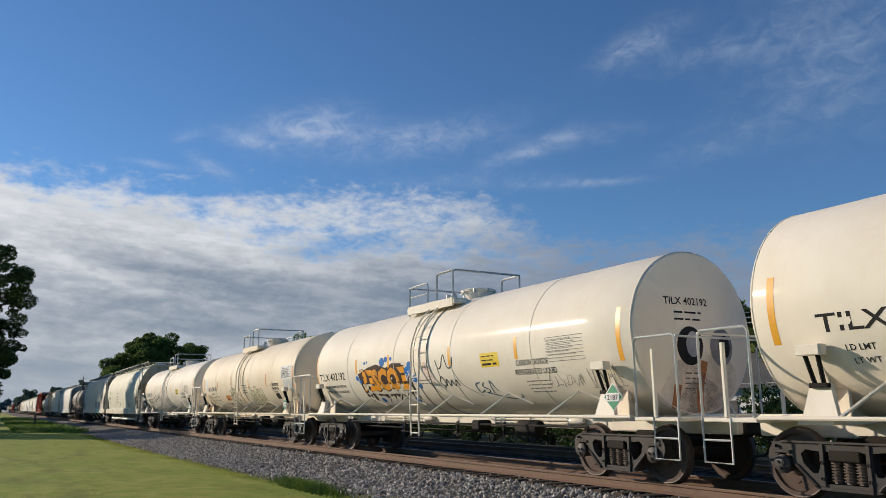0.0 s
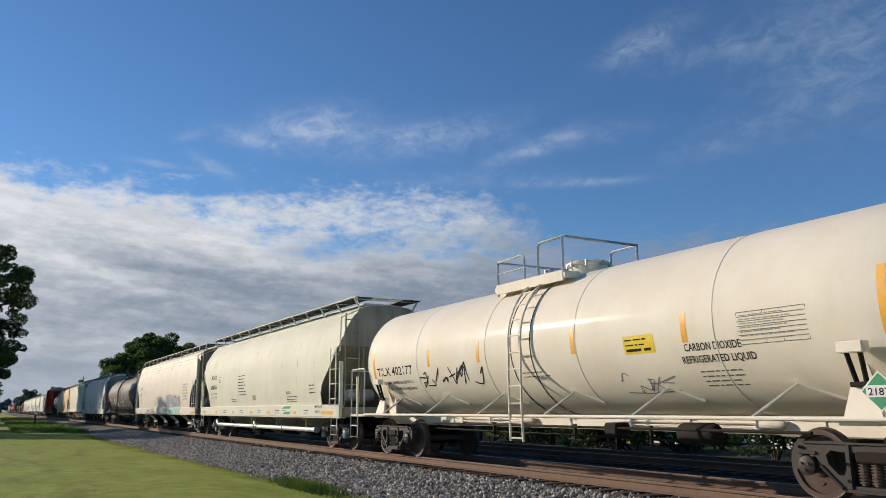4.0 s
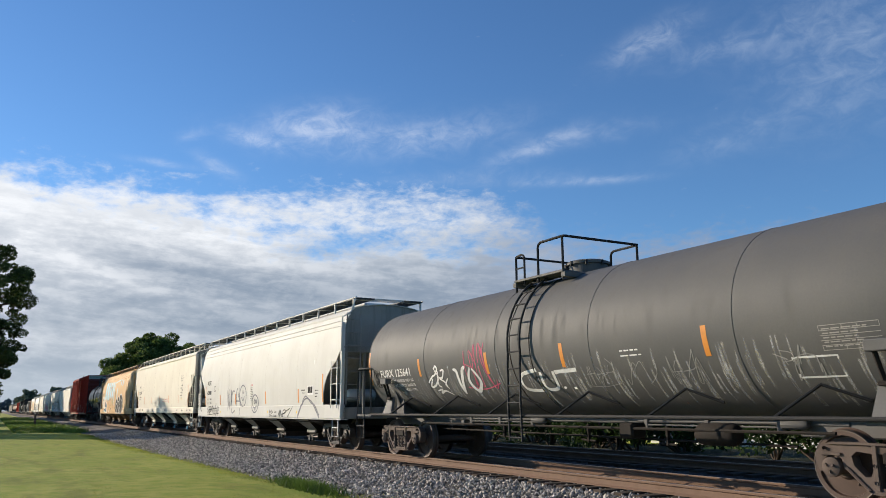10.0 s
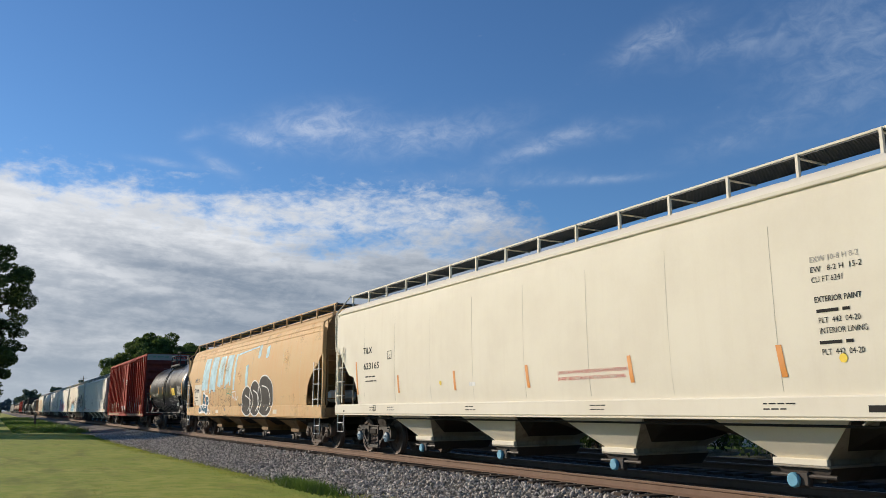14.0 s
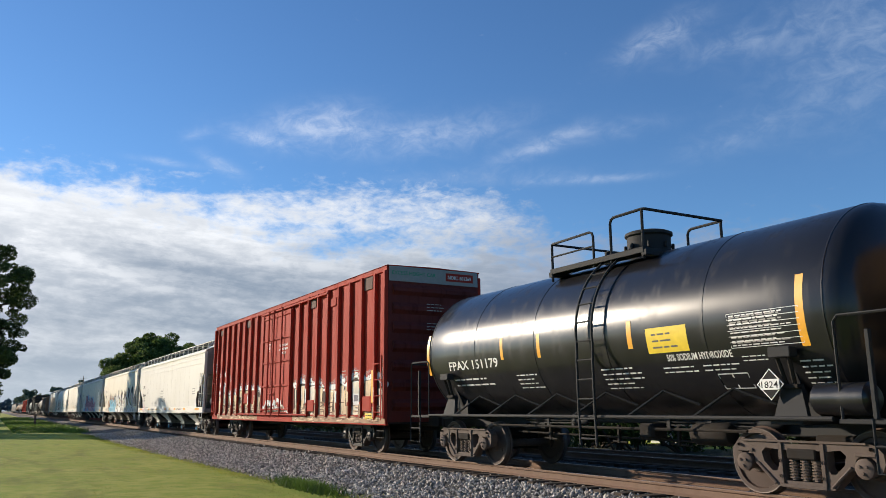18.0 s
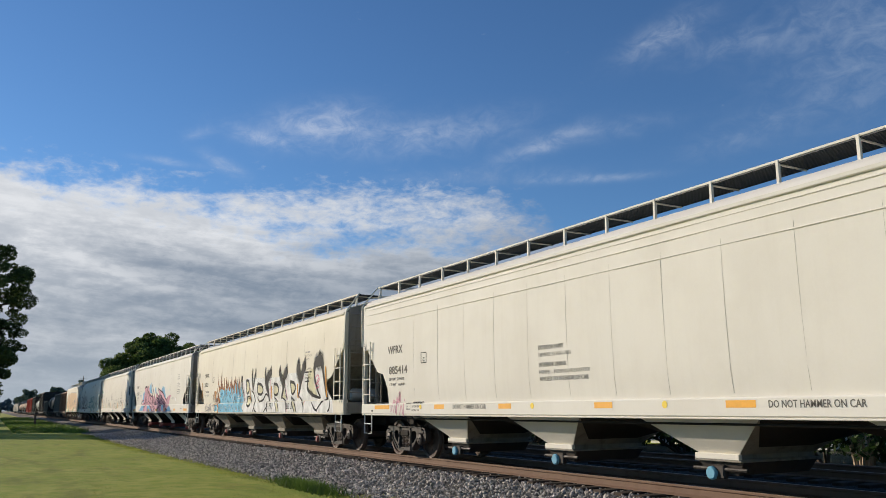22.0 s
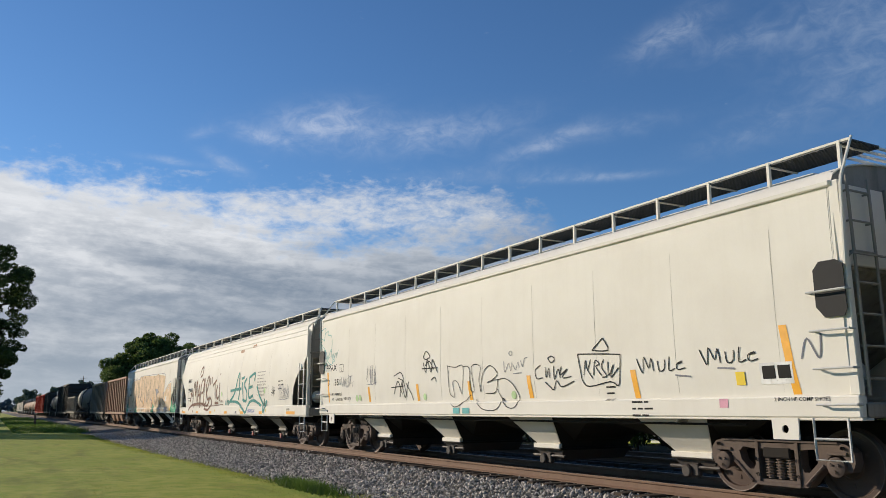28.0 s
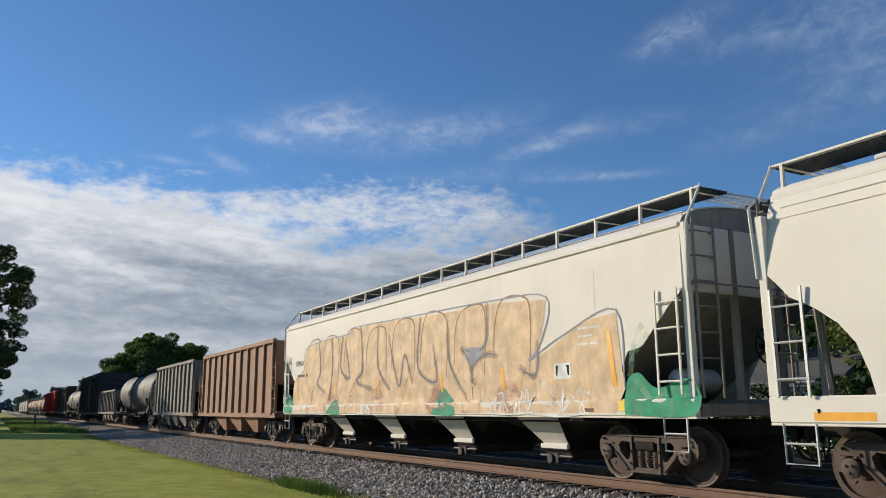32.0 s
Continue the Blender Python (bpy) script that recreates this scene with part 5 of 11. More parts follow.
def plate_box(car, x, z, w, h, surf, letter="C"):
    """The small framed clearance mark."""
    strokes(car, "lettering", [[(0, 0), (w, 0), (w, h), (0, h), (0, 0)]], 0.02, surf, "ink", 0.006, (x, z), (1, 1), False)
    lettering(car, letter, x + w * 0.32, z + h * 0.15, h * 0.4, surf)


def grid_panel(car, x0, x1, v0, v1, surf, face=None, rows=6, seed=1, ink="soft_ink"):
    """A table of small test dates."""
    if face:
        patch(car, "data_panel", x0 - 0.05, x1 + 0.05, v0 - 0.05, v1 + 0.05, surf, face)
    lines = [[(x0, v0 + (v1 - v0) * i / rows), (x1, v0 + (v1 - v0) * i / rows)] for i in range(rows + 1)] + [[(a, v0), (a, v1)] for a in (x0, x0 + 0.4 * (x1 - x0), x0 + 0.65 * (x1 - x0), x1)]
    strokes(car, "lettering", lines, 0.008, surf, ink, 0.009, (0, 0), (1, 1), False)
    bars(car, x0 + 0.04, v1 - (v1 - v0) / rows * 0.8, (x1 - x0) * 0.85, (v1 - v0) / rows / 1.9, rows, surf, "faint_ink", seed, 0.010)


def placard(car, x, z):
    for name, k, m, y in (("placard", 0.24, "chalk", -1.47), ("placard_face", 0.21, "green_ink", -1.476)):
        part(name, None, lambda: Geo().plate([(x - k, z), (x, z - k), (x + k, z), (x, z + k)], [], y - 0.004, y), m, car)
    part("placard_panel", None, lambda: Geo().box(x - 0.16, x + 0.16, -1.486, -1.481, z - 0.07, z + 0.07, 0.001), "chalk", car)
    lettering(car, "2187", x - 0.13, z - 0.045, 0.09, lambda a, b, o: Vector((a, -1.488 - o, b)), "ink", 0.26, off=0.001)


def head_surf(half, R=TANK_R, zc=TANK_Z, head=0.62, jacket=True, bulge=0.13):
    def surf(u, v, off):
        q = max(0.0, 1 - (u * u + v * v) / (R * R))
        if jacket:
            return Vector((half - 0.59 + bulge * q + 0.5 * off + 0.003, u, zc + v))
        return Vector((half - head + head * math.sqrt(q) + off, u, zc + v))
    return surf


def stencil_mark(car, mark, num, x, z, surf, high=0.20, gap=0.48, mat="ink", wide=0.85, bold=0.03, small=True):
    lettering(car, mark, x, z, high, surf, mat, wide, bold)
    lettering(car, num, x, z - gap, high, surf, mat, wide * 1.1, bold)
    if small:
        lettering(car, "LD LMT  220000", x + 0.05, z - gap - 0.24, 0.085, surf, mat, wide * 1.1, 0.0)
        lettering(car, "LT WT    66000", x + 0.05, z - gap - 0.40, 0.085, surf, mat, wide * 1.1, 0.0)


def tilx_tank(car, half, surf, mark, ink="ink"):
    lettering(car, mark, -half + 1.15, -0.42, 0.23, surf, ink, 2.05, 0.02)
    lettering(car, "LD LMT 184000 LB 83450 KG", -half + 1.4, -0.66, 0.085, surf, ink, 1.7)
    lettering(car, "LT WT 102000 LB 46250 KG", -half + 1.45, -0.84, 0.085, surf, ink, 1.7)
    for x, a, b in ((-half + 0.98, -0.50, 0.41), (-half + 4.1, -0.29, 0.12), (-1.8, -0.30, 0.13), (1.43, -0.32, 0.13), (4.1, -0.31, 0.13), (half - 0.92, -0.51, 0.40)):
        stripe(car, x, a, b, surf)
    patch(car, "warning_sticker", 2.75, 3.45, -0.42, -0.12, surf, "yellow")
    bars(car, 2.80, -0.20, 0.55, 0.05, 2, surf, "ink", 5, 0.009)
    bars(car, 2.80, -0.38, 0.6, 0.10, 1, surf, "ink", 6, 0.009)
    lettering(car, "CARBON DIOXIDE", 4.05, -0.45, 0.12, surf, ink, 1.05, 0.02)
    lettering(car, "REFRIGERATED LIQUID", 3.95, -0.64, 0.12, surf, ink, 1.35, 0.02)
    bars(car, 4.2, -0.80, 1.0, 0.05, 4, surf, "soft_ink", 7)
    grid_panel(car, 5.1, 6.2, -0.42, 0.03, surf, None, 7, 8)
    bars(car, -0.3, -0.62, 0.9, 0.05, 2, surf, "soft_ink", 9)
    hs = head_surf(half)
    # brown film low on the head, its shade put into the colour
    for p in ([(-0.9, -1.1), (-0.5, -0.5), (0.3, -0.35), (0.9, -0.6), (0.8, -1.1), (0.0, -1.4)], [(-0.6, -1.25), (0.0, -0.75), (0.7, -1.2), (0.0, -1.42)]):
        blob(car, "brake_dust", p, hs, "mist_brown", 0.003 + 0.002 * len(p) / 10)
    lettering(car, mark, -0.75, 0.45, 0.13, hs, ink, 1.0, 0.02)
    bars(car, -0.55, 0.30, 0.75, 0.07, 2, hs, ink, 11)
    bars(car, -0.35, -0.72, 0.6, 0.05, 4, hs, "soft_ink", 12)
    strokes(car, "grime_run", [[(0.1, -0.5), (0.0, -1.0), (0.05, -1.35)], [(-0.5, -0.9), (-0.55, -1.3)]], 0.16, hs, "g_rust", 0.004)


def decor_tank_a(car, half, surf):
    lettering(car, "TILX", -half + 1.55, -0.40, 0.24, surf, "ink", 0.95, 0.02)
    lettering(car, "LD LMT", -half + 1.85, -0.66, 0.085, surf)
    lettering(car, "LT WT", -half + 1.9, -0.84, 0.085, surf)
    stripe(car, -half + 0.92, -0.52, 0.40, surf)


def decor_tank_b(car, half, surf):
    tilx_tank(car, half, surf, "TILX 402192")
    placard(car, half - 1.05, 1.38)
    drip = spiky(-3.85, -0.55, 0.0, 1.0, 9, 6)
    blob(car, "graffiti", [(-3.85, -0.30)] + [(x, -0.75 - 0.50 * z) for x, z in drip[1:-1]] + [(-0.62, -0.5), (-0.95, -0.42), (-1.05, -0.12), (-1.6, -0.1), (-2.0, -0.2), (-2.6, -0.08), (-3.1, -0.14)], surf, "g_dark", 0.005, False)
    blob(car, "graffiti", [(-3.7, -0.6)] + [(x * 0.97, -0.75 - 0.38 * z) for x, z in drip[1:-1]] + [(-0.8, -0.7)], surf, "g_pale", 0.008, False)
    bubble(car, "PESCOE", -3.75, -0.78, 0.56, 2.85, surf, "g_orange", "g_dark", 0.06, 0.05, 0.010)
    for x, v, k in ((-3.95, -0.42, 0.10), (-3.8, -0.52, 0.08), (-3.35, -0.02, 0.06), (-3.2, 0.0, 0.05), (-2.2, -0.04, 0.16), (-1.95, 0.02, 0.10), (-1.65, 0.02, 0.07), (-0.75, -0.35, 0.17), (-0.6, -0.2, 0.13), (-0.45, -0.55, 0.13), (-0.3, -0.75, 0.10), (-2.9, -1.15, 0.12), (-0.9, -1.18, 0.12)):
        blob(car, "graffiti", [(x + k * math.cos(a), v + 0.75 * k * math.sin(a)) for a in [i * 0.785 for i in range(8)]], surf, "g_blue", 0.008)
    graffiti(car, scrawl(4, 3, 0.5, 0.25), 0.02, surf, "g_white", 0.022, (-0.95, -0.55))
    blob(car, "graffiti", [(0.1, -0.15), (0.3, -0.2), (0.5, -0.45), (0.55, -0.7), (0.3, -0.65), (0.1, -0.45)], surf, "mist_pink", 0.006)
    graffiti(car, [[(0.75, -0.15), (0.85, -0.35), (1.0, -0.3), (1.15, -0.05), (1.3, -0.35), (1.5, -0.3), (1.55, -0.12)], [(0.82, -0.35), (0.85, -0.6)], [(0.9, -0.8), (0.78, -0.68), (0.9, -0.55), (1.0, -0.7), (0.88, -0.85)], [(1.02, -0.8), (1.1, -0.62), (1.2, -0.8), (1.3, -0.65), (1.4, -0.8), (1.5, -0.66), (1.6, -0.8)]], 0.03, surf, "g_black")
    graffiti(car, [[(1.45, -0.3), (1.7, -0.75), (2.3, -1.1)]], 0.014, surf, "g_black")
    graffiti(car, [[(2.45, -0.75), (2.25, -0.8), (2.3, -1.0), (2.5, -0.95)], [(2.6, -0.75), (2.5, -0.85), (2.7, -0.95), (2.55, -1.05)], [(2.8, -1.05), (2.85, -0.72), (3.0, -1.0)], [(2.5, -1.0), (3.3, -1.2), (3.7, -1.18), (3.72, -1.08)]], 0.028, surf, "g_deep")
    graffiti(car, scrawl(9, 9, 1.1, 0.2), 0.009, surf, "soft_ink", 0.008, (4.9, -0.9))
    graffiti(car, scrawl(10, 8, 0.9, 0.35), 0.008, surf, "soft_ink", 0.008, (6.1, -0.95))
    hs = head_surf(half)
    for c in (-0.22, 0.55):
        blob(car, "graffiti", [(c + 0.30 * math.cos(a), -0.25 + 0.33 * math.sin(a)) for a in [i * 0.63 for i in range(10)]], hs, "g_grey" if c > 0 else "g_black", 0.006)
    blob(car, "graffiti", [(-0.16 + 0.16 * math.cos(a), -0.22 + 0.22 * math.sin(a)) for a in [i * 0.785 for i in range(8)]], hs, "g_steel", 0.010)
    blob(car, "graffiti", [(0.62 + 0.16 * math.cos(a), -0.25 + 0.2 * math.sin(a)) for a in [i * 0.785 for i in range(8)]], hs, "g_black", 0.010)


def decor_tank_c(car, half, surf):
    lettering(car, "NATX 200100", -half + 1.72, -0.42, 0.20, surf, "ink", 1.7, 0.015)
    bars(car, -half + 2.3, -0.58, 0.85, 0.10, 1, surf, "soft_ink", 3)
    lettering(car, "LD LMT  170300 LBS 77 200 KGS", -half + 1.95, -0.76, 0.085, surf, "soft_ink", 1.65, 0.0)
    lettering(car, "LT WT   92800 LBS 42 100 KGS", -half + 1.98, -0.94, 0.085, surf, "soft_ink", 1.65, 0.0)
    patch(car, "patched_paint", -half + 1.35, -half + 1.85, -0.35, 0.15, surf, "g_white")
    for x, a, b in ((-half + 1.0, -0.67, 0.22), (-3.9, -0.35, 0.03), (-1.5, -0.22, 0.2), (1.23, -0.50, -0.05), (3.64, -0.40, 0.05), (half - 0.77, -0.68, 0.22)):
        stripe(car, x, a, b, surf, "orange", 0.10)
    grid_panel(car, 5.55, 6.60, -0.15, 0.22, surf, "g_white", 6, 4)
    lettering(car, "CARBON DIOXIDE", 4.1, -0.42, 0.11, surf, "ink", 1.0, 0.02)
    lettering(car, "REFRIGERATED", 4.2, -0.57, 0.11, surf, "ink", 0.85, 0.02)
    lettering(car, "LIQUID", 4.45, -0.72, 0.11, surf, "ink", 0.42, 0.02)
    patch(car, "data_panel", 4.45, 4.9, -0.95, -0.72, surf, "ink")
    bars(car, 0.2, -0.30, 0.8, 0.06, 4, surf, "soft_ink", 5)
    # a pale bubble tag in a soft black line
    blob(car, "graffiti", [(-1.66, -0.58), (-1.47, -0.37), (-1.32, -0.44), (-1.24, -0.39), (-1.16, -0.5), (-1.2, -0.75), (-1.09, -0.46), (-0.98, -0.43), (-0.93, -0.6), (-0.95, -0.95), (-1.0, -1.3), (-1.55, -1.3), (-1.54, -0.94), (-1.69, -0.86)], surf, "g_butter", 0.005)
    graffiti(car, [[(-1.91, -0.52), (-1.79, -0.45), (-1.69, -0.52), (-1.7, -0.67), (-1.79, -0.8)], [(-1.72, -0.67), (-1.87, -0.66), (-1.98, -0.74), (-1.92, -0.87), (-1.72, -0.9)], [(-1.55, -0.96), (-1.82, -0.92), (-1.99, -1.04), (-1.97, -1.24), (-1.67, -1.38)],
                   [(-1.69, -0.86), (-1.68, -0.63), (-1.63, -0.42), (-1.46, -0.33), (-1.37, -0.44), (-1.33, -0.59), (-1.47, -0.64)], [(-1.39, -0.46), (-1.25, -0.35), (-1.17, -0.45), (-1.22, -0.7), (-1.21, -0.78)], [(-1.22, -0.7), (-1.12, -0.46), (-0.99, -0.4), (-0.89, -0.56), (-0.93, -0.9), (-0.96, -1.19)],
                   [(-1.42, -0.69), (-1.42, -0.97), (-1.44, -1.39)], [(-0.91, -0.97), (-0.75, -0.91), (-0.72, -1.2), (-0.78, -1.34), (-1.02, -1.36), (-0.97, -1.09)], [(-1.24, -0.97), (-1.29, -1.29), (-0.78, -1.38)]], 0.03, surf, "g_dark", 0.008)
    patch(car, "warning_sticker", -2.87, -2.12, -0.93, -0.67, surf, "orange")
    bars(car, -2.8, -0.74, 0.6, 0.05, 2, surf, "g_brown", 5, 0.008)
    bars(car, -2.78, -0.91, 0.6, 0.11, 1, surf, "g_brown", 6, 0.008)
    graffiti(car, [[(-0.56, -0.65), (-0.26, -0.65)], [(-0.42, -0.66), (-0.51, -0.79)], [(-0.41, -0.74), (-0.12, -0.81)], [(-0.29, -0.78), (-0.32, -0.97)], [(-0.16, -0.83), (-0.22, -1.07)]], 0.05, surf, "g_cream", 0.008)
    graffiti(car, scrawl(14, 7, 1.0, 0.16), 0.025, surf, "g_fawn", 0.008, (-3.3, -1.22))
    blocks(car, 1.1, -1.18, 0.78, 1.9, 5, surf, "g_butter", "g_brown", 12, 0.006, 0.022)
    bars(car, 5.58, 0.17, 0.98, 0.036, 6, surf, "ink", 8, 0.012)
    patch(car, "patched_paint", 5.7, 6.75, -0.62, -0.22, surf, "g_steel_wash", 0, 0.003)
    hs = head_surf(half, bulge=0.28)
    for k, wide in enumerate((0.12, 0.2, 0.3, 0.42)):
        brush(car, [([(-0.42, -0.15), (-0.45, -0.6), (-0.4, -1.2)], (wide * 0.3, wide, wide * 0.8)), ([(1.05, -0.25), (1.1, -0.55), (1.02, -0.9)], (wide * 0.4, wide, wide * 0.5)), ([(0.45, 0.05), (0.47, -0.1)], (wide * 0.4, wide * 0.3))], hs, "mist_black", 0.010 + 0.003 * k)
    lettering(car, "NATX 200100", -0.30, 0.45, 0.12, hs, "ink", 0.95, 0.02)
    bars(car, 0.0, 0.15, 0.6, 0.06, 2, hs, "soft_ink", 9)
    # brown stain low on the head
    for p in ([(-0.2, -1.3), (0.0, -0.6), (0.4, -0.15), (0.9, -0.2), (1.1, -0.8), (0.6, -1.3)], [(0.1, -1.3), (0.25, -0.5), (0.7, -0.4), (0.8, -1.1)], [(0.3, -1.2), (0.4, -0.7), (0.6, -0.7), (0.6, -1.2)]):
        blob(car, "brake_dust", p, hs, "mist_brown", 0.002 + 0.004 * p[0][0])
    placard(car, half - 1.27, 1.38)


def decor_tank_d(car, half, surf):
    tilx_tank(car, half, surf, "TILX 402177")
    placard(car, half - 1.05, 1.38)
    graffiti(car, scrawl(21, 8, 3.0, 0.32), 0.035, surf, "g_black", 0.008, (-4.7, -0.72))
    graffiti(car, scrawl(22, 4, 1.2, 0.32), 0.02, surf, "g_grey", 0.008, (2.4, -1.1))


def decor_round(car, half, surf):
    stencil_mark(car, "AOKX", "600016", -6.95, 2.56, surf, 0.20, 0.44, "ink", 0.95, 0.03)
    plate_box(car, -5.4, 2.40, 0.24, 0.24, surf, "C")
    bars(car, -2.2, 2.55, 1.25, 0.075, 7, surf, "ink", 3)
    patch(car, "data_panel", -0.13, 0.30, 1.56, 1.76, surf, "plate_grey")
    bars(car, -3.3, 1.62, 0.9, 0.05, 2, surf, "ink", 4)
    lettering(car, "CAUTION:", 4.0, 1.72, 0.10, surf, "ink", 0.45, 0.03)
    bars(car, 4.02, 1.62, 1.25, 0.05, 3, surf, "ink", 5)
    bars(car, 6.3, 1.95, 0.6, 0.07, 3, surf, "ink", 6)
    for x in (-8.2, -5.9, -3.0, -0.3, 1.9, 4.8):
        patch(car, "reflector", x, x + 0.34, 1.05, 1.14, surf, "amber")
    patch(car, "reflector", 7.45, 8.45, 1.05, 1.15, surf, "amber")
    blob(car, "logo_stripe", [(3.7, 1.04), (3.95, 1.13), (4.6, 1.13), (4.45, 1.04)], surf, "green_ink", 0.006, False)
    blob(car, "logo_stripe", [(3.65, 1.23), (3.9, 1.31), (4.65, 1.31), (4.45, 1.23)], surf, "green_ink", 0.006, False)
    bars(car, 3.62, 1.16, 0.65, 0.06, 1, surf, "g_deep", 7)
    lettering(car, "EMPTY LOAD", 6.9, 1.25, 0.08, surf)
    lettering(car, "AJ BLOCK", 6.95, 1.10, 0.07, surf)
    for x in (-4.5, -1.8, 0.7, 2.9, 5.9):
        bars(car, x, 1.16, 0.5, 0.05, 2, surf, "ink", int(x * 10) % 97)


def decor_cefx(car, half, surf):
    stencil_mark(car, "CEFX", "51375", -7.8, 2.52, surf, 0.20, 0.44, "soft_ink", 0.75, 0.02)
    plate_box(car, -5.97, 2.30, 0.24, 0.24, surf)
    plate_box(car, -7.03, 1.07, 0.26, 0.16, surf, "T")
    for x in (-9.5, -5.45, -1.9, 1.9, 5.4, 8.65):
        patch(car, "reflector", x, x + (0.9 if abs(x) > 8 else 0.45), 1.02, 1.11, surf, "amber", 0, 0.020)
    patch(car, "patched_paint", -3.75, -3.3, 1.10, 1.25, surf, "g_white")
    patch(car, "patched_paint", 5.9, 6.4, 1.12, 1.26, surf, "g_white")
    for i, (line, wide) in enumerate((("CARBOLINE 952 LINING", 1.25), ("APPLIED ATS-C 10-16", 1.15), ("CAUTION: DO NOT USE", 1.12), ("BOILING WATER OR STEAM", 1.35), ("TO CLEAN. ENTER CAR", 1.12), ("CLEAN SOFT SOLED BOOTS", 1.3))):
        lettering(car, line, 6.3, 2.50 - 0.155 * i, 0.085, surf, "soft_ink", wide, 0.0)
    blob(car, "graffiti", [(1.55, 1.0), (1.77, 1.36), (3.0, 1.40), (5.58, 1.36), (5.8, 1.2), (6.1, 1.0)], surf, "g_aquagreen", 0.005, False)
    blob(car, "graffiti", [(1.7, 1.40), (1.63, 1.73), (1.71, 1.95), (1.91, 2.02), (2.15, 1.99), (2.32, 2.08), (2.57, 1.98), (2.92, 2.06), (3.2, 2.01), (3.38, 1.95), (3.65, 2.0), (3.9, 1.93), (4.19, 2.02), (4.53, 1.95), (4.68, 1.98), (4.85, 1.89), (4.95, 1.81), (5.13, 1.92), (5.47, 1.95), (5.68, 1.87), (5.73, 1.75), (5.61, 1.57), (5.56, 1.38), (3.6, 1.36)], surf, "g_steel", 0.006, False)
    edge = [[(1.7, 1.40), (1.63, 1.73), (1.71, 1.95), (1.91, 2.02), (2.15, 1.99), (2.32, 2.08), (2.57, 1.98), (2.92, 2.06), (3.2, 2.01), (3.38, 1.95), (3.65, 2.0), (3.9, 1.93), (4.19, 2.02), (4.53, 1.95), (4.68, 1.98), (4.95, 1.81), (5.13, 1.92), (5.47, 1.95), (5.68, 1.87), (5.73, 1.75), (5.61, 1.57)], [(2.6, 1.98), (2.67, 1.44)], [(3.38, 1.95), (3.42, 1.7)], [(3.9, 1.93), (4.0, 1.6)], [(4.6, 1.95), (4.62, 1.4)], [(4.95, 1.81), (5.0, 1.5)], [(2.1, 1.6), (2.35, 1.75), (2.3, 1.5)], [(2.52, 1.44), (2.4, 1.19)], [(4.83, 1.33), (4.88, 1.01)], [(2.89, 1.36), (2.72, 1.12)], [(3.7, 1.5), (3.62, 1.75)], [(5.2, 1.7), (5.3, 1.45)]]
    graffiti(car, edge, 0.09, surf, "mist_black", 0.009)
    graffiti(car, edge[1:], 0.022, surf, "g_grey", 0.010)
    shine = [[(3.08, 1.95), (3.36, 1.8), (3.5, 1.39), (3.36, 1.22), (3.25, 1.0)], [(3.64, 1.92), (3.93, 1.83), (4.05, 1.63), (4.05, 1.44)], [(4.25, 1.88), (4.48, 1.8), (4.55, 1.61)], [(5.02, 1.66), (5.04, 1.36), (5.28, 1.13)], [(5.3, 1.64), (5.23, 1.39), (5.48, 1.18)], [(5.64, 1.77), (5.59, 1.63), (5.48, 1.49)], [(2.92, 1.71), (2.97, 1.54), (3.1, 1.39)],
             [(4.3, 1.59), (4.36, 1.37), (4.22, 1.19), (4.24, 1.0)], [(5.63, 1.35), (5.72, 1.18), (5.94, 1.05)], [(3.68, 1.38), (3.73, 1.03)], [(2.0, 1.85), (2.05, 1.72)], [(4.15, 1.7), (4.35, 1.72)], [(4.25, 1.62), (4.25, 1.8)]]
    graffiti(car, shine, 0.028, surf, "g_white", 0.013)
    for x, v, q, m in ((3.91, 2.08, 0.1, "g_lime"), (3.75, 2.04, 0.07, "g_lime"), (5.04, 2.0, 0.1, "g_lime"), (4.85, 1.97, 0.07, "g_lime"), (2.65, 2.06, 0.07, "g_lime"), (1.2, 1.2, 0.09, "g_lime"), (1.05, 1.1, 0.07, "g_lime"), (1.35, 1.08, 0.07, "g_white"), (5.88, 1.29, 0.1, "g_grey"), (6.1, 1.2, 0.08, "g_lime"), (5.79, 1.57, 0.05, "g_rose"), (5.92, 1.62, 0.06, "g_rose"), (5.88, 1.5, 0.04, "g_rose"), (1.45, 1.5, 0.05, "g_rose")):
        blob(car, "graffiti", [(x + q * math.cos(a), v + 0.8 * q * math.sin(a)) for a in [i * 1.05 for i in range(6)]], surf, m, 0.007)
    for x, z, w, h in ((-5.8, 3.3, 1.1, 0.12), (-9.0, 3.55, 1.5, 0.14), (-3.2, 3.6, 1.6, 0.16), (2.2, 3.62, 2.0, 0.12), (7.2, 3.7, 1.6, 0.14), (-1.0, 3.2, 0.7, 0.1)):
        blob(car, "rust_stain", bumpy(x - 0.3, x + w * 1.5, z - 0.12, z + h + 0.12, 6, 0.06, int(z * 100)), surf, "rust_haze", 0.004)


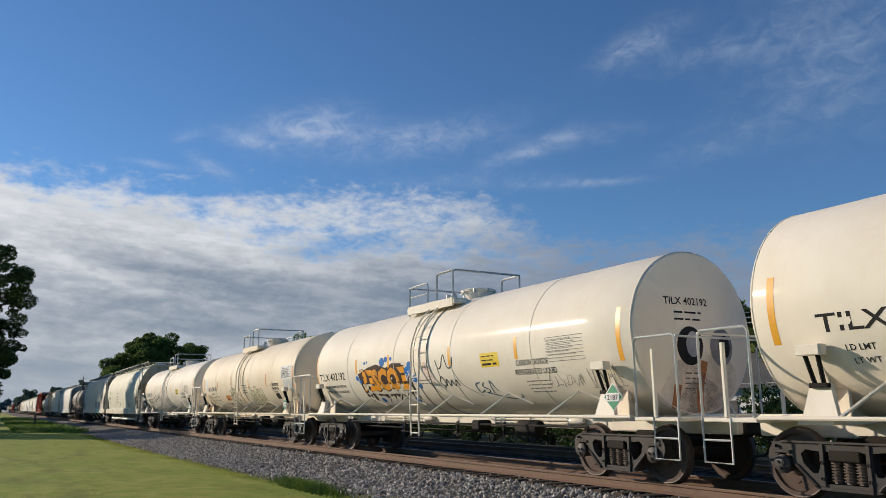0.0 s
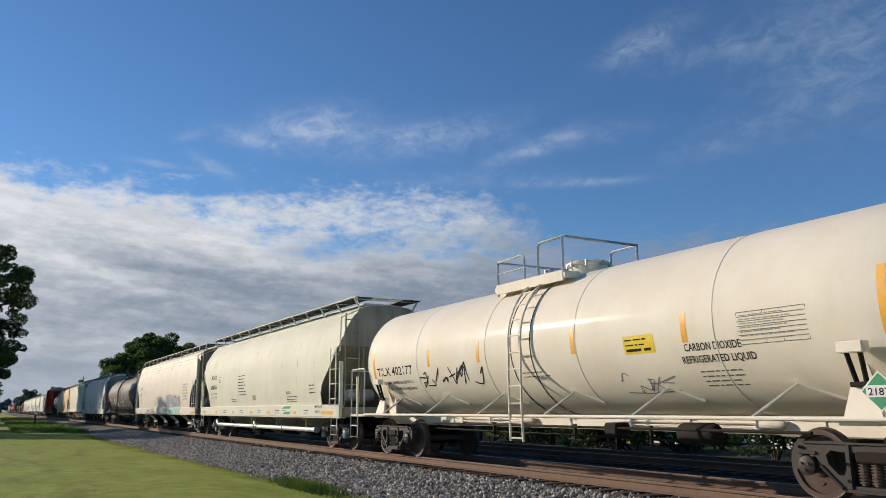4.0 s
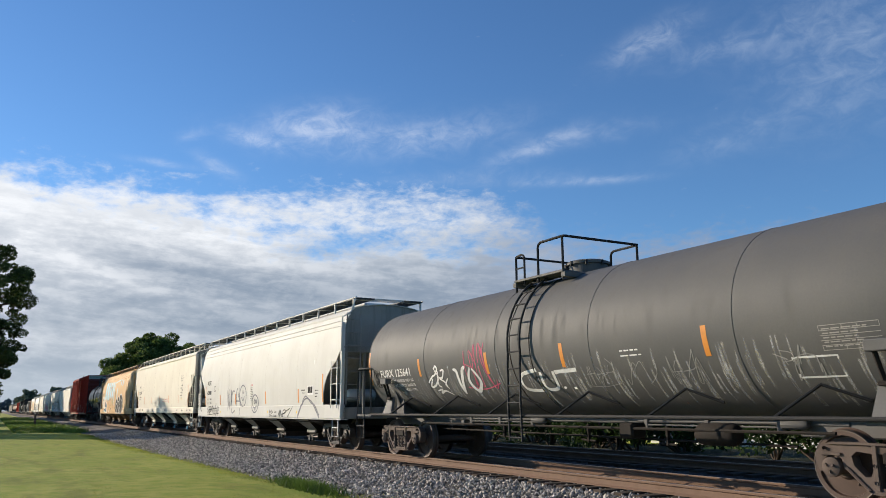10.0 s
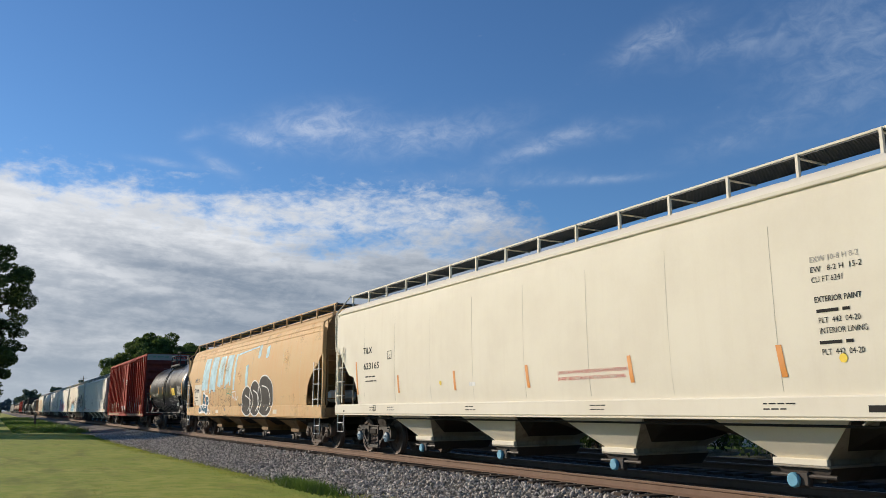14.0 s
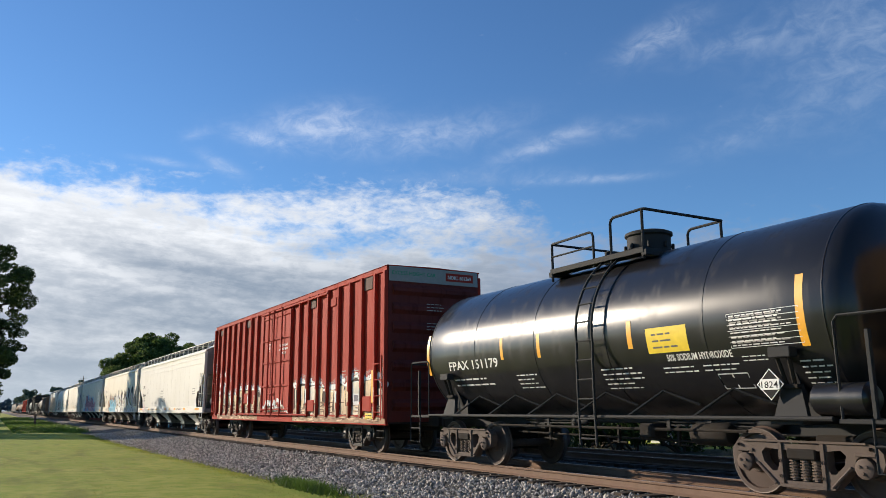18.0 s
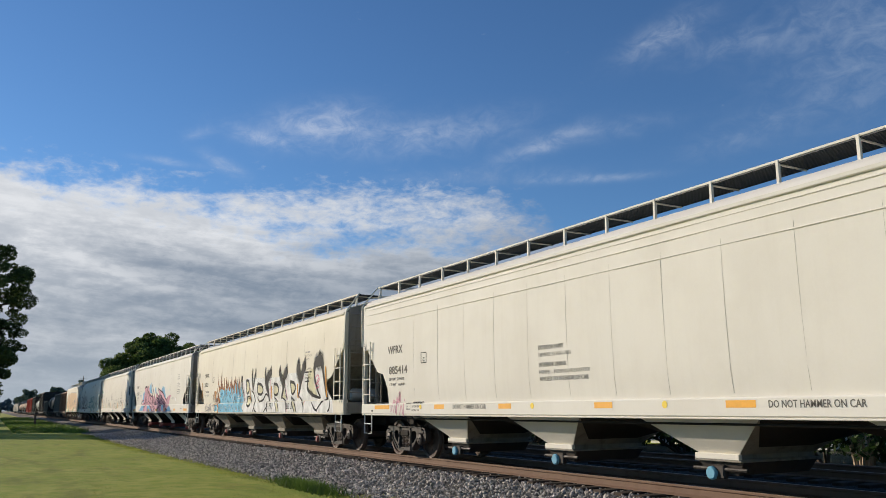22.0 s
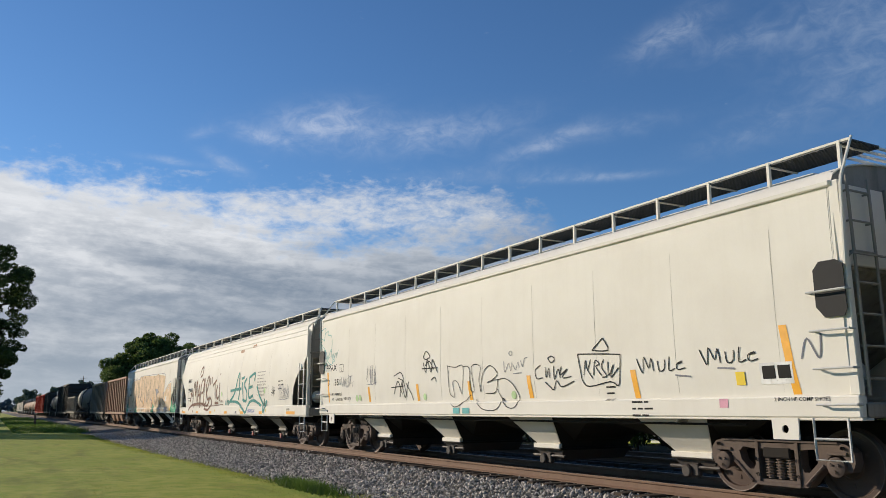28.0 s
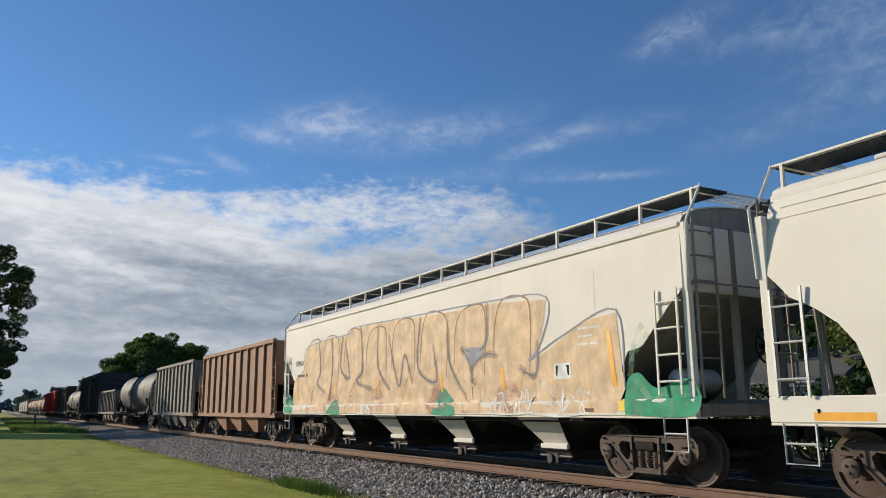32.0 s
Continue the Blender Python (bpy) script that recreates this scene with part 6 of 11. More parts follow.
def decor_furx(car, half, surf):
    lettering(car, "FURX 125641", -half + 0.95, -0.45, 0.20, surf, "chalk", 1.7, 0.02)
    lettering(car, "LD LMT 188800 LB  85850 KG", -6.68, -0.60, 0.075, surf, "chalk", 1.3, 0.0)
    lettering(car, "LT  WT  74200 LB  33650 KG", -6.66, -0.73, 0.075, surf, "chalk", 1.3, 0.0)
    lettering(car, "NEW 01-1995", -6.0, -0.86, 0.075, surf, "chalk", 0.6, 0.0)
    for x, a, b in ((-7.82, -0.65, 0.26), (-4.92, -0.5, -0.06), (-1.88, -0.56, -0.1), (0.7, -0.54, -0.09), (4.1, -0.54, -0.08)):
        stripe(car, x, a, b, surf, "orange", 0.10)
    stripe(car, half - 0.80, -0.86, 0.16, surf, "amber", 0.11)
    bars(car, 2.25, -0.35, 0.6, 0.05, 2, surf, "chalk", 4)
    grid_panel(car, 5.95, 6.75, -0.58, -0.26, surf, None, 5, 5, "faint_ink")
    graffiti(car, [[(5.45, -0.95), (6.1, -0.95), (6.1, -0.65), (5.45, -0.65), (5.45, -0.95)]], 0.03, surf, "chalk", 0.007, smooth=False)
    chalky = [[(-4.63, -0.67), (-4.35, -0.52), (-4.22, -0.5)], [(-4.2, -0.34), (-4.11, -0.28), (-4.05, -0.35), (-4.14, -0.42), (-4.2, -0.34)], [(-4.38, -0.59), (-4.57, -0.78), (-4.34, -0.75), (-4.09, -0.57), (-4.12, -0.45), (-4.3, -0.52)], [(-4.04, -0.42), (-4.19, -0.73), (-4.09, -0.8)], [(-3.9, -0.4), (-3.76, -0.39), (-3.89, -0.56), (-4.03, -0.58), (-3.84, -0.69), (-3.81, -0.82)],
              [(-3.67, -0.6), (-3.86, -0.75), (-3.78, -0.85)], [(-4.35, -0.9), (-4.13, -0.87), (-4.25, -0.97), (-4.01, -0.91), (-3.76, -1.03)]]
    brush(car, [(p, [0.035] + [0.05] * (len(p) - 2) + [0.025]) for p in chalky], surf, "g_white", 0.010)
    brush(car, [([(-3.3, -0.4), (-3.18, -0.46), (-3.19, -0.79), (-3.16, -0.99)], (0.05, 0.10, 0.09, 0.07)), ([(-3.15, -0.95), (-2.93, -0.46), (-2.81, -0.36)], (0.08, 0.11, 0.06)), ([(-2.6, -0.4), (-2.75, -0.7), (-2.55, -0.95), (-2.3, -0.7), (-2.5, -0.42)], (0.06, 0.10, 0.10, 0.09, 0.05))], surf, "g_white", 0.012)
    graffiti(car, scrawl(33, 6, 0.45, 0.16), 0.022, surf, "g_black", 0.008, (-7.6, -0.45))
    graffiti(car, scrawl(34, 6, 0.5, 0.16), 0.022, surf, "g_black", 0.008, (-7.58, -0.68))
    r = random.Random(17)
    wash = []
    for i in range(150):
        x, v = r.uniform(-7.3, 7.0), r.uniform(-0.85, -0.3)
        wash.append(([(x, v), (x + r.uniform(-0.02, 0.02), v - r.uniform(0.3, 0.8))], (r.uniform(0.01, 0.05), r.uniform(0.02, 0.08))))
    brush(car, wash, surf, "mist_white", 0.003)
    graffiti(car, scrawl(36, 3, 1.3, 0.8), 0.025, surf, "g_rose", 0.007, (-2.9, -0.75))
    graffiti(car, [[(-0.2, -0.55), (-0.75, -0.65), (-0.75, -0.95), (-0.25, -1.0)], [(-0.1, -0.6), (-0.1, -0.95), (0.25, -0.95), (0.3, -0.6)], [(0.4, -0.62), (0.45, -0.98)], [(0.35, -0.62), (1.0, -0.6)], [(0.72, -0.6), (0.74, -1.0)]], 0.075, surf, "g_white", 0.008)
    for i, x in enumerate((1.2, 2.2, 3.2, 5.0)):
        graffiti(car, scrawl(40 + i, 3, 0.8, 0.35), 0.014, surf, "plate_grey", 0.007, (x, -0.9))
    hs = head_surf(half, 1.44, 2.47, bulge=0.30)
    tag = [[(-1.25, 0.28), (-1.05, 0.42), (-1.15, 0.2), (-1.3, 0.12)], [(-1.0, 0.12), (-0.95, 0.42), (-0.78, 0.36), (-0.95, 0.22)], [(-0.72, 0.1), (-0.7, 0.4)], [(-0.55, 0.12), (-0.62, 0.35), (-0.42, 0.4), (-0.38, 0.12), (-0.55, 0.12)], [(-0.3, 0.3), (-0.12, 0.38), (-0.2, 0.14), (-0.02, 0.2)],
           [(-0.85, 0.5), (-0.78, 0.62), (-0.66, 0.55), (-0.78, 0.46), (-0.85, 0.5)], [(-1.1, -0.05), (-0.9, 0.05), (-0.8, -0.08), (-0.6, 0.06), (-0.5, -0.06), (-0.2, -0.2)], [(-1.35, 0.35), (-1.2, 0.05), (-0.6, 0.02), (0.0, 0.3)]]
    graffiti(car, tag, 0.035, hs, "g_steel", 0.014)
    lettering(car, "FURX 125641", 0.15, 0.38, 0.13, hs, "chalk", 0.95, 0.02, 0.014)
    bars(car, 0.3, 0.22, 0.6, 0.08, 2, hs, "chalk", 8, 0.014)
    bars(car, 0.3, -0.62, 0.4, 0.06, 4, hs, "soft_ink", 9, 0.014)


def decor_acfx(car, half, surf):
    stencil_mark(car, "ACFX", "65980", -7.4, 2.33, surf, 0.20, 0.44, "ink", 0.70, 0.03)
    plate_box(car, -6.08, 2.02, 0.25, 0.24, surf)
    for x, a, b in ((-7.75, 1.42, 2.28), (-4.95, 1.42, 1.85), (-2.4, 1.42, 1.85), (1.85, 1.42, 1.87), (5.53, 1.42, 1.87), (7.78, 1.42, 2.28)):
        stripe(car, x, a, b, surf, "orange", 0.11)
    patch(car, "data_panel", 6.40, 6.92, 1.66, 1.95, surf, "g_white")
    patch(car, "data_panel", 6.44, 6.67, 1.72, 1.92, surf, "ink", 0, 0.008)
    patch(car, "data_panel", 6.69, 6.88, 1.72, 1.92, surf, "ink", 0, 0.008)
    bars(car, 5.82, 1.80, 0.52, 0.09, 1, surf, "soft_ink", 8)
    lettering(car, "GESP 11-18", 5.93, 1.70, 0.06, surf, "ink", 0.27, 0.02)
    bars(car, 7.1, 1.78, 0.4, 0.055, 3, surf, "ink", 3)
    lettering(car, "CAUTION", -0.12, 2.12, 0.07, surf, "red_ink", 0.30, 0.03)
    bars(car, -0.15, 2.04, 0.42, 0.04, 8, surf, "ink", 4)
    graffiti(car, scrawl(61, 14, 2.2, 0.34), 0.016, surf, "g_black", 0.011, (-7.3, 1.0))
    graffiti(car, [[(-7.33, 1.08), (-7.1, 1.37), (-6.95, 1.1), (-6.75, 1.36), (-6.63, 1.1), (-6.4, 1.4), (-6.3, 1.1), (-6.08, 1.35), (-5.95, 1.08), (-5.7, 1.5)], [(-7.21, 1.2), (-6.2, 1.24), (-5.06, 1.31)], [(-7.2, 0.97), (-6.0, 1.02), (-5.06, 1.04)], [(-5.6, 1.02), (-5.5, 1.3), (-5.3, 1.05), (-5.1, 1.28)]], 0.022, surf, "g_black", 0.008)
    graffiti(car, [[(-3.67, 2.02), (-3.6, 1.6), (-3.51, 1.17)], [(-3.62, 1.95), (-3.26, 1.26)], [(-3.26, 1.22), (-3.33, 2.09)], [(-3.05, 2.03), (-3.01, 1.34)], [(-2.52, 1.97), (-2.85, 1.95), (-3.01, 1.58), (-2.86, 1.09), (-2.39, 1.17)], [(-2.31, 1.37), (-2.17, 2.07), (-1.9, 1.75), (-1.66, 1.47), (-1.68, 0.95)], [(-2.31, 1.56), (-1.72, 1.55)]], 0.05, surf, "g_grey", 0.008)
    ring = [(0.48 * math.cos(a), 0.42 * math.sin(a)) for a in [i * 0.42 for i in range(16)]]
    graffiti(car, [ring, [(-0.12, 0.08), (-0.13, 0.2)], [(0.1, 0.08), (0.11, 0.2)], [(-0.22, -0.05), (0, -0.2), (0.22, -0.02)]], 0.045, surf, "g_grey", 0.008, (-1.25, 1.76))
    graffiti(car, [ring, [(-0.2, 0.08), (-0.1, 0.2), (-0.02, 0.08), (-0.1, 0.0), (-0.2, 0.08)], [(0.05, 0.1), (0.14, 0.2), (0.22, 0.1), (0.13, 0.02), (0.05, 0.1)], [(-0.25, -0.12), (0.0, -0.2), (0.25, -0.1)], [(0.0, -0.2), (0.05, -0.32), (0.14, -0.18)]], 0.05, surf, "g_grey", 0.008, (0.50, 1.43), (0.9, 0.8))
    lettering(car, "JinJu on", 2.36, 1.08, 0.13, surf, "g_black", 0.85, 0.0)
    lettering(car, "Dnt beat", 2.42, 0.95, 0.10, surf, "g_black", 0.85, 0.01)
    graffiti(car, [[(3.44, 0.95), (3.57, 1.17), (3.62, 0.95), (3.71, 1.17), (3.79, 0.95)], [(3.8, 1.03), (3.91, 1.06), (3.85, 0.97), (3.93, 0.96)], [(3.97, 0.95), (3.99, 1.17), (4.31, 1.17), (4.21, 1.09), (4.0, 1.06), (4.69, 1.24)], [(4.47, 0.95), (4.99, 1.31)]], 0.03, surf, "g_black", 0.008)
    for dz in (0.0, 0.07):
        graffiti(car, [[(5.5, 0.93 + dz), (5.75, 1.2 + dz), (6.0, 1.45 + dz), (6.3, 1.55 + dz), (6.7, 1.48 - dz), (7.1, 1.25 + dz), (7.5, 0.95 + dz)]], 0.045, surf, "g_grey", 0.008)
    for x in (-4.8, -2.5, 2.2, 5.4):
        blob(car, "round_sticker", [(x + 0.055 * math.cos(a), 1.12 + 0.05 * math.sin(a)) for a in [i * 0.785 for i in range(8)]], surf, "yellow", 0.006)
    for x in (6.05, 6.95):
        blob(car, "touch_up_paint", [(x, 2.6), (x + 0.03, 2.62), (x + 0.04, 2.78), (x + 0.02, 2.82), (x - 0.01, 2.7)], surf, "g_white", 0.006)


def decor_tilx_hopper(car, half, surf):
    lettering(car, "TILX", -7.68, 2.70, 0.17, surf, "ink", 0.60, 0.02)
    lettering(car, "623165", -7.62, 2.27, 0.18, surf, "ink", 1.0, 0.02)
    bars(car, -7.5, 2.05, 0.85, 0.07, 2, surf, "ink", 3)
    plate_box(car, -6.1, 2.48, 0.22, 0.2, surf)
    for x, a, b in ((-8.02, 1.60, 2.5), (-5.45, 1.60, 2.04), (-2.65, 1.60, 2.03), (0.12, 1.59, 2.02), (2.95, 1.60, 2.03), (5.76, 1.58, 2.0), (8.30, 1.58, 2.48)):
        stripe(car, x, a, b, surf, "orange", 0.09, -0.12)
    lettering(car, "EW   8-2 H  15-2", 6.28, 2.86, 0.075, surf, "ink", 0.68, 0.0)
    lettering(car, "CU FT 6241", 6.28, 2.73, 0.075, surf, "ink", 0.42, 0.0)
    lettering(car, "EXW 10-8 H 8-2", 6.28, 2.99, 0.075, surf, "faint_ink", 0.65, 0.0)
    lettering(car, "EXTERIOR PAINT", 6.3, 2.48, 0.075, surf, "ink", 0.62, 0.02)
    for dz in (0.13, 0.52):
        bars(car, 6.31, 2.48 - dz, 0.5, 0.09, 1, surf, "ink", 5)
        lettering(car, "PLT  442  04-20", 6.33, 2.48 - dz - 0.13, 0.075, surf, "ink", 0.55, 0.0)
    lettering(car, "INTERIOR LINING", 6.33, 2.09, 0.075, surf, "ink", 0.62, 0.0)
    lettering(car, "LINED CAR-WEAR RUBBER SHOES WHEN ENTERING", 1.05, 1.80, 0.06, surf, "red_ink", 1.8, 0.01)
    lettering(car, "SHARP OBJECTS MUST NOT CONTACT LINING", 1.05, 1.69, 0.06, surf, "red_ink", 1.75, 0.01)
    patch(car, "data_panel", -2.05, -1.8, 1.68, 1.76, surf, "g_white")
    for x in (-3.3, 6.6):
        blob(car, "round_sticker", [(x + 0.055 * math.cos(a), 1.78 + 0.055 * math.sin(a)) for a in [i * 0.785 for i in range(8)]], surf, "yellow", 0.008)
    for x in (-7.2, -6.1, -2.2, 1.9, 5.4, 8.0, 8.7):
        bars(car, x, 1.24, 0.5, 0.04, 2, surf, "ink", int(x * 10) % 89)
    plate_box(car, -6.95, 1.16, 0.14, 0.14, surf, "T")
    patch(car, "data_panel", 6.85, 7.1, 1.14, 1.22, surf, "ink")


def decor_tan(car, half, surf):
    lettering(car, "MBLX", -8.05, 2.55, 0.20, surf, "soft_ink", 0.95, 0.02)
    patch(car, "patched_paint", -8.1, -6.6, 1.42, 2.42, surf, "g_pale")
    lettering(car, "53964", -8.02, 2.05, 0.20, surf, "ink", 0.85, 0.03, 0.010)
    bars(car, -7.95, 1.78, 0.8, 0.08, 2, surf, "ink", 3, 0.010)
    plate_box(car, -6.58, 2.30, 0.2, 0.22, surf)
    stripe(car, -8.25, 1.42, 2.25, surf, "orange", 0.1)
    sky_panels = ([(-6.39, 3.63), (-5.22, 3.61), (-5.36, 2.19), (-5.5, 2.12), (-6.58, 2.13)],
                  [(-4.9, 3.63), (-3.74, 3.6), (-3.86, 2.03), (-4.11, 1.99), (-4.31, 2.06), (-4.36, 2.14), (-4.7, 2.12), (-4.72, 1.97), (-5.02, 1.95)],
                  [(-3.38, 3.57), (-2.44, 3.57), (-2.56, 2.27), (-2.78, 2.28), (-2.79, 2.4), (-2.9, 2.4), (-2.92, 2.19), (-3.24, 2.21), (-3.5, 2.27)],
                  [(-2.11, 3.56), (-1.09, 3.55), (-1.18, 2.23), (-1.4, 2.23), (-1.41, 2.38), (-1.52, 2.38), (-1.61, 2.33), (-1.99, 2.28), (-2.01, 2.11), (-2.22, 2.09)],
                  [(-0.74, 3.53), (-0.48, 3.54), (-0.5, 3.33), (-0.44, 2.87), (-0.5, 2.45), (-0.56, 2.02), (-0.78, 2.04), (-0.77, 2.87)],
                  [(-0.42, 3.54), (2.5, 3.68), (2.5, 3.62), (-0.4, 3.46)])
    for p in sky_panels:
        blob(car, "graffiti", p, surf, "g_sky", 0.005, False)
    for x0, x1, a, b in ((1.05, 1.45, 2.1, 3.0), (2.55, 2.95, 3.15, 3.72), (3.6, 4.0, 3.1, 3.6)):
        blob(car, "graffiti", [(x0 + 0.05, a + 0.05), (x0, b - 0.05), (x1 - 0.05, b), (x1, a + 0.1), ((x0 + x1) / 2, a)], surf, "g_sky", 0.005, False)
    # teal bubble tag edged in white
    blob(car, "graffiti", [(-7.0, 1.42), (-7.02, 1.06), (-6.48, 1.03), (-5.9, 1.06), (-5.37, 0.97), (-5.14, 1.13), (-5.2, 1.38), (-4.98, 1.49), (-5.0, 1.72), (-5.31, 1.88), (-5.69, 1.92), (-6.05, 2.03), (-6.25, 2.0), (-6.27, 1.5)], surf, "g_white", 0.006)
    for p in ([(-6.91, 1.35), (-6.97, 1.12), (-6.72, 1.12), (-6.68, 1.35)], [(-6.6, 1.38), (-6.62, 1.14), (-6.42, 1.14), (-6.4, 1.38)], [(-6.24, 1.42), (-6.36, 1.19), (-6.1, 1.17), (-5.78, 1.1), (-5.75, 1.36)], [(-5.68, 1.40), (-5.71, 1.13), (-5.41, 1.03), (-5.26, 1.13), (-5.29, 1.36)],
              [(-6.2, 1.94), (-6.22, 1.53), (-6.0, 1.48), (-5.77, 1.47), (-5.67, 1.7), (-5.75, 1.85), (-6.05, 1.96)], [(-5.57, 1.79), (-5.62, 1.48), (-5.24, 1.44), (-5.07, 1.58), (-5.13, 1.74), (-5.36, 1.81)]):
        blob(car, "graffiti", p, surf, "g_deep", 0.009)
    graffiti(car, [[(-6.0, 1.6), (-5.9, 1.75), (-5.85, 1.6)], [(-5.4, 1.55), (-5.3, 1.66), (-5.2, 1.58)], [(-6.05, 1.25), (-5.95, 1.32)]], 0.03, surf, "g_white", 0.013)
    graffiti(car, scrawl(71, 5, 0.75, 0.14), 0.022, surf, "g_white", 0.008, (-6.1, 2.06))
    graffiti(car, scrawl(75, 5, 0.6, 0.22), 0.022, surf, "g_white", 0.008, (-5.2, 1.05))
    bars(car, -5.15, 1.08, 0.7, 0.17, 1, surf, "soft_ink", 9)
    # large empty bubble letters in one black line
    line = [[(-5.2, 1.99), (-4.74, 2.02), (-4.81, 1.67), (-4.96, 1.55), (-4.77, 1.58), (-4.61, 1.42)], [(-4.74, 2.02), (-4.39, 2.09), (-4.11, 1.99), (-4.05, 1.64), (-4.28, 1.42), (-4.56, 1.48), (-4.72, 1.78), (-4.74, 2.02)],
            [(-4.11, 1.99), (-3.82, 2.08), (-3.64, 1.96), (-3.63, 1.63), (-3.81, 1.3)], [(-4.28, 1.42), (-4.25, 1.19), (-3.99, 0.99), (-3.64, 1.02), (-3.48, 1.19), (-3.54, 1.4), (-3.63, 1.63), (-3.68, 1.96), (-3.47, 2.13), (-3.22, 2.1), (-3.17, 1.82), (-3.18, 1.4), (-3.35, 1.48), (-3.27, 1.53)],
            [(-3.19, 1.99), (-3.04, 2.13), (-2.95, 2.02), (-2.92, 1.6), (-2.84, 1.39)], [(-2.96, 1.81), (-2.87, 2.05), (-2.6, 2.13), (-2.38, 2.06), (-2.33, 1.93), (-2.63, 1.8), (-2.83, 1.75), (-2.78, 1.65), (-2.42, 1.64), (-2.34, 1.53), (-2.53, 1.49), (-2.78, 1.6)],
            [(-2.43, 1.89), (-2.31, 2.11), (-2.06, 2.18), (-1.84, 2.07), (-1.79, 1.85), (-1.97, 1.64), (-2.21, 1.6), (-1.92, 1.57), (-1.8, 1.61)], [(-3.18, 1.4), (-3.23, 1.19), (-3.04, 0.98), (-2.78, 0.98), (-2.57, 1.13), (-2.49, 1.33), (-2.12, 1.38), (-2.26, 1.13), (-2.19, 0.99), (-1.87, 0.96), (-1.49, 1.0), (-1.29, 1.14), (-1.24, 1.32), (-0.99, 1.36), (-1.27, 1.54), (-1.79, 1.73)]]
    graffiti(car, line, 0.016, surf, "g_black", 0.008)
    graffiti(car, [[(-1.68, 2.18), (-1.75, 1.85), (-1.6, 1.93)], [(-1.7, 2.1), (-1.55, 2.12), (-1.54, 1.98), (-1.38, 1.97), (-1.42, 2.11), (-1.32, 2.06), (-1.22, 1.96)], [(-1.05, 2.15), (-1.18, 1.91), (-0.99, 1.8)], [(-0.91, 2.02), (-0.91, 1.84), (-0.77, 1.79), (-0.83, 1.71)], [(-1.69, 1.9), (-1.34, 1.89), (-0.94, 1.78)]], 0.03, surf, "g_green", 0.009)
    graffiti(car, [[(-1.45, 1.78), (-1.36, 1.64), (-1.3, 1.75), (-1.21, 1.63), (-1.15, 1.74)], [(-1.24, 1.77), (-1.1, 1.74)], [(-1.13, 1.63), (-1.05, 1.74), (-1.01, 1.62)], [(-1.01, 1.6), (-1.16, 1.59), (-1.05, 1.51), (-1.15, 1.47)], [(-1.15, 1.49), (-0.99, 1.36)], [(-0.95, 1.49), (-1.14, 1.36)]], 0.018, surf, "g_black", 0.009)
    graffiti(car, [[(-0.88, 1.93), (-0.34, 1.96)], [(-0.83, 1.88), (-0.79, 1.62)], [(-0.64, 1.94), (-0.71, 1.74), (-0.4, 1.68)], [(-0.56, 1.78), (-0.45, 1.58), (-0.5, 1.77)], [(-0.3, 1.95), (-0.2, 1.6), (0.1, 1.75)]], 0.045, surf, "g_white", 0.009)
    graffiti(car, scrawl(74, 4, 0.8, 0.12), 0.03, surf, "g_black", 0.009, (0.1, 1.35))
    for x, a, b in ((-5.62, 1.45, 1.82), (-3.08, 1.42, 1.82), (-0.32, 1.4, 1.82)):
        stripe(car, x, a, b, surf, "orange", 0.08, -0.1, off=0.016)
    patch(car, "data_panel", -2.08, -1.88, 1.16, 1.26, surf, "g_grey")
    for x0, w, h in ((0.8, 1.4, 2.12), (1.9, 1.4, 2.3), (3.05, 1.7, 2.45)):
        ring = [(x0, 1.15), (x0 - 0.1, 1.7), (x0 + 0.2, h - 0.1), (x0 + w * 0.55, h), (x0 + w, h - 0.35), (x0 + w * 1.05, 1.5), (x0 + w * 0.8, 1.05), (x0 + w * 0.4, 0.97)]
        blob(car, "graffiti", ring, surf, "g_black", 0.008)
        graffiti(car, [ring + ring[:1], [(x0 + 0.4, h - 0.35), (x0 + w * 0.7, h - 0.5), (x0 + w * 0.85, 1.5), (x0 + w * 0.6, 1.15)]], 0.05, surf, "g_white", 0.013)
    for x, z, k in ((-2.8, 3.1, 0.42), (-1.95, 2.95, 0.55), (-2.27, 2.95, 0.22), (0.25, 2.6, 0.4), (6.2, 2.9, 0.5), (-4.0, 3.3, 0.2), (-7.9, 1.5, 0.25)):
        r = random.Random(int(x * 100 + z * 10))
        for ring, lift in ((1.05, 0.0), (0.75, 0.002), (0.45, 0.004)):
            rim = [(x + ring * k * r.uniform(0.55, 1.05) * math.cos(a), z + ring * k * r.uniform(0.6, 1.5) * math.sin(a)) for a in [i * 0.393 for i in range(16)]]
            blob(car, "rust_stain", rim, surf, "rust_haze", 0.010 + lift)
    for i in range(9):
        x = -9.0 + 2.05 * i
        blob(car, "rust_stain", bumpy(x, x + 2.3, 3.62 - 0.1 * (i % 3), 4.0, 6, 0.05, 40 + i), surf, "rust_haze", 0.0035 + 0.0004 * (i % 2))
        blob(car, "rust_stain", bumpy(x, x + 2.0, 1.0, 1.32, 6, 0.04, 60 + i), surf, "rust_haze", 0.0035)
        blob(car, "rust_stain", bumpy(x + 0.4, x + 1.8, 1.40, 1.62 + 0.1 * (i % 2), 6, 0.08, 80 + i), surf, "rust_haze", 0.0035)
    for x in (-3.6, 4.9):
        patch(car, "patched_paint", x, x + 0.45, 1.06, 1.2, surf, "g_pale", 0, 0.011)


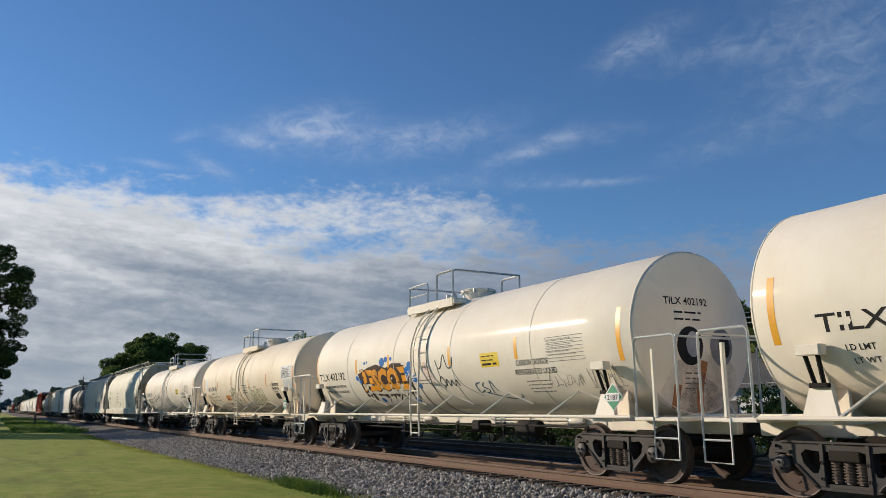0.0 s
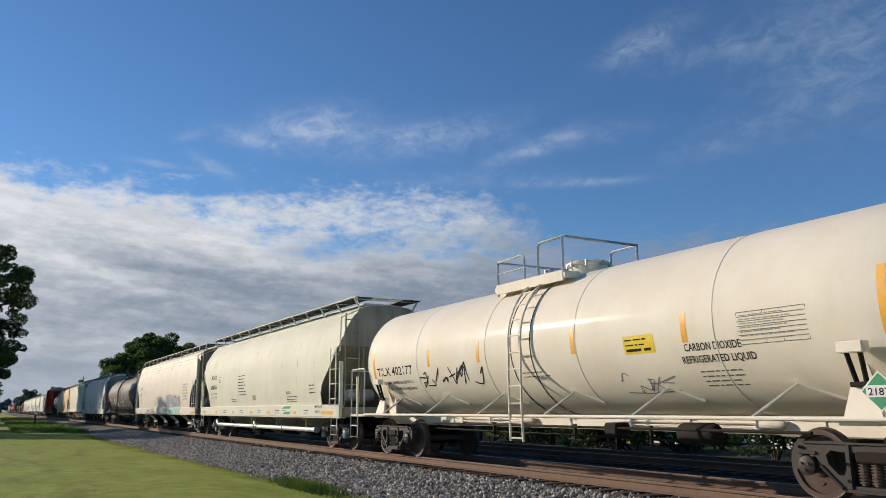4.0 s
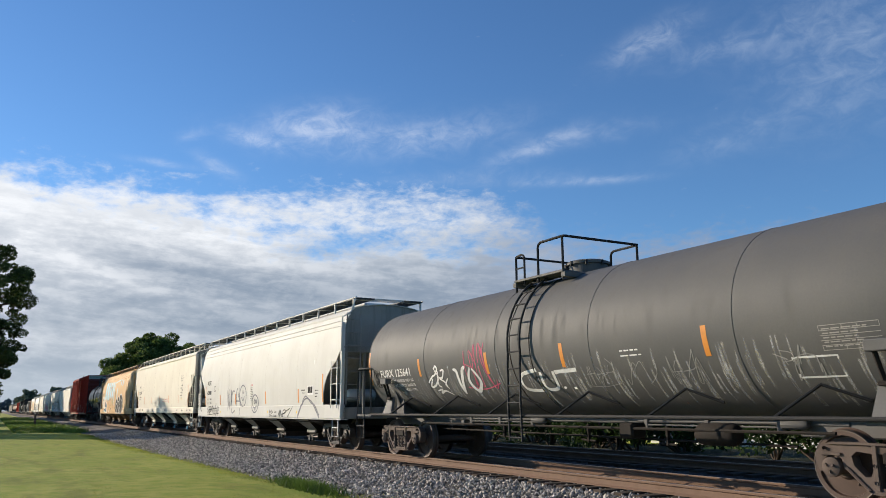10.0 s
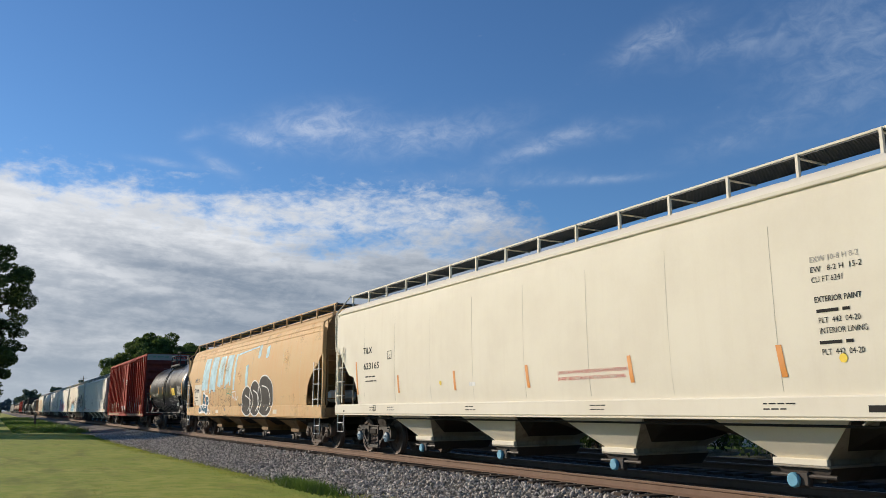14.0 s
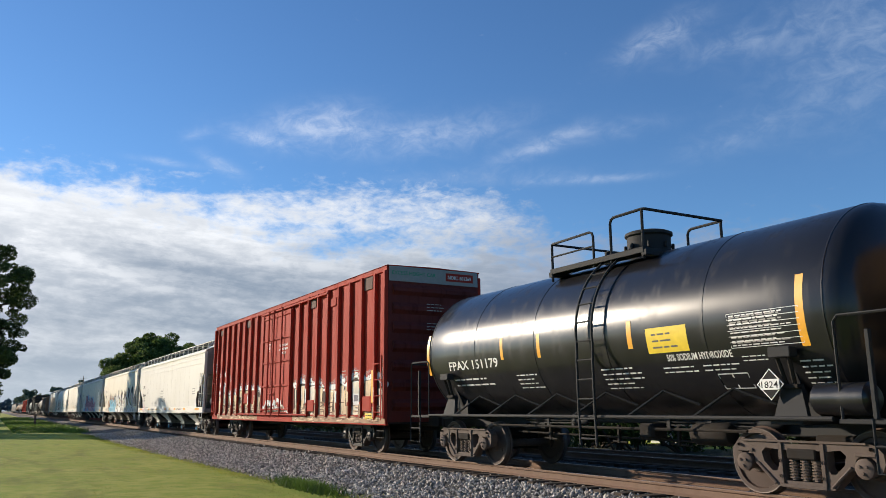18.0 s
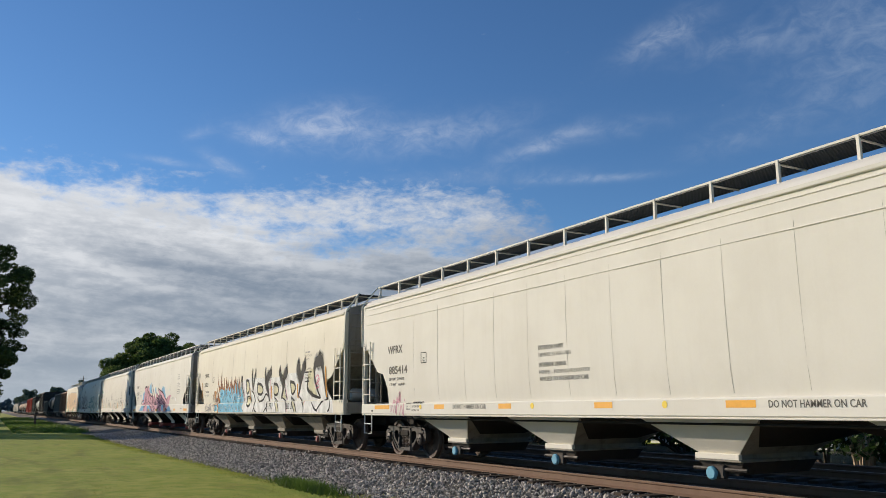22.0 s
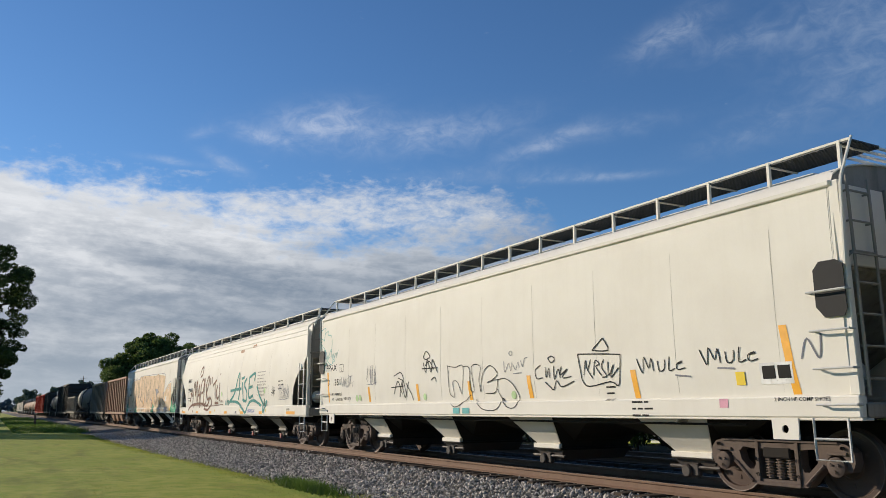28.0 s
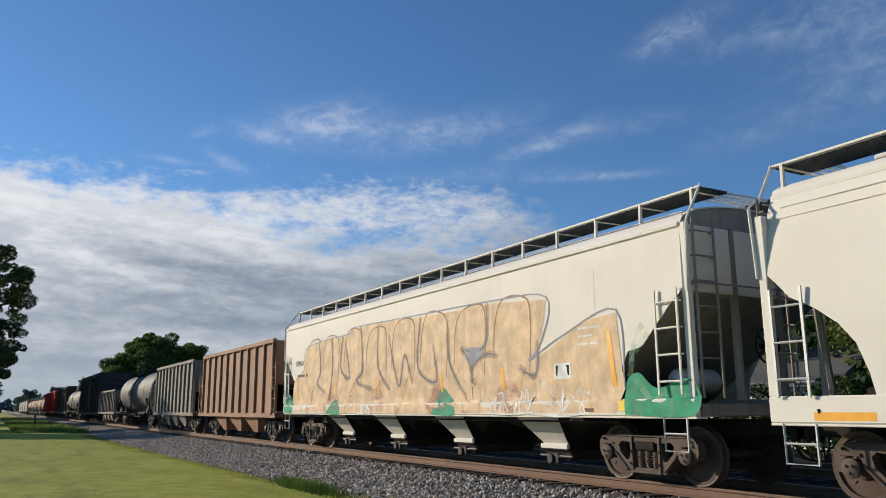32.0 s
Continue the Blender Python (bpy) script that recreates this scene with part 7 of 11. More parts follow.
def decor_black_tank(car, half, surf):
    lettering(car, "FPAX 151179", -4.33, -0.43, 0.20, surf, "chalk", 2.0, 0.025)
    bars(car, -4.25, -0.68, 1.75, 0.08, 2, surf, "chalk", 3)
    for x, a, b, w in ((-5.28, -0.51, 0.44, 0.12), (-2.14, -0.3, 0.14, 0.10), (-0.88, -0.33, 0.12, 0.10), (1.62, -0.33, 0.12, 0.11), (half - 0.95, -0.51, 0.44, 0.12)):
        stripe(car, x, a, b, surf, "amber", w)
    patch(car, "warning_sticker", 2.0, 2.85, -0.44, -0.04, surf, "yellow")
    bars(car, 2.12, -0.16, 0.55, 0.06, 3, surf, "soft_ink", 4, 0.009)
    lettering(car, "50% SODIUM HYDROXIDE", 2.35, -0.58, 0.11, surf, "chalk", 1.25, 0.03)
    bars(car, 2.2, -0.70, 0.7, 0.045, 2, surf, "chalk", 5)
    bars(car, 3.0, -0.70, 0.7, 0.045, 2, surf, "chalk", 6)
    bars(car, -1.8, -0.66, 0.85, 0.055, 4, surf, "chalk", 7)
    bars(car, 0.75, -0.66, 1.0, 0.055, 5, surf, "chalk", 8)
    graffiti(car, [[(3.2, -1.10), (3.72, -1.10), (3.72, -0.84), (3.2, -0.84), (3.2, -1.10)], [(3.45, -1.10), (3.45, -0.84)]], 0.022, surf, "chalk", 0.007, smooth=False)
    grid_panel(car, 3.62, 4.78, -0.46, 0.02, surf, None, 6, 9, "chalk")
    bars(car, 3.66, -0.02, 1.0, 0.035, 8, surf, "chalk", 10, 0.012)
    bars(car, 3.75, -0.60, 0.5, 0.035, 2, surf, "chalk", 12)
    bars(car, 4.62, -0.72, 0.45, 0.05, 5, surf, "chalk", 13)
    px, pz = half - 1.48, 1.50
    pl = part("placard", None, lambda: Geo().plate([(px - 0.21, pz), (px, pz - 0.21), (px + 0.21, pz), (px, pz + 0.21)], [], -1.494, -1.49), "chalk", car)
    part("placard_face", None, lambda: Geo().plate([(px - 0.19, pz), (px, pz - 0.19), (px + 0.19, pz), (px, pz + 0.19)], [], -1.499, -1.495), "ink", pl)
    part("placard_panel", None, lambda: Geo().box(px - 0.15, px + 0.15, -1.506, -1.501, pz - 0.07, pz + 0.07, 0.001), "chalk", pl)
    lettering(car, "1824", px - 0.13, pz - 0.045, 0.09, lambda x, z, o: Vector((x, -1.507 - o, z)), "ink", 0.26, off=0.001)
    lettering(car, "FPAX 151179", -0.75, 0.35, 0.14, head_surf(half, 1.48, 2.475, jacket=False), "chalk", 1.1, 0.025)


def decor_boxcar(car, half, surf):
    face = lambda x, z, off: surf(x, z, off)
    door = lambda x, z, off: Vector((x, -1.42 - 0.075 - off, z))
    post = lambda x, z, off: Vector((x, -1.42 - 0.111 - off, z))
    r = random.Random(5)
    crest = [(1.95, 2.05), (2.2, 2.05), (2.73, 2.19), (3.4, 2.12), (4.22, 2.07), (4.8, 1.9), (5.36, 1.85), (5.8, 1.95), (6.11, 2.12), (6.66, 1.98), (7.32, 2.22), (7.8, 2.05), (8.14, 2.07), (8.68, 2.16), (9.1, 1.95), (9.4, 1.8)]
    left = [(-8.45, 1.92), (-8.2, 1.94), (-7.76, 2.08), (-7.64, 2.18), (-7.5, 1.98), (-6.93, 1.93), (-6.63, 1.84), (-6.3, 1.95), (-5.81, 1.94), (-5.27, 2.02), (-4.64, 2.16), (-4.06, 2.1), (-3.5, 2.1), (-2.78, 2.09), (-2.3, 2.03), (-1.95, 1.8)]

    def puffs(pts, k, size, on, off):
        """Small overlapping puffs along a painted crest, in one part."""
        g = Geo()
        for j, (x, z) in enumerate(curve_through(pts, k)):
            q, cx, cz = size * r.uniform(0.5, 1.2), x + r.uniform(-0.06, 0.06), z + r.uniform(-0.06, 0.05)
            g.add([on(cx + q * math.cos(a), cz + 0.8 * q * math.sin(a), off + 0.0002 * (j % 6)) for a in [i * 0.63 for i in range(10)]], [tuple(range(10))])
        tagged(part("graffiti", None, lambda: g, "g_white", car), kind="stuff")

    def band(pts, foot):
        return [(pts[0][0], foot)] + curve_through(pts, 4) + [(pts[-1][0], foot)]
    for k, pts in enumerate((left, crest)):
        graffiti(car, [pts], 0.34, face, "mist_white", 0.003)
        puffs(pts, 4, 0.085, face, 0.0045)
        blob(car, "graffiti", band([(x, z - 0.06) for x, z in pts], 1.02), face, "g_white", 0.004, False)
        blob(car, "graffiti", band([(x, z - 0.13) for x, z in pts], 1.02), face, "g_cream" if k == 0 else "g_dark", 0.006, False)
        blob(car, "graffiti", band([(x, 1.22 + 0.10 * math.sin(3 * x)) for x, z in pts], 0.95), face, "g_fawn", 0.0075, False)
        graffiti(car, [[(x, z), (x + r.uniform(0.2, 0.6), z + r.uniform(-0.03, 0.03))] for x, z in [(r.uniform(pts[0][0], pts[-1][0] - 0.6), r.uniform(1.0, 1.42)) for _ in range(60)]], 0.028, face, "g_brown", 0.0125)
        graffiti(car, [[(x, z), (x + r.uniform(0.2, 0.5), z + r.uniform(-0.03, 0.03))] for x, z in [(r.uniform(pts[0][0], pts[-1][0] - 0.6), r.uniform(1.0, 1.35)) for _ in range(45)]], 0.03, face, "g_peach", 0.0135)
    # the far half: fat round letters, a face with one eye
    dark = [[(-7.82, 1.54), (-7.61, 1.42), (-7.14, 1.44), (-6.96, 1.61), (-7.02, 1.13), (-7.21, 1.16), (-7.28, 1.34), (-7.57, 1.34)], [(-6.75, 1.5), (-6.58, 1.5), (-6.5, 1.33), (-6.6, 1.16), (-6.81, 1.2)], [(-8.37, 1.73), (-7.93, 1.70), (-7.93, 1.56), (-8.37, 1.58)], [(-7.53, 1.69), (-7.12, 1.67), (-7.12, 1.43), (-7.5, 1.45)],
            [(-5.3, 1.3), (-5.2, 1.05), (-4.95, 0.98), (-4.9, 1.2)], [(-5.1, 1.75), (-4.8, 1.7), (-4.7, 1.5), (-4.95, 1.45)], [(-3.3, 1.95), (-2.7, 1.92), (-2.65, 1.5), (-3.3, 1.45)], [(-2.3, 1.9), (-2.1, 1.85), (-2.1, 1.7), (-2.3, 1.72)], [(-3.2, 1.25), (-2.7, 1.2), (-2.75, 1.0), (-3.1, 1.0)]]
    for i, p in enumerate(dark):
        blob(car, "graffiti", p, face, "box_red" if i == 6 else ("g_grey" if i in (2, 3) else "g_dark"), 0.009, i not in (2, 3))
    line = [[(-8.41, 1.79), (-7.81, 1.98), (-7.59, 1.96), (-7.34, 1.87), (-7.02, 1.81), (-6.74, 1.83), (-6.46, 1.73), (-6.24, 1.45), (-6.24, 1.19), (-6.37, 0.98)], [(-5.67, 1.86), (-6.3, 1.84), (-6.15, 1.6), (-5.75, 1.5), (-5.7, 1.2), (-6.0, 1.0)], [(-4.59, 1.96), (-5.0, 1.98), (-5.28, 1.92), (-5.55, 1.59), (-5.2, 1.3), (-5.05, 0.98)], [(-4.35, 1.9), (-4.44, 1.5), (-4.4, 1.2), (-3.66, 1.0)],
            [(-4.3, 1.95), (-3.7, 1.98), (-3.4, 1.9), (-3.4, 1.4)], [(-2.6, 1.95), (-2.2, 1.93), (-1.97, 1.7), (-2.1, 1.3), (-2.0, 1.0)], [(-7.82, 1.54), (-7.9, 1.7), (-7.75, 1.8)]]
    graffiti(car, line, 0.035, face, "g_dark", 0.011)
    graffiti(car, [[(-8.1, 1.02), (-7.9, 1.12), (-7.6, 1.02)], [(-6.6, 1.22), (-6.55, 1.3)], [(-4.9, 0.98), (-4.7, 1.14), (-4.3, 1.1), (-4.2, 0.98)], [(-3.9, 1.0), (-3.8, 1.15)], [(-2.9, 0.98), (-2.8, 1.1), (-2.4, 1.08)]], 0.03, face, "g_pale", 0.014)
    # the near half: tall cream bars over dark
    tall = [(2.12, 2.50, 1.91), (2.78, 3.02, 1.96), (3.18, 3.40, 1.95), (3.62, 3.98, 1.92), (4.40, 4.72, 1.86), (5.28, 5.62, 1.72), (5.72, 6.02, 1.78), (6.24, 6.44, 1.88), (6.62, 6.78, 1.84), (7.14, 7.62, 1.97), (8.02, 8.40, 1.98), (8.62, 8.70, 2.0), (8.92, 9.3, 1.75)]
    for i, (x0, x1, h) in enumerate(tall):
        q = 0.10 * (-1) ** i
        shape = [(x0 + q * 0.4, 1.02), (x0, 1.5), (x0 - 0.04, h), (x1 + 0.05, h + 0.02), (x1 - 0.02, 1.45), (x1 + q, 1.02)]
        blob(car, "graffiti", shape, face, "g_cream" if i % 3 else "g_pale", 0.009, False)
        graffiti(car, [shape[1:-1]], 0.022, face, "g_white" if i % 2 else "g_black", 0.0115, smooth=False)
    for x in (5.12, 6.3):
        blob(car, "graffiti", [(x, 1.5), (x + 0.2, 1.75), (x + 0.55, 1.78), (x + 0.45, 1.6), (x + 0.25, 1.45), (x + 0.4, 1.15), (x + 0.15, 1.05)], face, "g_cream", 0.010)
    graffiti(car, [[(2.9, 1.55), (3.1, 1.6), (3.5, 1.52)], [(2.85, 1.45), (3.3, 1.42)], [(5.35, 1.55), (5.8, 1.52)], [(7.2, 1.3), (7.5, 1.25)], [(8.1, 1.4), (8.4, 1.36)]], 0.07, face, "rust_haze", 0.0125)
    sill = lambda x, z, off: Vector((x, -1.42 - 0.051 - off, z))
    for x0, x1 in ((-8.5, -2.2), (2.0, 9.4)):
        blob(car, "graffiti", bumpy(x0, x1, 0.82, 1.0, 24, 0.03, 12), sill, "g_fawn", 0.002, False)
        graffiti(car, [[(x, z), (x + r.uniform(0.15, 0.5), z + r.uniform(-0.02, 0.02))] for x, z in [(r.uniform(x0, x1 - 0.5), r.uniform(0.83, 0.99)) for _ in range(40)]], 0.025, sill, "g_peach", 0.004)
        graffiti(car, [[(x, z), (x + r.uniform(0.1, 0.3), z + r.uniform(-0.03, 0.05))] for x, z in [(r.uniform(x0, x1 - 0.5), r.uniform(0.83, 0.97)) for _ in range(24)]], 0.022, sill, "g_brown", 0.008)
    for i, x in enumerate(BOX_PAINTED):
        patch(car, "graffiti", x - 0.045, x + 0.045, 1.0, 1.32 + r.uniform(-0.1, 0.1), post, "g_fawn", 0, 0.003)
        patch(car, "graffiti", x - 0.045, x + 0.045, 1.4, 1.80 + r.uniform(-0.1, 0.15), post, ("g_cream", "g_dark", "g_white")[i % 3], 0, 0.003)
    graffiti(car, scrawl(210, 2, 0.16, 0.42), 0.025, face, "g_white", 0.008, (9.12, 2.05))
    for i, t in enumerate(("GIBLET", "EIGHT", "HINDU", "GHOUL", "2009")):
        lettering(car, t, -9.33 + 0.02 * i, 3.22 - 0.16 * i, 0.12, face, "g_white", 0.46, 0.0, 0.008)
    for x0, x1, v0, v1 in ((-8.44, -7.93, 2.60, 2.92), (-7.68, -7.14, 2.62, 2.93), (-8.46, -7.94, 2.16, 2.46), (-7.66, -7.1, 2.17, 2.43)):
        patch(car, "patched_paint", x0, x1, v0, v1, face, "red_patch", 0, 0.003, 1)
    puffs([(-1.3, 1.25), (-0.94, 1.42), (-0.74, 1.5), (-0.45, 1.4), (-0.03, 1.42), (0.45, 1.55), (0.69, 1.42), (0.92, 1.3), (1.5, 1.2)], 3, 0.11, door, 0.004)
    blob(car, "graffiti", bumpy(-1.2, 1.1, 1.12, 1.30, 9, 0.05, 9), door, "g_fawn", 0.008, False)
    graffiti(car, scrawl(81, 9, 2.0, 0.2), 0.03, door, "g_white", 0.011, (-1.1, 1.15))
    graffiti(car, scrawl(80, 9, 2.0, 0.22), 0.02, door, "g_dark", 0.016, (-1.1, 1.18))
    lettering(car, "NO", -8.40, 2.65, 0.20, face, "chalk", 0.40, 0.03)
    lettering(car, "KL", -7.60, 2.67, 0.20, face, "chalk", 0.38, 0.03)
    lettering(car, "601", -8.43, 2.21, 0.20, face, "chalk", 0.46, 0.03)
    lettering(car, "369", -7.62, 2.21, 0.19, face, "chalk", 0.48, 0.03)
    strokes(car, "lettering", [[(0, 0), (0.24, 0), (0.24, 0.26), (0, 0.26), (0, 0)]], 0.02, face, "chalk", 0.006, (-6.62, 2.44), (1, 1), False)
    lettering(car, "F", -6.53, 2.48, 0.11, face, "chalk")
    lettering(car, "SECURITY", -1.05, 3.55, 0.08, door, "chalk", 0.42, 0.03)
    lettering(car, "DEVICE", -1.03, 3.43, 0.08, door, "chalk", 0.34, 0.03)
    lettering(car, "ONLY", -1.0, 3.31, 0.08, door, "chalk", 0.24, 0.03)
    lettering(car, "CLOSE AND LOCK", 0.42, 3.45, 0.08, door, "chalk", 0.95, 0.03)
    lettering(car, "BOTH DOORS BEFORE", 0.36, 3.31, 0.08, door, "chalk", 1.05, 0.03)
    lettering(car, "MOVING CAR", 0.55, 3.17, 0.08, door, "chalk", 0.65, 0.03)
    lettering(car, "60K", 0.0, 1.12, 0.10, door, "chalk", 0.22, 0.04, 0.014)
    bars(car, 6.27, 2.30, 0.4, 0.06, 3, face, "faint_ink", 3)
    bars(car, 7.14, 2.28, 0.5, 0.06, 3, face, "faint_ink", 4)
    for x0, x1, a, b in ((7.84, 8.5, 4.52, 4.88), (3.45, 4.0, 4.5, 4.83), (-4.2, -3.55, 4.55, 4.83), (-8.62, -8.0, 4.58, 4.80)):
        part("vent_plate", None, lambda: Geo().box(x0, x1, -1.455, -1.42, a, b, 0.008), "rust_plate", car, label="rust-mottled vent plate")
    part("vent_grille", None, lambda: Geo().box(5.2, 5.8, -1.46, -1.42, 4.36, 4.62, 0.008), "box_red", car)
    for x0, x1, a, b in ((8.0, 8.62, 1.14, 1.55), (3.55, 4.15, 1.14, 1.5), (-4.05, -3.5, 1.45, 1.85)):
        part("route_board", None, lambda: Geo().box(x0, x1, -1.51, -1.42, a, b, 0.01), "box_red", car, label="rusty brown routing board")
    patch(car, "data_panel", 7.22, 7.64, 1.33, 1.64, face, "g_white", 0, 0.026)
    patch(car, "data_panel", 7.28, 7.58, 1.42, 1.60, face, "g_grey", 0, 0.030)
    patch(car, "warning_sticker", 8.14, 8.66, 0.93, 1.09, lambda x, z, o: Vector((x, -1.475 - o, z)), "yellow")
    bars(car, 8.2, 1.02, 0.4, 0.04, 2, lambda x, z, o: Vector((x, -1.48 - o, z)), "ink", 6)
    for x, a, b in ((8.72, 1.36, 2.24), (5.1, 1.15, 1.65), (2.48, 1.2, 1.75), (-2.0, 1.12, 1.75), (-6.6, 1.12, 1.6), (0.15, 1.3, 1.7)):
        stripe(car, x, a, b, post if x > 8 else face, "amber", 0.11)
    # grey band and marks on the end
    end = lambda u, v, off: Vector((half + 0.024 + off, u, v))
    part("end_band", None, lambda: Geo().box(half + 0.02, half + 0.03, -1.41, 1.41, 4.62, 5.03, 0.003), "plate_grey", car, label="grey painted band")
    lettering(car, "EXCESS HEIGHT CAR", -1.32, 4.80, 0.11, end, "green_ink", 1.35, 0.01, 0.012)
    patch(car, "data_panel", 0.35, 1.25, 4.72, 4.95, end, "box_red", 0, 0.012)
    lettering(car, "NOKL 601369", 0.42, 4.78, 0.11, end, "chalk", 0.76, 0.02, 0.018)
    out = lambda u, v, off: Vector((half + 0.112 + off, u, v))
    for z in (3.95, 3.42, 2.9):
        bars(car, -0.3, z + 0.06, 0.6, 0.05, 3, out, "faint_ink", int(z * 10))


def decor_wfrx(car, half, surf):
    lettering(car, "WFRX", -8.12, 2.60, 0.20, surf, "soft_ink", 0.86, 0.035)
    lettering(car, "885414", -8.05, 2.08, 0.20, surf, "soft_ink", 1.05, 0.035)
    lettering(car, "LD LMT 219600", -8.05, 1.92, 0.07, surf, "soft_ink", 0.85, 0.02)
    lettering(car, "LT WT   66400", -8.03, 1.78, 0.07, surf, "soft_ink", 0.85, 0.02)
    plate_box(car, -6.26, 2.28, 0.26, 0.24, surf)
    graffiti(car, scrawl(91, 4, 0.75, 0.38), 0.025, surf, "g_pink", 0.008, (-7.95, 1.10))
    for x, w in ((-8.9, 0.9), (-5.62, 0.45), (-2.95, 0.45), (-0.02, 0.45), (2.75, 0.5), (5.3, 0.5), (8.1, 0.95)):
        patch(car, "reflector", x, x + w, 1.20, 1.30, surf, "amber")
    lettering(car, "DO NOT HAMMER ON CAR", -4.77, 1.20, 0.10, surf, "soft_ink", 1.35, 0.02)
    lettering(car, "DO NOT HAMMER ON CAR", 3.45, 1.20, 0.10, surf, "soft_ink", 1.35, 0.02)
    lettering(car, "SECURE GATES AND", -6.75, 1.33, 0.05, surf, "soft_ink", 0.55)
    lettering(car, "HATCHES BEFORE", -6.75, 1.24, 0.05, surf, "soft_ink", 0.5)
    lettering(car, "MOVING CAR", -6.75, 1.15, 0.05, surf, "soft_ink", 0.38)
    plate_box(car, -7.05, 1.20, 0.22, 0.14, surf, "T")
    lettering(car, "EXTERIOR PAINT", -1.55, 2.28, 0.08, surf, "soft_ink", 0.75, 0.02)
    lettering(car, "HEMPEL 37300-17001", -1.55, 2.15, 0.07, surf, "soft_ink", 0.95, 0.0)
    lettering(car, "INTERIOR LINING", -1.55, 1.96, 0.08, surf, "soft_ink", 0.8, 0.02)
    lettering(car, "HEMPEL - HEMPADUR EXA37300", -1.55, 1.83, 0.07, surf, "soft_ink", 1.45, 0.0)
    lettering(car, "APPLIED TO INTERIOR OF CAR", -1.55, 1.70, 0.08, surf, "soft_ink", 1.4, 0.02)
    bars(car, 7.35, 2.25, 0.8, 0.075, 3, surf, "soft_ink", 3)
    for x in (-6.3, -1.8, 1.6):
        blob(car, "round_sticker", [(x + 0.055 * math.cos(a), 1.25 + 0.055 * math.sin(a)) for a in [i * 0.785 for i in range(8)]], surf, "yellow", 0.008)


def decor_snhx(car, half, surf):
    lettering(car, "SNHX", -7.9, 2.70, 0.20, surf, "ink", 0.85, 0.02)
    lettering(car, "1033", -7.88, 2.27, 0.21, surf, "ink", 0.72, 0.02)
    lettering(car, "LD LMT 218700", -7.83, 2.0, 0.075, surf, "ink", 0.85, 0.02)
    lettering(car, "LT WT   67300", -7.8, 1.84, 0.075, surf, "ink", 0.82, 0.02)
    plate_box(car, -6.3, 2.45, 0.26, 0.24, surf)
    for x, a, b in ((-8.32, 1.58, 2.5), (-5.58, 1.57, 2.04), (-2.6, 1.57, 2.04), (0.02, 1.57, 2.04), (2.8, 1.57, 2.04), (5.66, 1.57, 2.04), (8.3, 1.57, 2.5)):
        stripe(car, x, a, b, surf, "ochre", 0.09, -0.1, off=0.028)
    # blue flames under soft rust-brown tips
    r = random.Random(5)
    tips = [[(-5.18, 2.67), (-5.14, 2.35), (-4.97, 2.12), (-4.81, 2.06)], [(-4.96, 2.15), (-4.72, 2.16), (-4.47, 2.23)], [(-4.64, 2.68), (-4.57, 2.34), (-4.41, 2.14), (-4.11, 2.1)], [(-4.14, 2.47), (-4.06, 2.12), (-3.93, 1.9)], [(-3.82, 2.5), (-3.76, 2.2), (-3.61, 1.8)], [(-3.71, 2.42), (-3.59, 2.19), (-3.43, 2.06)], [(-3.48, 2.38), (-3.34, 2.15), (-3.17, 2.05), (-3.02, 2.29)], [(-2.92, 2.48), (-2.88, 2.16), (-2.84, 1.94)], [(-2.8, 2.28), (-2.67, 2.11), (-2.5, 2.14), (-2.36, 2.35)], [(-2.5, 2.14), (-2.41, 1.93)], [(-2.26, 2.48), (-2.18, 2.19), (-2.11, 1.9)], [(-2.1, 2.29), (-2.03, 1.9)], [(-1.93, 2.36), (-1.78, 2.14), (-1.57, 1.82)], [(-1.72, 2.43), (-1.59, 2.21), (-1.45, 1.78)], [(-5.3, 2.11), (-5.13, 1.81), (-4.91, 1.56)], [(-5.25, 1.92), (-5.02, 1.69), (-4.87, 1.6)], [(-4.76, 2.58), (-4.71, 2.32), (-4.65, 2.16)]]
    body = [(-4.84, 1.51), (-4.86, 1.77), (-4.67, 1.81), (-4.9, 1.96), (-4.76, 2.05), (-4.49, 2.13), (-4.16, 2.1), (-3.97, 1.86), (-3.78, 2.25), (-3.62, 1.99), (-3.45, 2.18), (-3.14, 1.98), (-2.98, 2.23), (-2.89, 1.95), (-2.74, 2.12), (-2.43, 1.88), (-2.27, 2.28), (-2.11, 1.86), (-1.98, 2.41), (-1.78, 2.11), (-1.53, 1.68), (-1.41, 2.22), (-1.29, 2.04), (-1.09, 1.85), (-0.97, 1.63), (-1.04, 1.495)]
    lines = [[(-4.9, 1.98), (-4.68, 1.76)], [(-4.63, 1.77), (-4.51, 1.89), (-4.34, 1.93), (-4.55, 1.75), (-4.65, 1.78)], [(-4.36, 1.55), (-4.23, 1.79), (-4.13, 1.53)], [(-4.03, 2.07), (-3.91, 1.82), (-3.83, 1.6)], [(-3.73, 2.15), (-3.63, 1.8), (-3.51, 1.55)], [(-3.32, 1.98), (-3.26, 1.83)], [(-3.16, 1.78), (-2.92, 1.89), (-2.9, 1.77), (-3.08, 1.7), (-3.16, 1.78)], [(-3.41, 1.65), (-3.38, 1.51)], [(-2.68, 2.04), (-2.43, 1.84), (-2.41, 1.65)], [(-2.68, 1.74), (-2.5, 1.495)]]
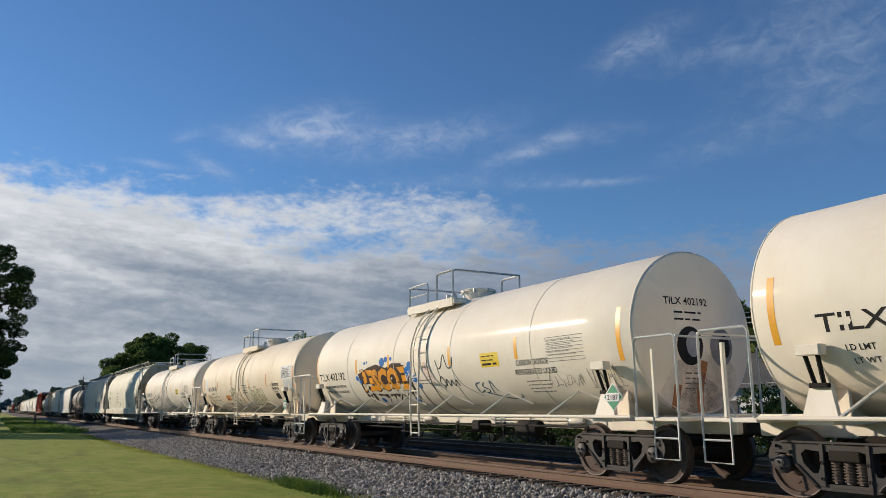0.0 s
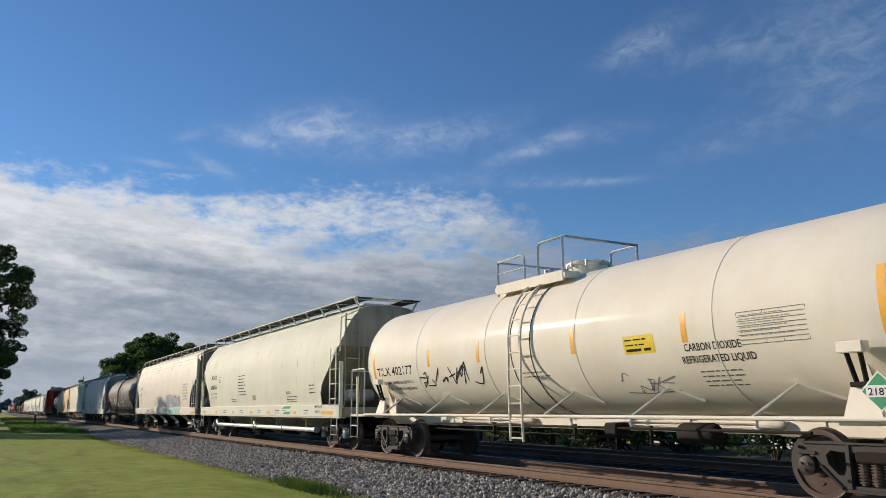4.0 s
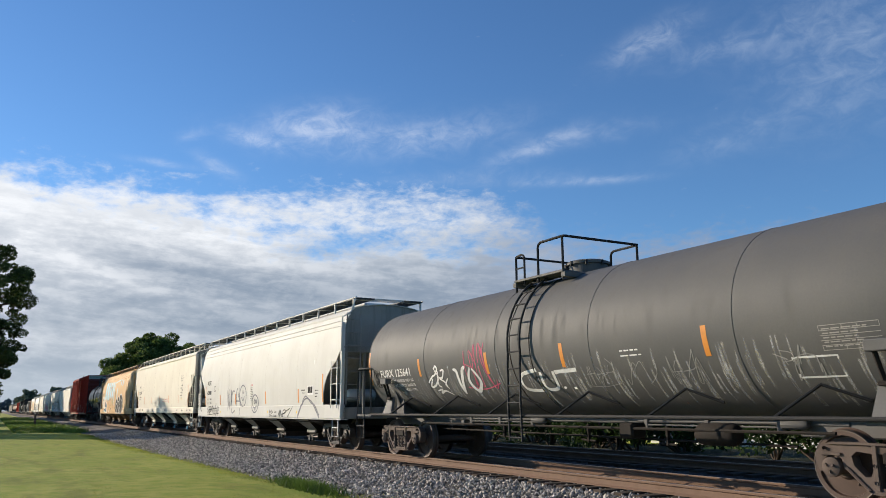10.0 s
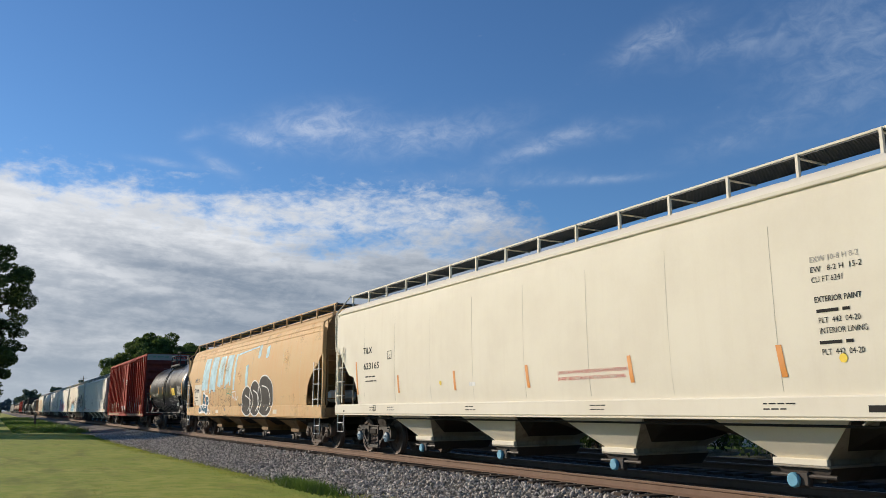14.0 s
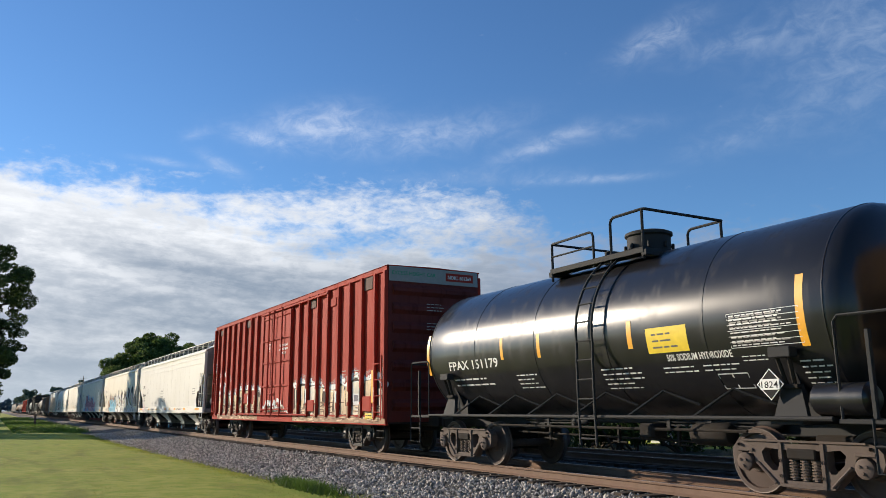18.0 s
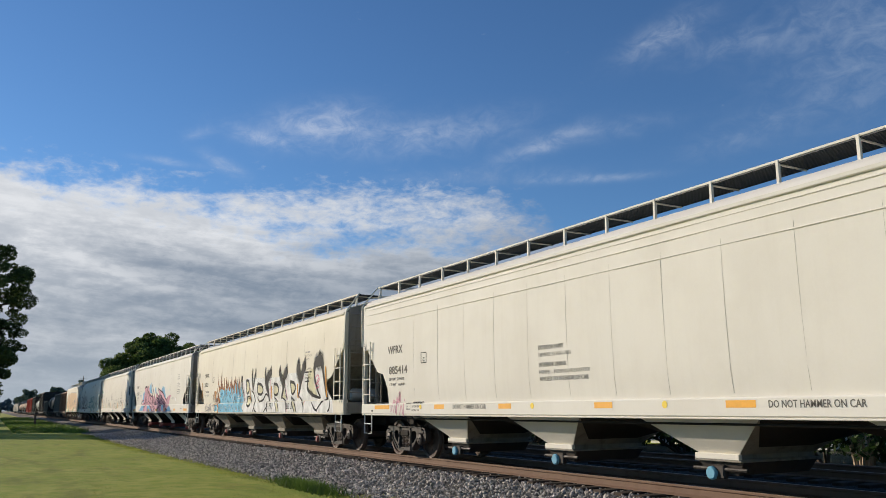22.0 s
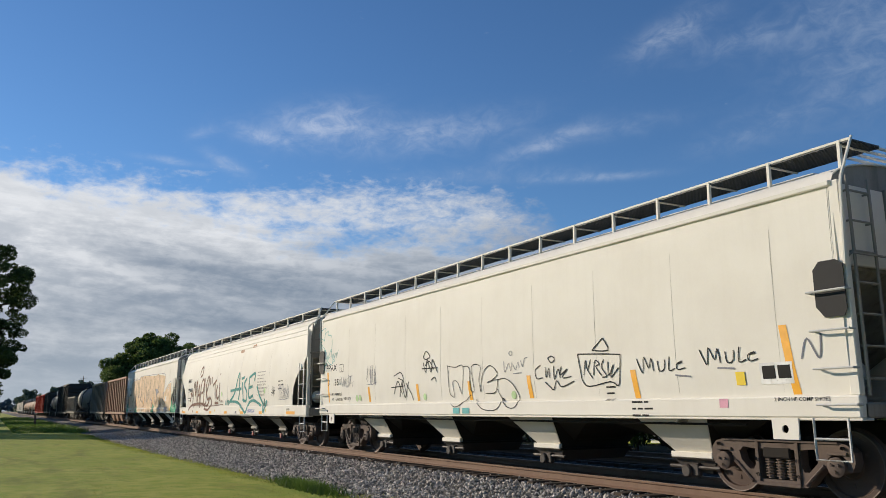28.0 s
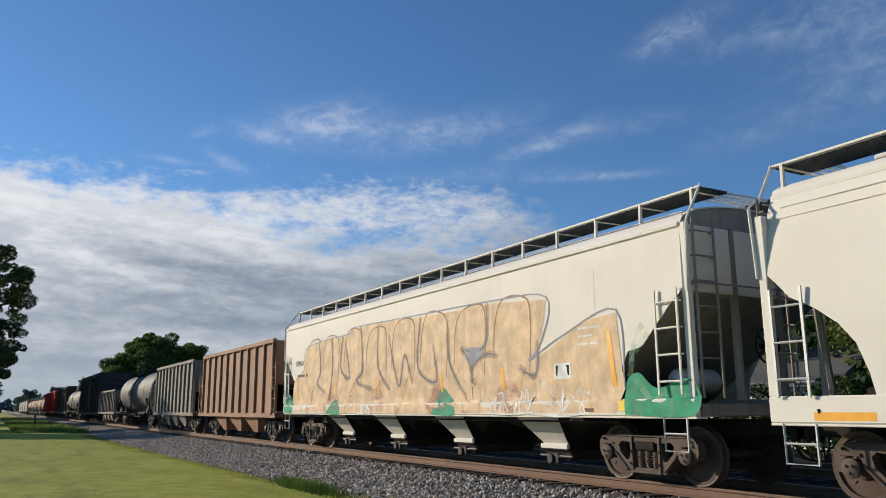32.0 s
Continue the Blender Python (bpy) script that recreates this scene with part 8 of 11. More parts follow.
    lines += [[(-2.38, 1.61), (-2.28, 1.75), (-2.23, 1.495)], [(-2.18, 1.79), (-2.1, 1.495)], [(-1.98, 2.37), (-1.92, 1.91), (-2.02, 1.495)], [(-1.93, 1.82), (-1.82, 2.16), (-1.71, 1.88)], [(-1.61, 2.08), (-1.53, 1.72), (-1.37, 1.495)], [(-1.33, 2.46), (-1.33, 2.17), (-1.17, 1.92), (-0.97, 1.66)], [(-1.27, 1.495), (-1.22, 1.67), (-1.17, 1.495)], [(-1.58, 1.495), (-1.51, 1.62), (-1.48, 1.495)], [(-4.05, 1.87), (-3.94, 1.74)], [(-3.47, 1.89), (-3.44, 1.76)]]
    low = [[(-5.07, 1.42), (-4.89, 1.23), (-4.73, 1.16)], [(-4.69, 1.4), (-4.53, 1.15)], [(-4.5, 1.16), (-4.38, 1.37), (-4.23, 1.45)], [(-3.93, 1.43), (-3.93, 1.15)], [(-3.79, 1.38), (-3.67, 1.15)], [(-3.72, 1.29), (-3.55, 1.15)], [(-3.3, 1.39), (-3.14, 1.15)], [(-3.15, 1.41), (-2.78, 1.21)], [(-2.67, 1.4), (-2.43, 1.15)], [(-2.16, 1.36), (-1.91, 1.15)], [(-2.04, 1.15), (-1.84, 1.27)], [(-1.7, 1.4), (-1.62, 1.15)], [(-1.43, 1.16), (-1.38, 1.31), (-1.23, 1.4)], [(-1.12, 1.38), (-1.11, 1.26), (-0.96, 1.15)]]
    for k, swell in enumerate((1.9, 1.5, 1.2)):
        brush(car, [([(p[0][0] - 0.02, p[0][1] + 0.10)] + p, [0.03] + [0.07 + 0.03 * i for i in range(len(p))]) for p in tips], surf, "mist_rust", 0.0042 + 0.0035 * k, swell)
    brush(car, [(p, [0.02, 0.08, 0.11, 0.06][:len(p)]) for p in tips], surf, "g_rust", 0.019)
    brush(car, [([(x + 0.03, z - 0.04) for x, z in p], [0.01, 0.04, 0.03, 0.01][:len(p)]) for p in tips[::2]], surf, "g_brown", 0.030)
    blob(car, "graffiti", body, surf, "g_aqua", 0.0165, False)
    blob(car, "graffiti", [(-5.0, 1.10), (-5.12, 1.475), (-0.92, 1.475), (-1.2, 1.33), (-1.1, 1.2), (-0.9, 1.10)], surf, "g_aqua", 0.008, False)
    # darker and paler blots in the blue
    for mat, n, off in (("g_sky", 14, 0.0), ("g_cobalt", 26, 0.004)):
        spots = []
        for i in range(n):
            x, z = r.uniform(-4.7, -1.3), r.uniform(1.55, 1.95)
            spots.append(([(x, z), (x + r.uniform(-0.1, 0.1), z + r.uniform(0.06, 0.16))], (r.uniform(0.02, 0.06), 0.02)))
            x, z = r.uniform(-4.9, -1.2), r.uniform(1.16, 1.34)
            spots.append(([(x, z), (x + r.uniform(-0.15, 0.15), z + 0.08)], (r.uniform(0.02, 0.05), 0.02)))
        brush(car, spots, surf, mat, 0.020 + off)
    dots = [(x + r.gauss(0, 0.09), z + r.gauss(0, 0.05)) for x, z in ((-4.55, 1.3), (-3.6, 1.25), (-2.6, 1.3), (-1.6, 1.3), (-4.4, 1.95), (-3.1, 1.75), (-2.4, 1.7), (-1.2, 1.75)) for _ in range(12)]
    brush(car, [([(x, z), (x + 0.012, z + 0.014)], (0.022, 0.022)) for x, z in dots], surf, "g_teal", 0.029)
    brush(car, [(p, [0.025, 0.04, 0.03, 0.025, 0.02][:len(p)]) for p in lines], surf, "g_deep", 0.033)
    brush(car, [([(x + 0.045, z) for x, z in p], [0.008, 0.016, 0.012, 0.01, 0.008][:len(p)]) for p in lines[::2]], surf, "g_white", 0.039)
    brush(car, [(p, [0.015, 0.03, 0.02][:len(p)]) for p in low], surf, "g_deep", 0.024)
    brush(car, [([(x + 0.05, z) for x, z in p], [0.01, 0.016, 0.01][:len(p)]) for p in low], surf, "g_white", 0.031)
    patch(car, "graffiti", -1.75, -1.5, 1.73, 1.78, surf, "g_white", 0, 0.026)
    patch(car, "graffiti", -1.75, -1.48, 1.65, 1.68, surf, "g_white", 0, 0.026)
    # rust-coloured scribble and a small blue tag ahead of the flames
    for k, swell in enumerate((1.0, 1.5, 2.0)):
        brush(car, [([(-5.5, 1.62), (-5.2, 1.70), (-5.0, 1.58)], (0.10, 0.22, 0.12)), ([(-6.2, 1.38), (-5.6, 1.44), (-5.1, 1.40)], (0.04, 0.06, 0.10)), ([(-5.95, 1.14), (-5.8, 1.24), (-5.7, 1.14)], (0.06, 0.10, 0.06)), ([(-5.2, 1.45), (-5.05, 1.25), (-5.1, 1.12)], (0.06, 0.10, 0.12))], surf, "mist_rust", 0.0055 + 0.003 * k, swell)
    brush(car, [([(-5.6, 1.44), (-5.3, 1.70), (-5.02, 1.62)], (0.02, 0.06, 0.04)), ([(-5.25, 1.46), (-5.08, 1.28), (-5.1, 1.12)], (0.03, 0.07, 0.09))], surf, "g_rust", 0.016)
    graffiti(car, scrawl(96, 9, 1.3, 0.26), 0.018, surf, "g_grey", 0.010, (-7.6, 1.18))
    graffiti(car, scrawl(97, 7, 0.75, 0.28), 0.020, surf, "g_rust", 0.010, (-6.15, 1.72))
    graffiti(car, scrawl(98, 7, 0.75, 0.22), 0.022, surf, "g_grey", 0.014, (-6.05, 1.55))
    patch(car, "graffiti", -5.72, -5.28, 1.14, 1.40, surf, "g_aqua", 0, 0.012, 1)
    graffiti(car, [[(-5.72, 1.40), (-5.70, 1.14)], [(-5.72, 1.40), (-5.28, 1.41)], [(-5.62, 1.32), (-5.5, 1.33), (-5.52, 1.2), (-5.62, 1.2)], [(-5.42, 1.34), (-5.42, 1.18)], [(-5.42, 1.28), (-5.32, 1.28)], [(-5.42, 1.19), (-5.3, 1.2)]], 0.03, surf, "g_deep", 0.016)
    # white letters with pale yellow eyes, black strokes and a smoky edge
    crown = [(-1.06, 2.34), (-0.3, 2.44), (0.75, 2.42), (1.8, 2.36), (2.74, 2.36), (3.67, 2.34), (4.6, 2.42), (5.57, 2.42), (6.33, 2.42), (7.04, 2.3), (7.4, 2.54), (7.94, 2.4), (8.3, 1.9), (8.63, 1.56)]
    blob(car, "graffiti", [(-1.0, 1.49)] + curve_through(crown, 3) + [(8.7, 1.49)], surf, "g_white", 0.006, False)
    blob(car, "graffiti", [(-0.75, 1.10), (-1.05, 1.24), (-0.9, 1.475), (8.8, 1.475), (8.9, 1.10)], surf, "g_white", 0.006, False)
    fat = [
        ([(0.22, 2.57), (0.32, 2.3), (0.37, 1.94)], (0.1, 0.16, 0.05)),
        ([(0.64, 2.53), (0.56, 2.32), (0.42, 1.94)], (0.1, 0.13, 0.04)),
        ([(1.93, 2.54), (2.07, 2.21), (2.24, 1.92), (2.41, 1.74), (2.44, 1.53)], (0.1, 0.19, 0.12, 0.13, 0.1)),
        ([(2.52, 2.54), (2.3, 2.37), (2.28, 2.12), (2.42, 1.84), (2.51, 1.53)], (0.24, 0.32, 0.14, 0.1, 0.07)),
        ([(3.71, 2.52), (3.89, 2.32), (4.09, 2.08), (4.07, 1.83), (3.91, 1.61)], (0.16, 0.22, 0.19, 0.16, 0.1)),
        ([(4.39, 2.47), (4.23, 2.31), (4.24, 2.09), (4.37, 1.83), (4.51, 1.58)], (0.26, 0.28, 0.1, 0.06, 0.08)),
        ([(5.68, 2.6), (5.73, 2.41), (5.89, 2.21), (5.9, 2.02), (5.81, 1.82), (5.72, 1.65)], (0.28, 0.3, 0.26, 0.2, 0.14, 0.06)),
        ([(6.21, 2.57), (6.07, 2.31), (5.93, 2.07)], (0.26, 0.22, 0.12)),
        ([(7.24, 2.52), (7.43, 2.68), (7.78, 2.7), (7.95, 2.47)], (0.2, 0.34, 0.36, 0.18)),
        ([(7.95, 2.47), (8.1, 2.09), (8.33, 1.57)], (0.12, 0.1, 0.14)),
        ([(7.24, 2.49), (7.25, 2.19), (7.49, 1.85), (7.75, 1.57)], (0.14, 0.1, 0.1, 0.08)),
        ([(6.66, 2.22), (6.61, 1.88), (7.03, 1.67), (7.66, 1.56)], (0.06, 0.1, 0.12, 0.08)),
    ]
    thin = [
        [(-1.19, 2.54), (-1.19, 2.18), (-0.96, 1.87), (-0.82, 1.54)],
        [(0.22, 1.93), (0.55, 1.79), (0.74, 1.5)],
        [(0.69, 1.49), (0.59, 1.35), (0.67, 1.19), (0.89, 1.12)],
        [(0.69, 1.43), (0.51, 1.21), (0.41, 1.12)],
        [(1.02, 1.65), (1.22, 1.51), (1.52, 1.53), (1.78, 1.59), (2.12, 1.77), (2.45, 1.64)],
        [(2.31, 1.44), (2.22, 1.29), (1.88, 1.13)],
        [(2.31, 1.49), (2.2, 1.35), (2.24, 1.21), (2.34, 1.13)],
        [(3.11, 1.66), (3.21, 1.45), (3.39, 1.15)],
        [(3.16, 1.62), (3.46, 1.46), (3.67, 1.15)],
        [(3.92, 1.63), (4.3, 1.52), (4.44, 1.41), (4.49, 1.14)],
        [(4.98, 1.65), (5.07, 1.43), (5.33, 1.14)],
        [(5.01, 1.62), (5.3, 1.46), (5.44, 1.31), (5.55, 1.14)],
        [(5.73, 1.64), (6.07, 1.47), (6.22, 1.33), (6.24, 1.14)],
        [(8.34, 1.82), (8.65, 1.56)],
        [(7.47, 1.17), (7.91, 1.42), (8.33, 1.5)],
        [(8.62, 1.46), (8.56, 1.22), (8.43, 1.15)],
        [(7.03, 1.41), (7.29, 1.22), (7.52, 1.16)],
    ]
    eyes = [[(-0.57, 2.35), (-0.29, 2.33), (-0.12, 2.11), (-0.22, 1.9), (-0.5, 1.87)], [(-0.36, 1.7), (0.13, 1.64), (0.02, 1.4), (-0.25, 1.34), (-0.48, 1.43)], [(1.02, 2.18), (1.5, 2.12), (1.72, 1.92), (1.48, 1.77), (1.03, 1.85)], [(3.05, 2.12), (3.43, 2.07), (3.59, 1.9), (3.45, 1.74), (3.08, 1.76)], [(4.91, 2.14), (5.26, 2.08), (5.41, 1.93), (5.28, 1.77), (5.03, 1.75)]]
    butter = [[(2.28, 2.15), (2.4, 1.93), (2.33, 1.76), (2.24, 1.94)], [(4.14, 1.98), (4.4, 1.61), (4.03, 1.59)], [(5.9, 2.47), (6.12, 2.55), (5.98, 2.27)], [(6.62, 2.22), (6.72, 2.44), (7.14, 2.46), (7.18, 2.07), (7.48, 1.61), (6.8, 1.77)], [(3.22, 1.49), (3.4, 1.5), (3.61, 1.17), (3.43, 1.15)], [(5.1, 1.47), (5.28, 1.46), (5.51, 1.15), (5.34, 1.15)], [(6.13, 1.4), (6.32, 1.46), (6.25, 1.33)], [(1.04, 1.61), (1.22, 1.53), (1.07, 1.52)]]
    pink = [[(6.2, 2.27), (6.01, 2.05), (5.85, 1.75), (5.75, 1.64)], [(2.6, 2.28), (2.63, 1.92), (2.67, 1.48)], [(2.48, 1.93), (2.78, 1.96)], [(4.37, 2.06), (4.49, 1.74), (4.59, 1.54)], [(-0.96, 2.33), (-0.88, 1.89), (-0.61, 1.56)], [(6.27, 1.4), (6.38, 1.46)], [(4.57, 1.36), (4.58, 1.15)]]
    rose = [[(7.32, 2.18), (7.55, 2.27), (7.68, 2.11), (7.45, 2.0), (7.34, 1.95)], [(7.38, 1.85), (7.67, 1.91), (7.5, 2.06), (7.63, 2.17)]]
    for shape in butter:
        blob(car, "graffiti", shape, surf, "g_butter", 0.009)
    for eye in eyes:
        blob(car, "graffiti", eye, surf, "g_butter", 0.009)
        brush(car, [(eye + eye[:1], (0.10, 0.11, 0.08, 0.10, 0.07, 0.12))], surf, "g_black", 0.012)
    brush(car, [(p, [0.035] * len(p)) for p in pink], surf, "g_pink", 0.011)
    brush(car, [(p, [0.03] * len(p)) for p in rose], surf, "g_rose", 0.020)
    for k, swell in enumerate((1.15, 1.35, 1.55, 1.8)):
        brush(car, [(p[:3], w[:3]) for p, w in fat], surf, "mist_black", 0.0085 + 0.0012 * k, swell)
    brush(car, fat, surf, "g_black", 0.014)
    brush(car, [(p, [0.05] + [0.075] * (len(p) - 2) + [0.05]) for p in thin], surf, "g_black", 0.013)
    for k, swell in enumerate((0.8, 1.1, 1.4, 1.7, 2.1)):
        brush(car, [([(x, z), (x + 0.03, z + 0.45 * h)], (0.15, 0.11)) for x, z, h in ((0.22, 2.55, 0.35), (0.66, 2.52, 0.4), (1.95, 2.55, 0.3), (2.6, 2.5, 0.45), (3.7, 2.5, 0.35), (4.45, 2.45, 0.5), (5.65, 2.6, 0.5), (6.3, 2.6, 0.5), (7.6, 2.75, 0.5))], surf, "mist_black", 0.0062 + 0.0009 * k, swell)
    brush(car, [([(-1.3, 2.34), (-1.27, 2.52)], (0.10, 0.14))], surf, "g_black", 0.040)
    r = random.Random(8)
    specks = [(r.uniform(0.2, 7.0), r.uniform(1.65, 2.4)) for _ in range(110)]
    brush(car, [([(x, z), (x + 0.01, z + 0.008)], (0.022, 0.022)) for x, z in specks], surf, "g_black", 0.0105)
    lettering(car, "! PSU", 2.40, 1.24, 0.20, surf, "g_black", 0.55, 0.02, 0.020)
    lettering(car, "BEI U!", 4.54, 1.22, 0.21, surf, "g_black", 0.6, 0.02, 0.020)
    lettering(car, "EW   8-2 H 15-2", 6.33, 2.90, 0.07, surf, "soft_ink", 0.6, 0.0, 0.016)
    lettering(car, "CU FT 6241", 6.33, 2.78, 0.07, surf, "soft_ink", 0.38, 0.0, 0.016)
    bars(car, 6.32, 3.02, 0.6, 0.10, 1, surf, "faint_ink", 4, 0.016)
    lettering(car, "EXTERIOR PAINT", 6.35, 2.47, 0.07, surf, "ink", 0.6, 0.0, 0.016)
    bars(car, 6.35, 2.37, 0.72, 0.11, 1, surf, "ink", 5, 0.016)
    lettering(car, "PLT  442 01 18", 6.36, 2.27, 0.07, surf, "ink", 0.55, 0.0, 0.016)
    lettering(car, "INTERIOR LINING", 6.37, 2.17, 0.07, surf, "ink", 0.58, 0.0, 0.016)
    bars(car, 6.37, 2.07, 0.5, 0.11, 1, surf, "ink", 6, 0.016)


def decor_pink(car, half, surf):
    lettering(car, "FPAX", -7.85, 2.68, 0.20, surf, "soft_ink", 0.82, 0.02)
    lettering(car, "218002", -7.83, 2.22, 0.21, surf, "soft_ink", 1.1, 0.02)
    lettering(car, "LD LMT 218700", -7.75, 2.0, 0.075, surf, "soft_ink", 0.85, 0.02)
    lettering(car, "LT WT   67300", -7.72, 1.85, 0.075, surf, "soft_ink", 0.82, 0.02)
    plate_box(car, -6.25, 2.44, 0.26, 0.24, surf)
    for x, w in ((-9.0, 0.9), (-2.9, 0.45), (0.0, 0.45), (2.8, 0.45), (5.55, 0.45), (8.25, 0.85)):
        patch(car, "reflector", x, x + w, 1.17, 1.28, surf, "amber", 0, 0.018)
    letters = [(-5.7, 1.525), (-4.66, 1.79), (-4.55, 2.27), (-4.28, 2.45), (-4.62, 2.6), (-4.25, 2.75), (-3.65, 2.73), (-3.42, 2.57), (-3.0, 2.78), (-2.61, 2.45), (-2.11, 2.2), (-1.49, 2.1), (-0.82, 2.05), (-1.74, 2.84), (-1.27, 2.5), (-0.65, 2.08), (-0.02, 1.69), (-0.16, 2.09), (-0.07, 2.29), (0.78, 2.04), (0.93, 2.15), (0.49, 2.53), (2.08, 2.24), (2.93, 1.87), (3.28, 1.87), (3.5, 1.87), (3.97, 2.03), (4.73, 2.05), (4.25, 1.79), (4.12, 1.59), (4.1, 1.525)]
    wings = [[(-5.24, 1.67), (-5.04, 2.32), (-4.6, 2.39), (-3.95, 1.69)], [(-3.02, 2.4), (-2.5, 2.76), (-2.18, 2.95), (-1.88, 2.43), (-1.49, 2.21)], [(-0.76, 2.45), (-0.41, 2.63), (-0.13, 2.27), (0.01, 2.0)], [(1.45, 2.06), (1.71, 2.38), (1.94, 2.59), (2.51, 2.52), (3.08, 1.94), (2.87, 1.85), (2.21, 2.18)], [(-2.27, 2.08), (-1.87, 2.04), (-1.47, 1.72), (-1.66, 1.62)]]
    edges = [[(-5.84, 1.57), (-5.4, 1.79), (-4.66, 1.86)], [(-4.62, 2.62), (-4.11, 2.74), (-3.56, 2.73)], [(-4.33, 2.5), (-4.19, 1.78), (-4.69, 1.57)], [(-3.95, 2.36), (-4.14, 1.66)], [(-3.5, 2.34), (-3.77, 1.62)], [(-3.65, 2.73), (-2.68, 2.23), (-1.86, 1.81)], [(-3.0, 2.78), (-3.42, 2.57), (-2.98, 2.29)], [(-3.55, 2.51), (-3.01, 2.05), (-2.41, 1.6)], [(-3.28, 1.6), (-2.99, 1.76), (-2.17, 1.67), (-1.62, 1.525)], [(-1.89, 2.51), (-1.29, 1.87), (-1.66, 1.63)], [(-1.78, 2.86), (-1.12, 2.39), (-0.05, 1.57), (0.47, 1.62)], [(-1.49, 2.18), (-0.67, 1.67)]]
    edges += [[(-1.1, 1.71), (-0.74, 1.57), (-0.19, 1.56)], [(-0.07, 2.31), (0.84, 2.01)], [(-0.16, 2.12), (0.11, 1.83), (1.51, 1.56)], [(0.11, 1.97), (0.75, 1.88), (1.24, 1.65)], [(0.49, 2.53), (1.06, 2.07), (1.79, 1.54)], [(0.49, 2.53), (2.08, 2.24), (3.13, 1.83), (3.67, 1.97)], [(1.51, 1.95), (2.07, 1.9), (3.0, 1.62), (3.27, 1.525)], [(1.65, 1.85), (2.21, 1.64), (2.87, 1.525)], [(1.21, 2.14), (1.79, 2.04)], [(-2.77, 2.39), (-2.11, 2.14), (-1.56, 2.06)]]
    shins = [[(-1.39, 1.5), (-0.52, 1.18)], [(-1.1, 1.5), (-0.05, 1.22)], [(0.28, 1.16), (1.06, 1.42), (1.79, 1.5)], [(1.06, 1.39), (1.53, 1.15)], [(-2.65, 1.5), (-1.85, 1.41), (-1.46, 1.15)], [(-4.17, 1.5), (-4.62, 1.15)], [(2.87, 1.45), (3.36, 1.26), (3.84, 1.2)], [(-4.97, 1.37), (-3.85, 1.5)], [(2.29, 1.5), (2.74, 1.3), (2.86, 1.16)]]
    for wing in wings:
        blob(car, "graffiti", wing, surf, "g_wing", 0.005, False)
        brush(car, [([wing[0], wing[1], wing[2], wing[3]], (0.02, 0.03, 0.03, 0.02))], surf, "g_aqua", 0.008)
    blob(car, "graffiti", letters, surf, "g_pink", 0.013, False)
    blob(car, "graffiti", [(-5.4, 1.12), (-4.3, 1.50), (4.1, 1.50), (4.6, 1.3), (4.9, 1.12)], surf, "g_pink", 0.006, False)
    for patch_of_blue in [[(-3.22, 1.15), (-3.33, 1.5), (-2.41, 1.5), (-1.61, 1.15)], [(1.85, 1.18), (1.79, 1.5), (2.24, 1.5), (2.48, 1.35), (2.58, 1.16)], [(-6.49, 1.17), (-5.38, 1.5), (-4.36, 1.5), (-4.86, 1.15)]]:
        blob(car, "graffiti", patch_of_blue, surf, "g_wing", 0.010, False)
    blob(car, "graffiti", [(3.3, 1.12), (3.6, 1.30), (4.3, 1.46), (4.9, 1.14)], surf, "g_wing", 0.010, False)
    r = random.Random(12)
    glow = []
    for p in edges[::2]:
        x, z = p[len(p) // 2]
        glow.append(([(x - 0.22, max(z, 1.6)), (x, z + 0.06), (x + 0.25, max(z - 0.05, 1.58))], (0.03, 0.10, 0.02)))
    brush(car, glow, surf, "g_rosy", 0.018)
    brush(car, [(p, [0.03, 0.075, 0.055, 0.02][:len(p)]) for p in edges], surf, "g_plum", 0.024)
    brush(car, [([(x + 0.10, z - 0.05) for x, z in p], [0.02, 0.05, 0.03, 0.01][:len(p)]) for p in edges if min(q[1] for q in p) > 1.6], surf, "g_black", 0.031)
    brush(car, [(p, [0.04, 0.07, 0.03][:len(p)]) for p in shins], surf, "g_plum", 0.018)
    brush(car, [([(x, 1.16), (x + 0.2, 1.32), (x + 0.12, 1.46)], (0.10, 0.06, 0.03)) for x in (-1.2, -0.35, 0.6, 3.0)], surf, "g_white", 0.014)
    brush(car, [([(x, z), (x + 0.02, z + 0.13)], (0.05, 0.02)) for x, z in ((2.3, 1.72), (2.1, 2.45), (-1.8, 1.7), (-0.4, 2.35))], surf, "g_white", 0.036)
    graffiti(car, [[(-6.35, 2.12), (-6.25, 2.2), (-6.2, 2.1)], [(-6.15, 2.2), (-5.95, 2.21)], [(-6.05, 2.2), (-6.05, 2.1)], [(-5.9, 2.2), (-5.9, 2.1), (-5.78, 2.12), (-5.88, 2.16)]], 0.025, surf, "g_blue", 0.010)
    graffiti(car, scrawl(103, 3, 0.34, 0.09), 0.014, surf, "g_sky", 0.008, (3.9, 2.3))
    graffiti(car, [[(4.72, 1.86), (4.92, 1.87)]] + [[(x + 0.09, 1.92), (x, 1.89), (x + 0.01, 1.82), (x + 0.09, 1.83)] for x in (5.0, 5.13, 5.26, 5.39)], 0.016, surf, "g_grey", 0.008)
    bars(car, 6.35, 3.10, 0.65, 0.065, 3, surf, "soft_ink", 4)
    lettering(car, "EXTERIOR PAINT", 6.35, 2.62, 0.065, surf, "soft_ink", 0.6, 0.02)
    bars(car, 6.35, 2.54, 0.85, 0.058, 2, surf, "soft_ink", 5)
    lettering(car, "INTERIOR LINING", 6.37, 2.28, 0.065, surf, "soft_ink", 0.6, 0.02)
    bars(car, 6.37, 2.20, 0.85, 0.058, 2, surf, "soft_ink", 6)
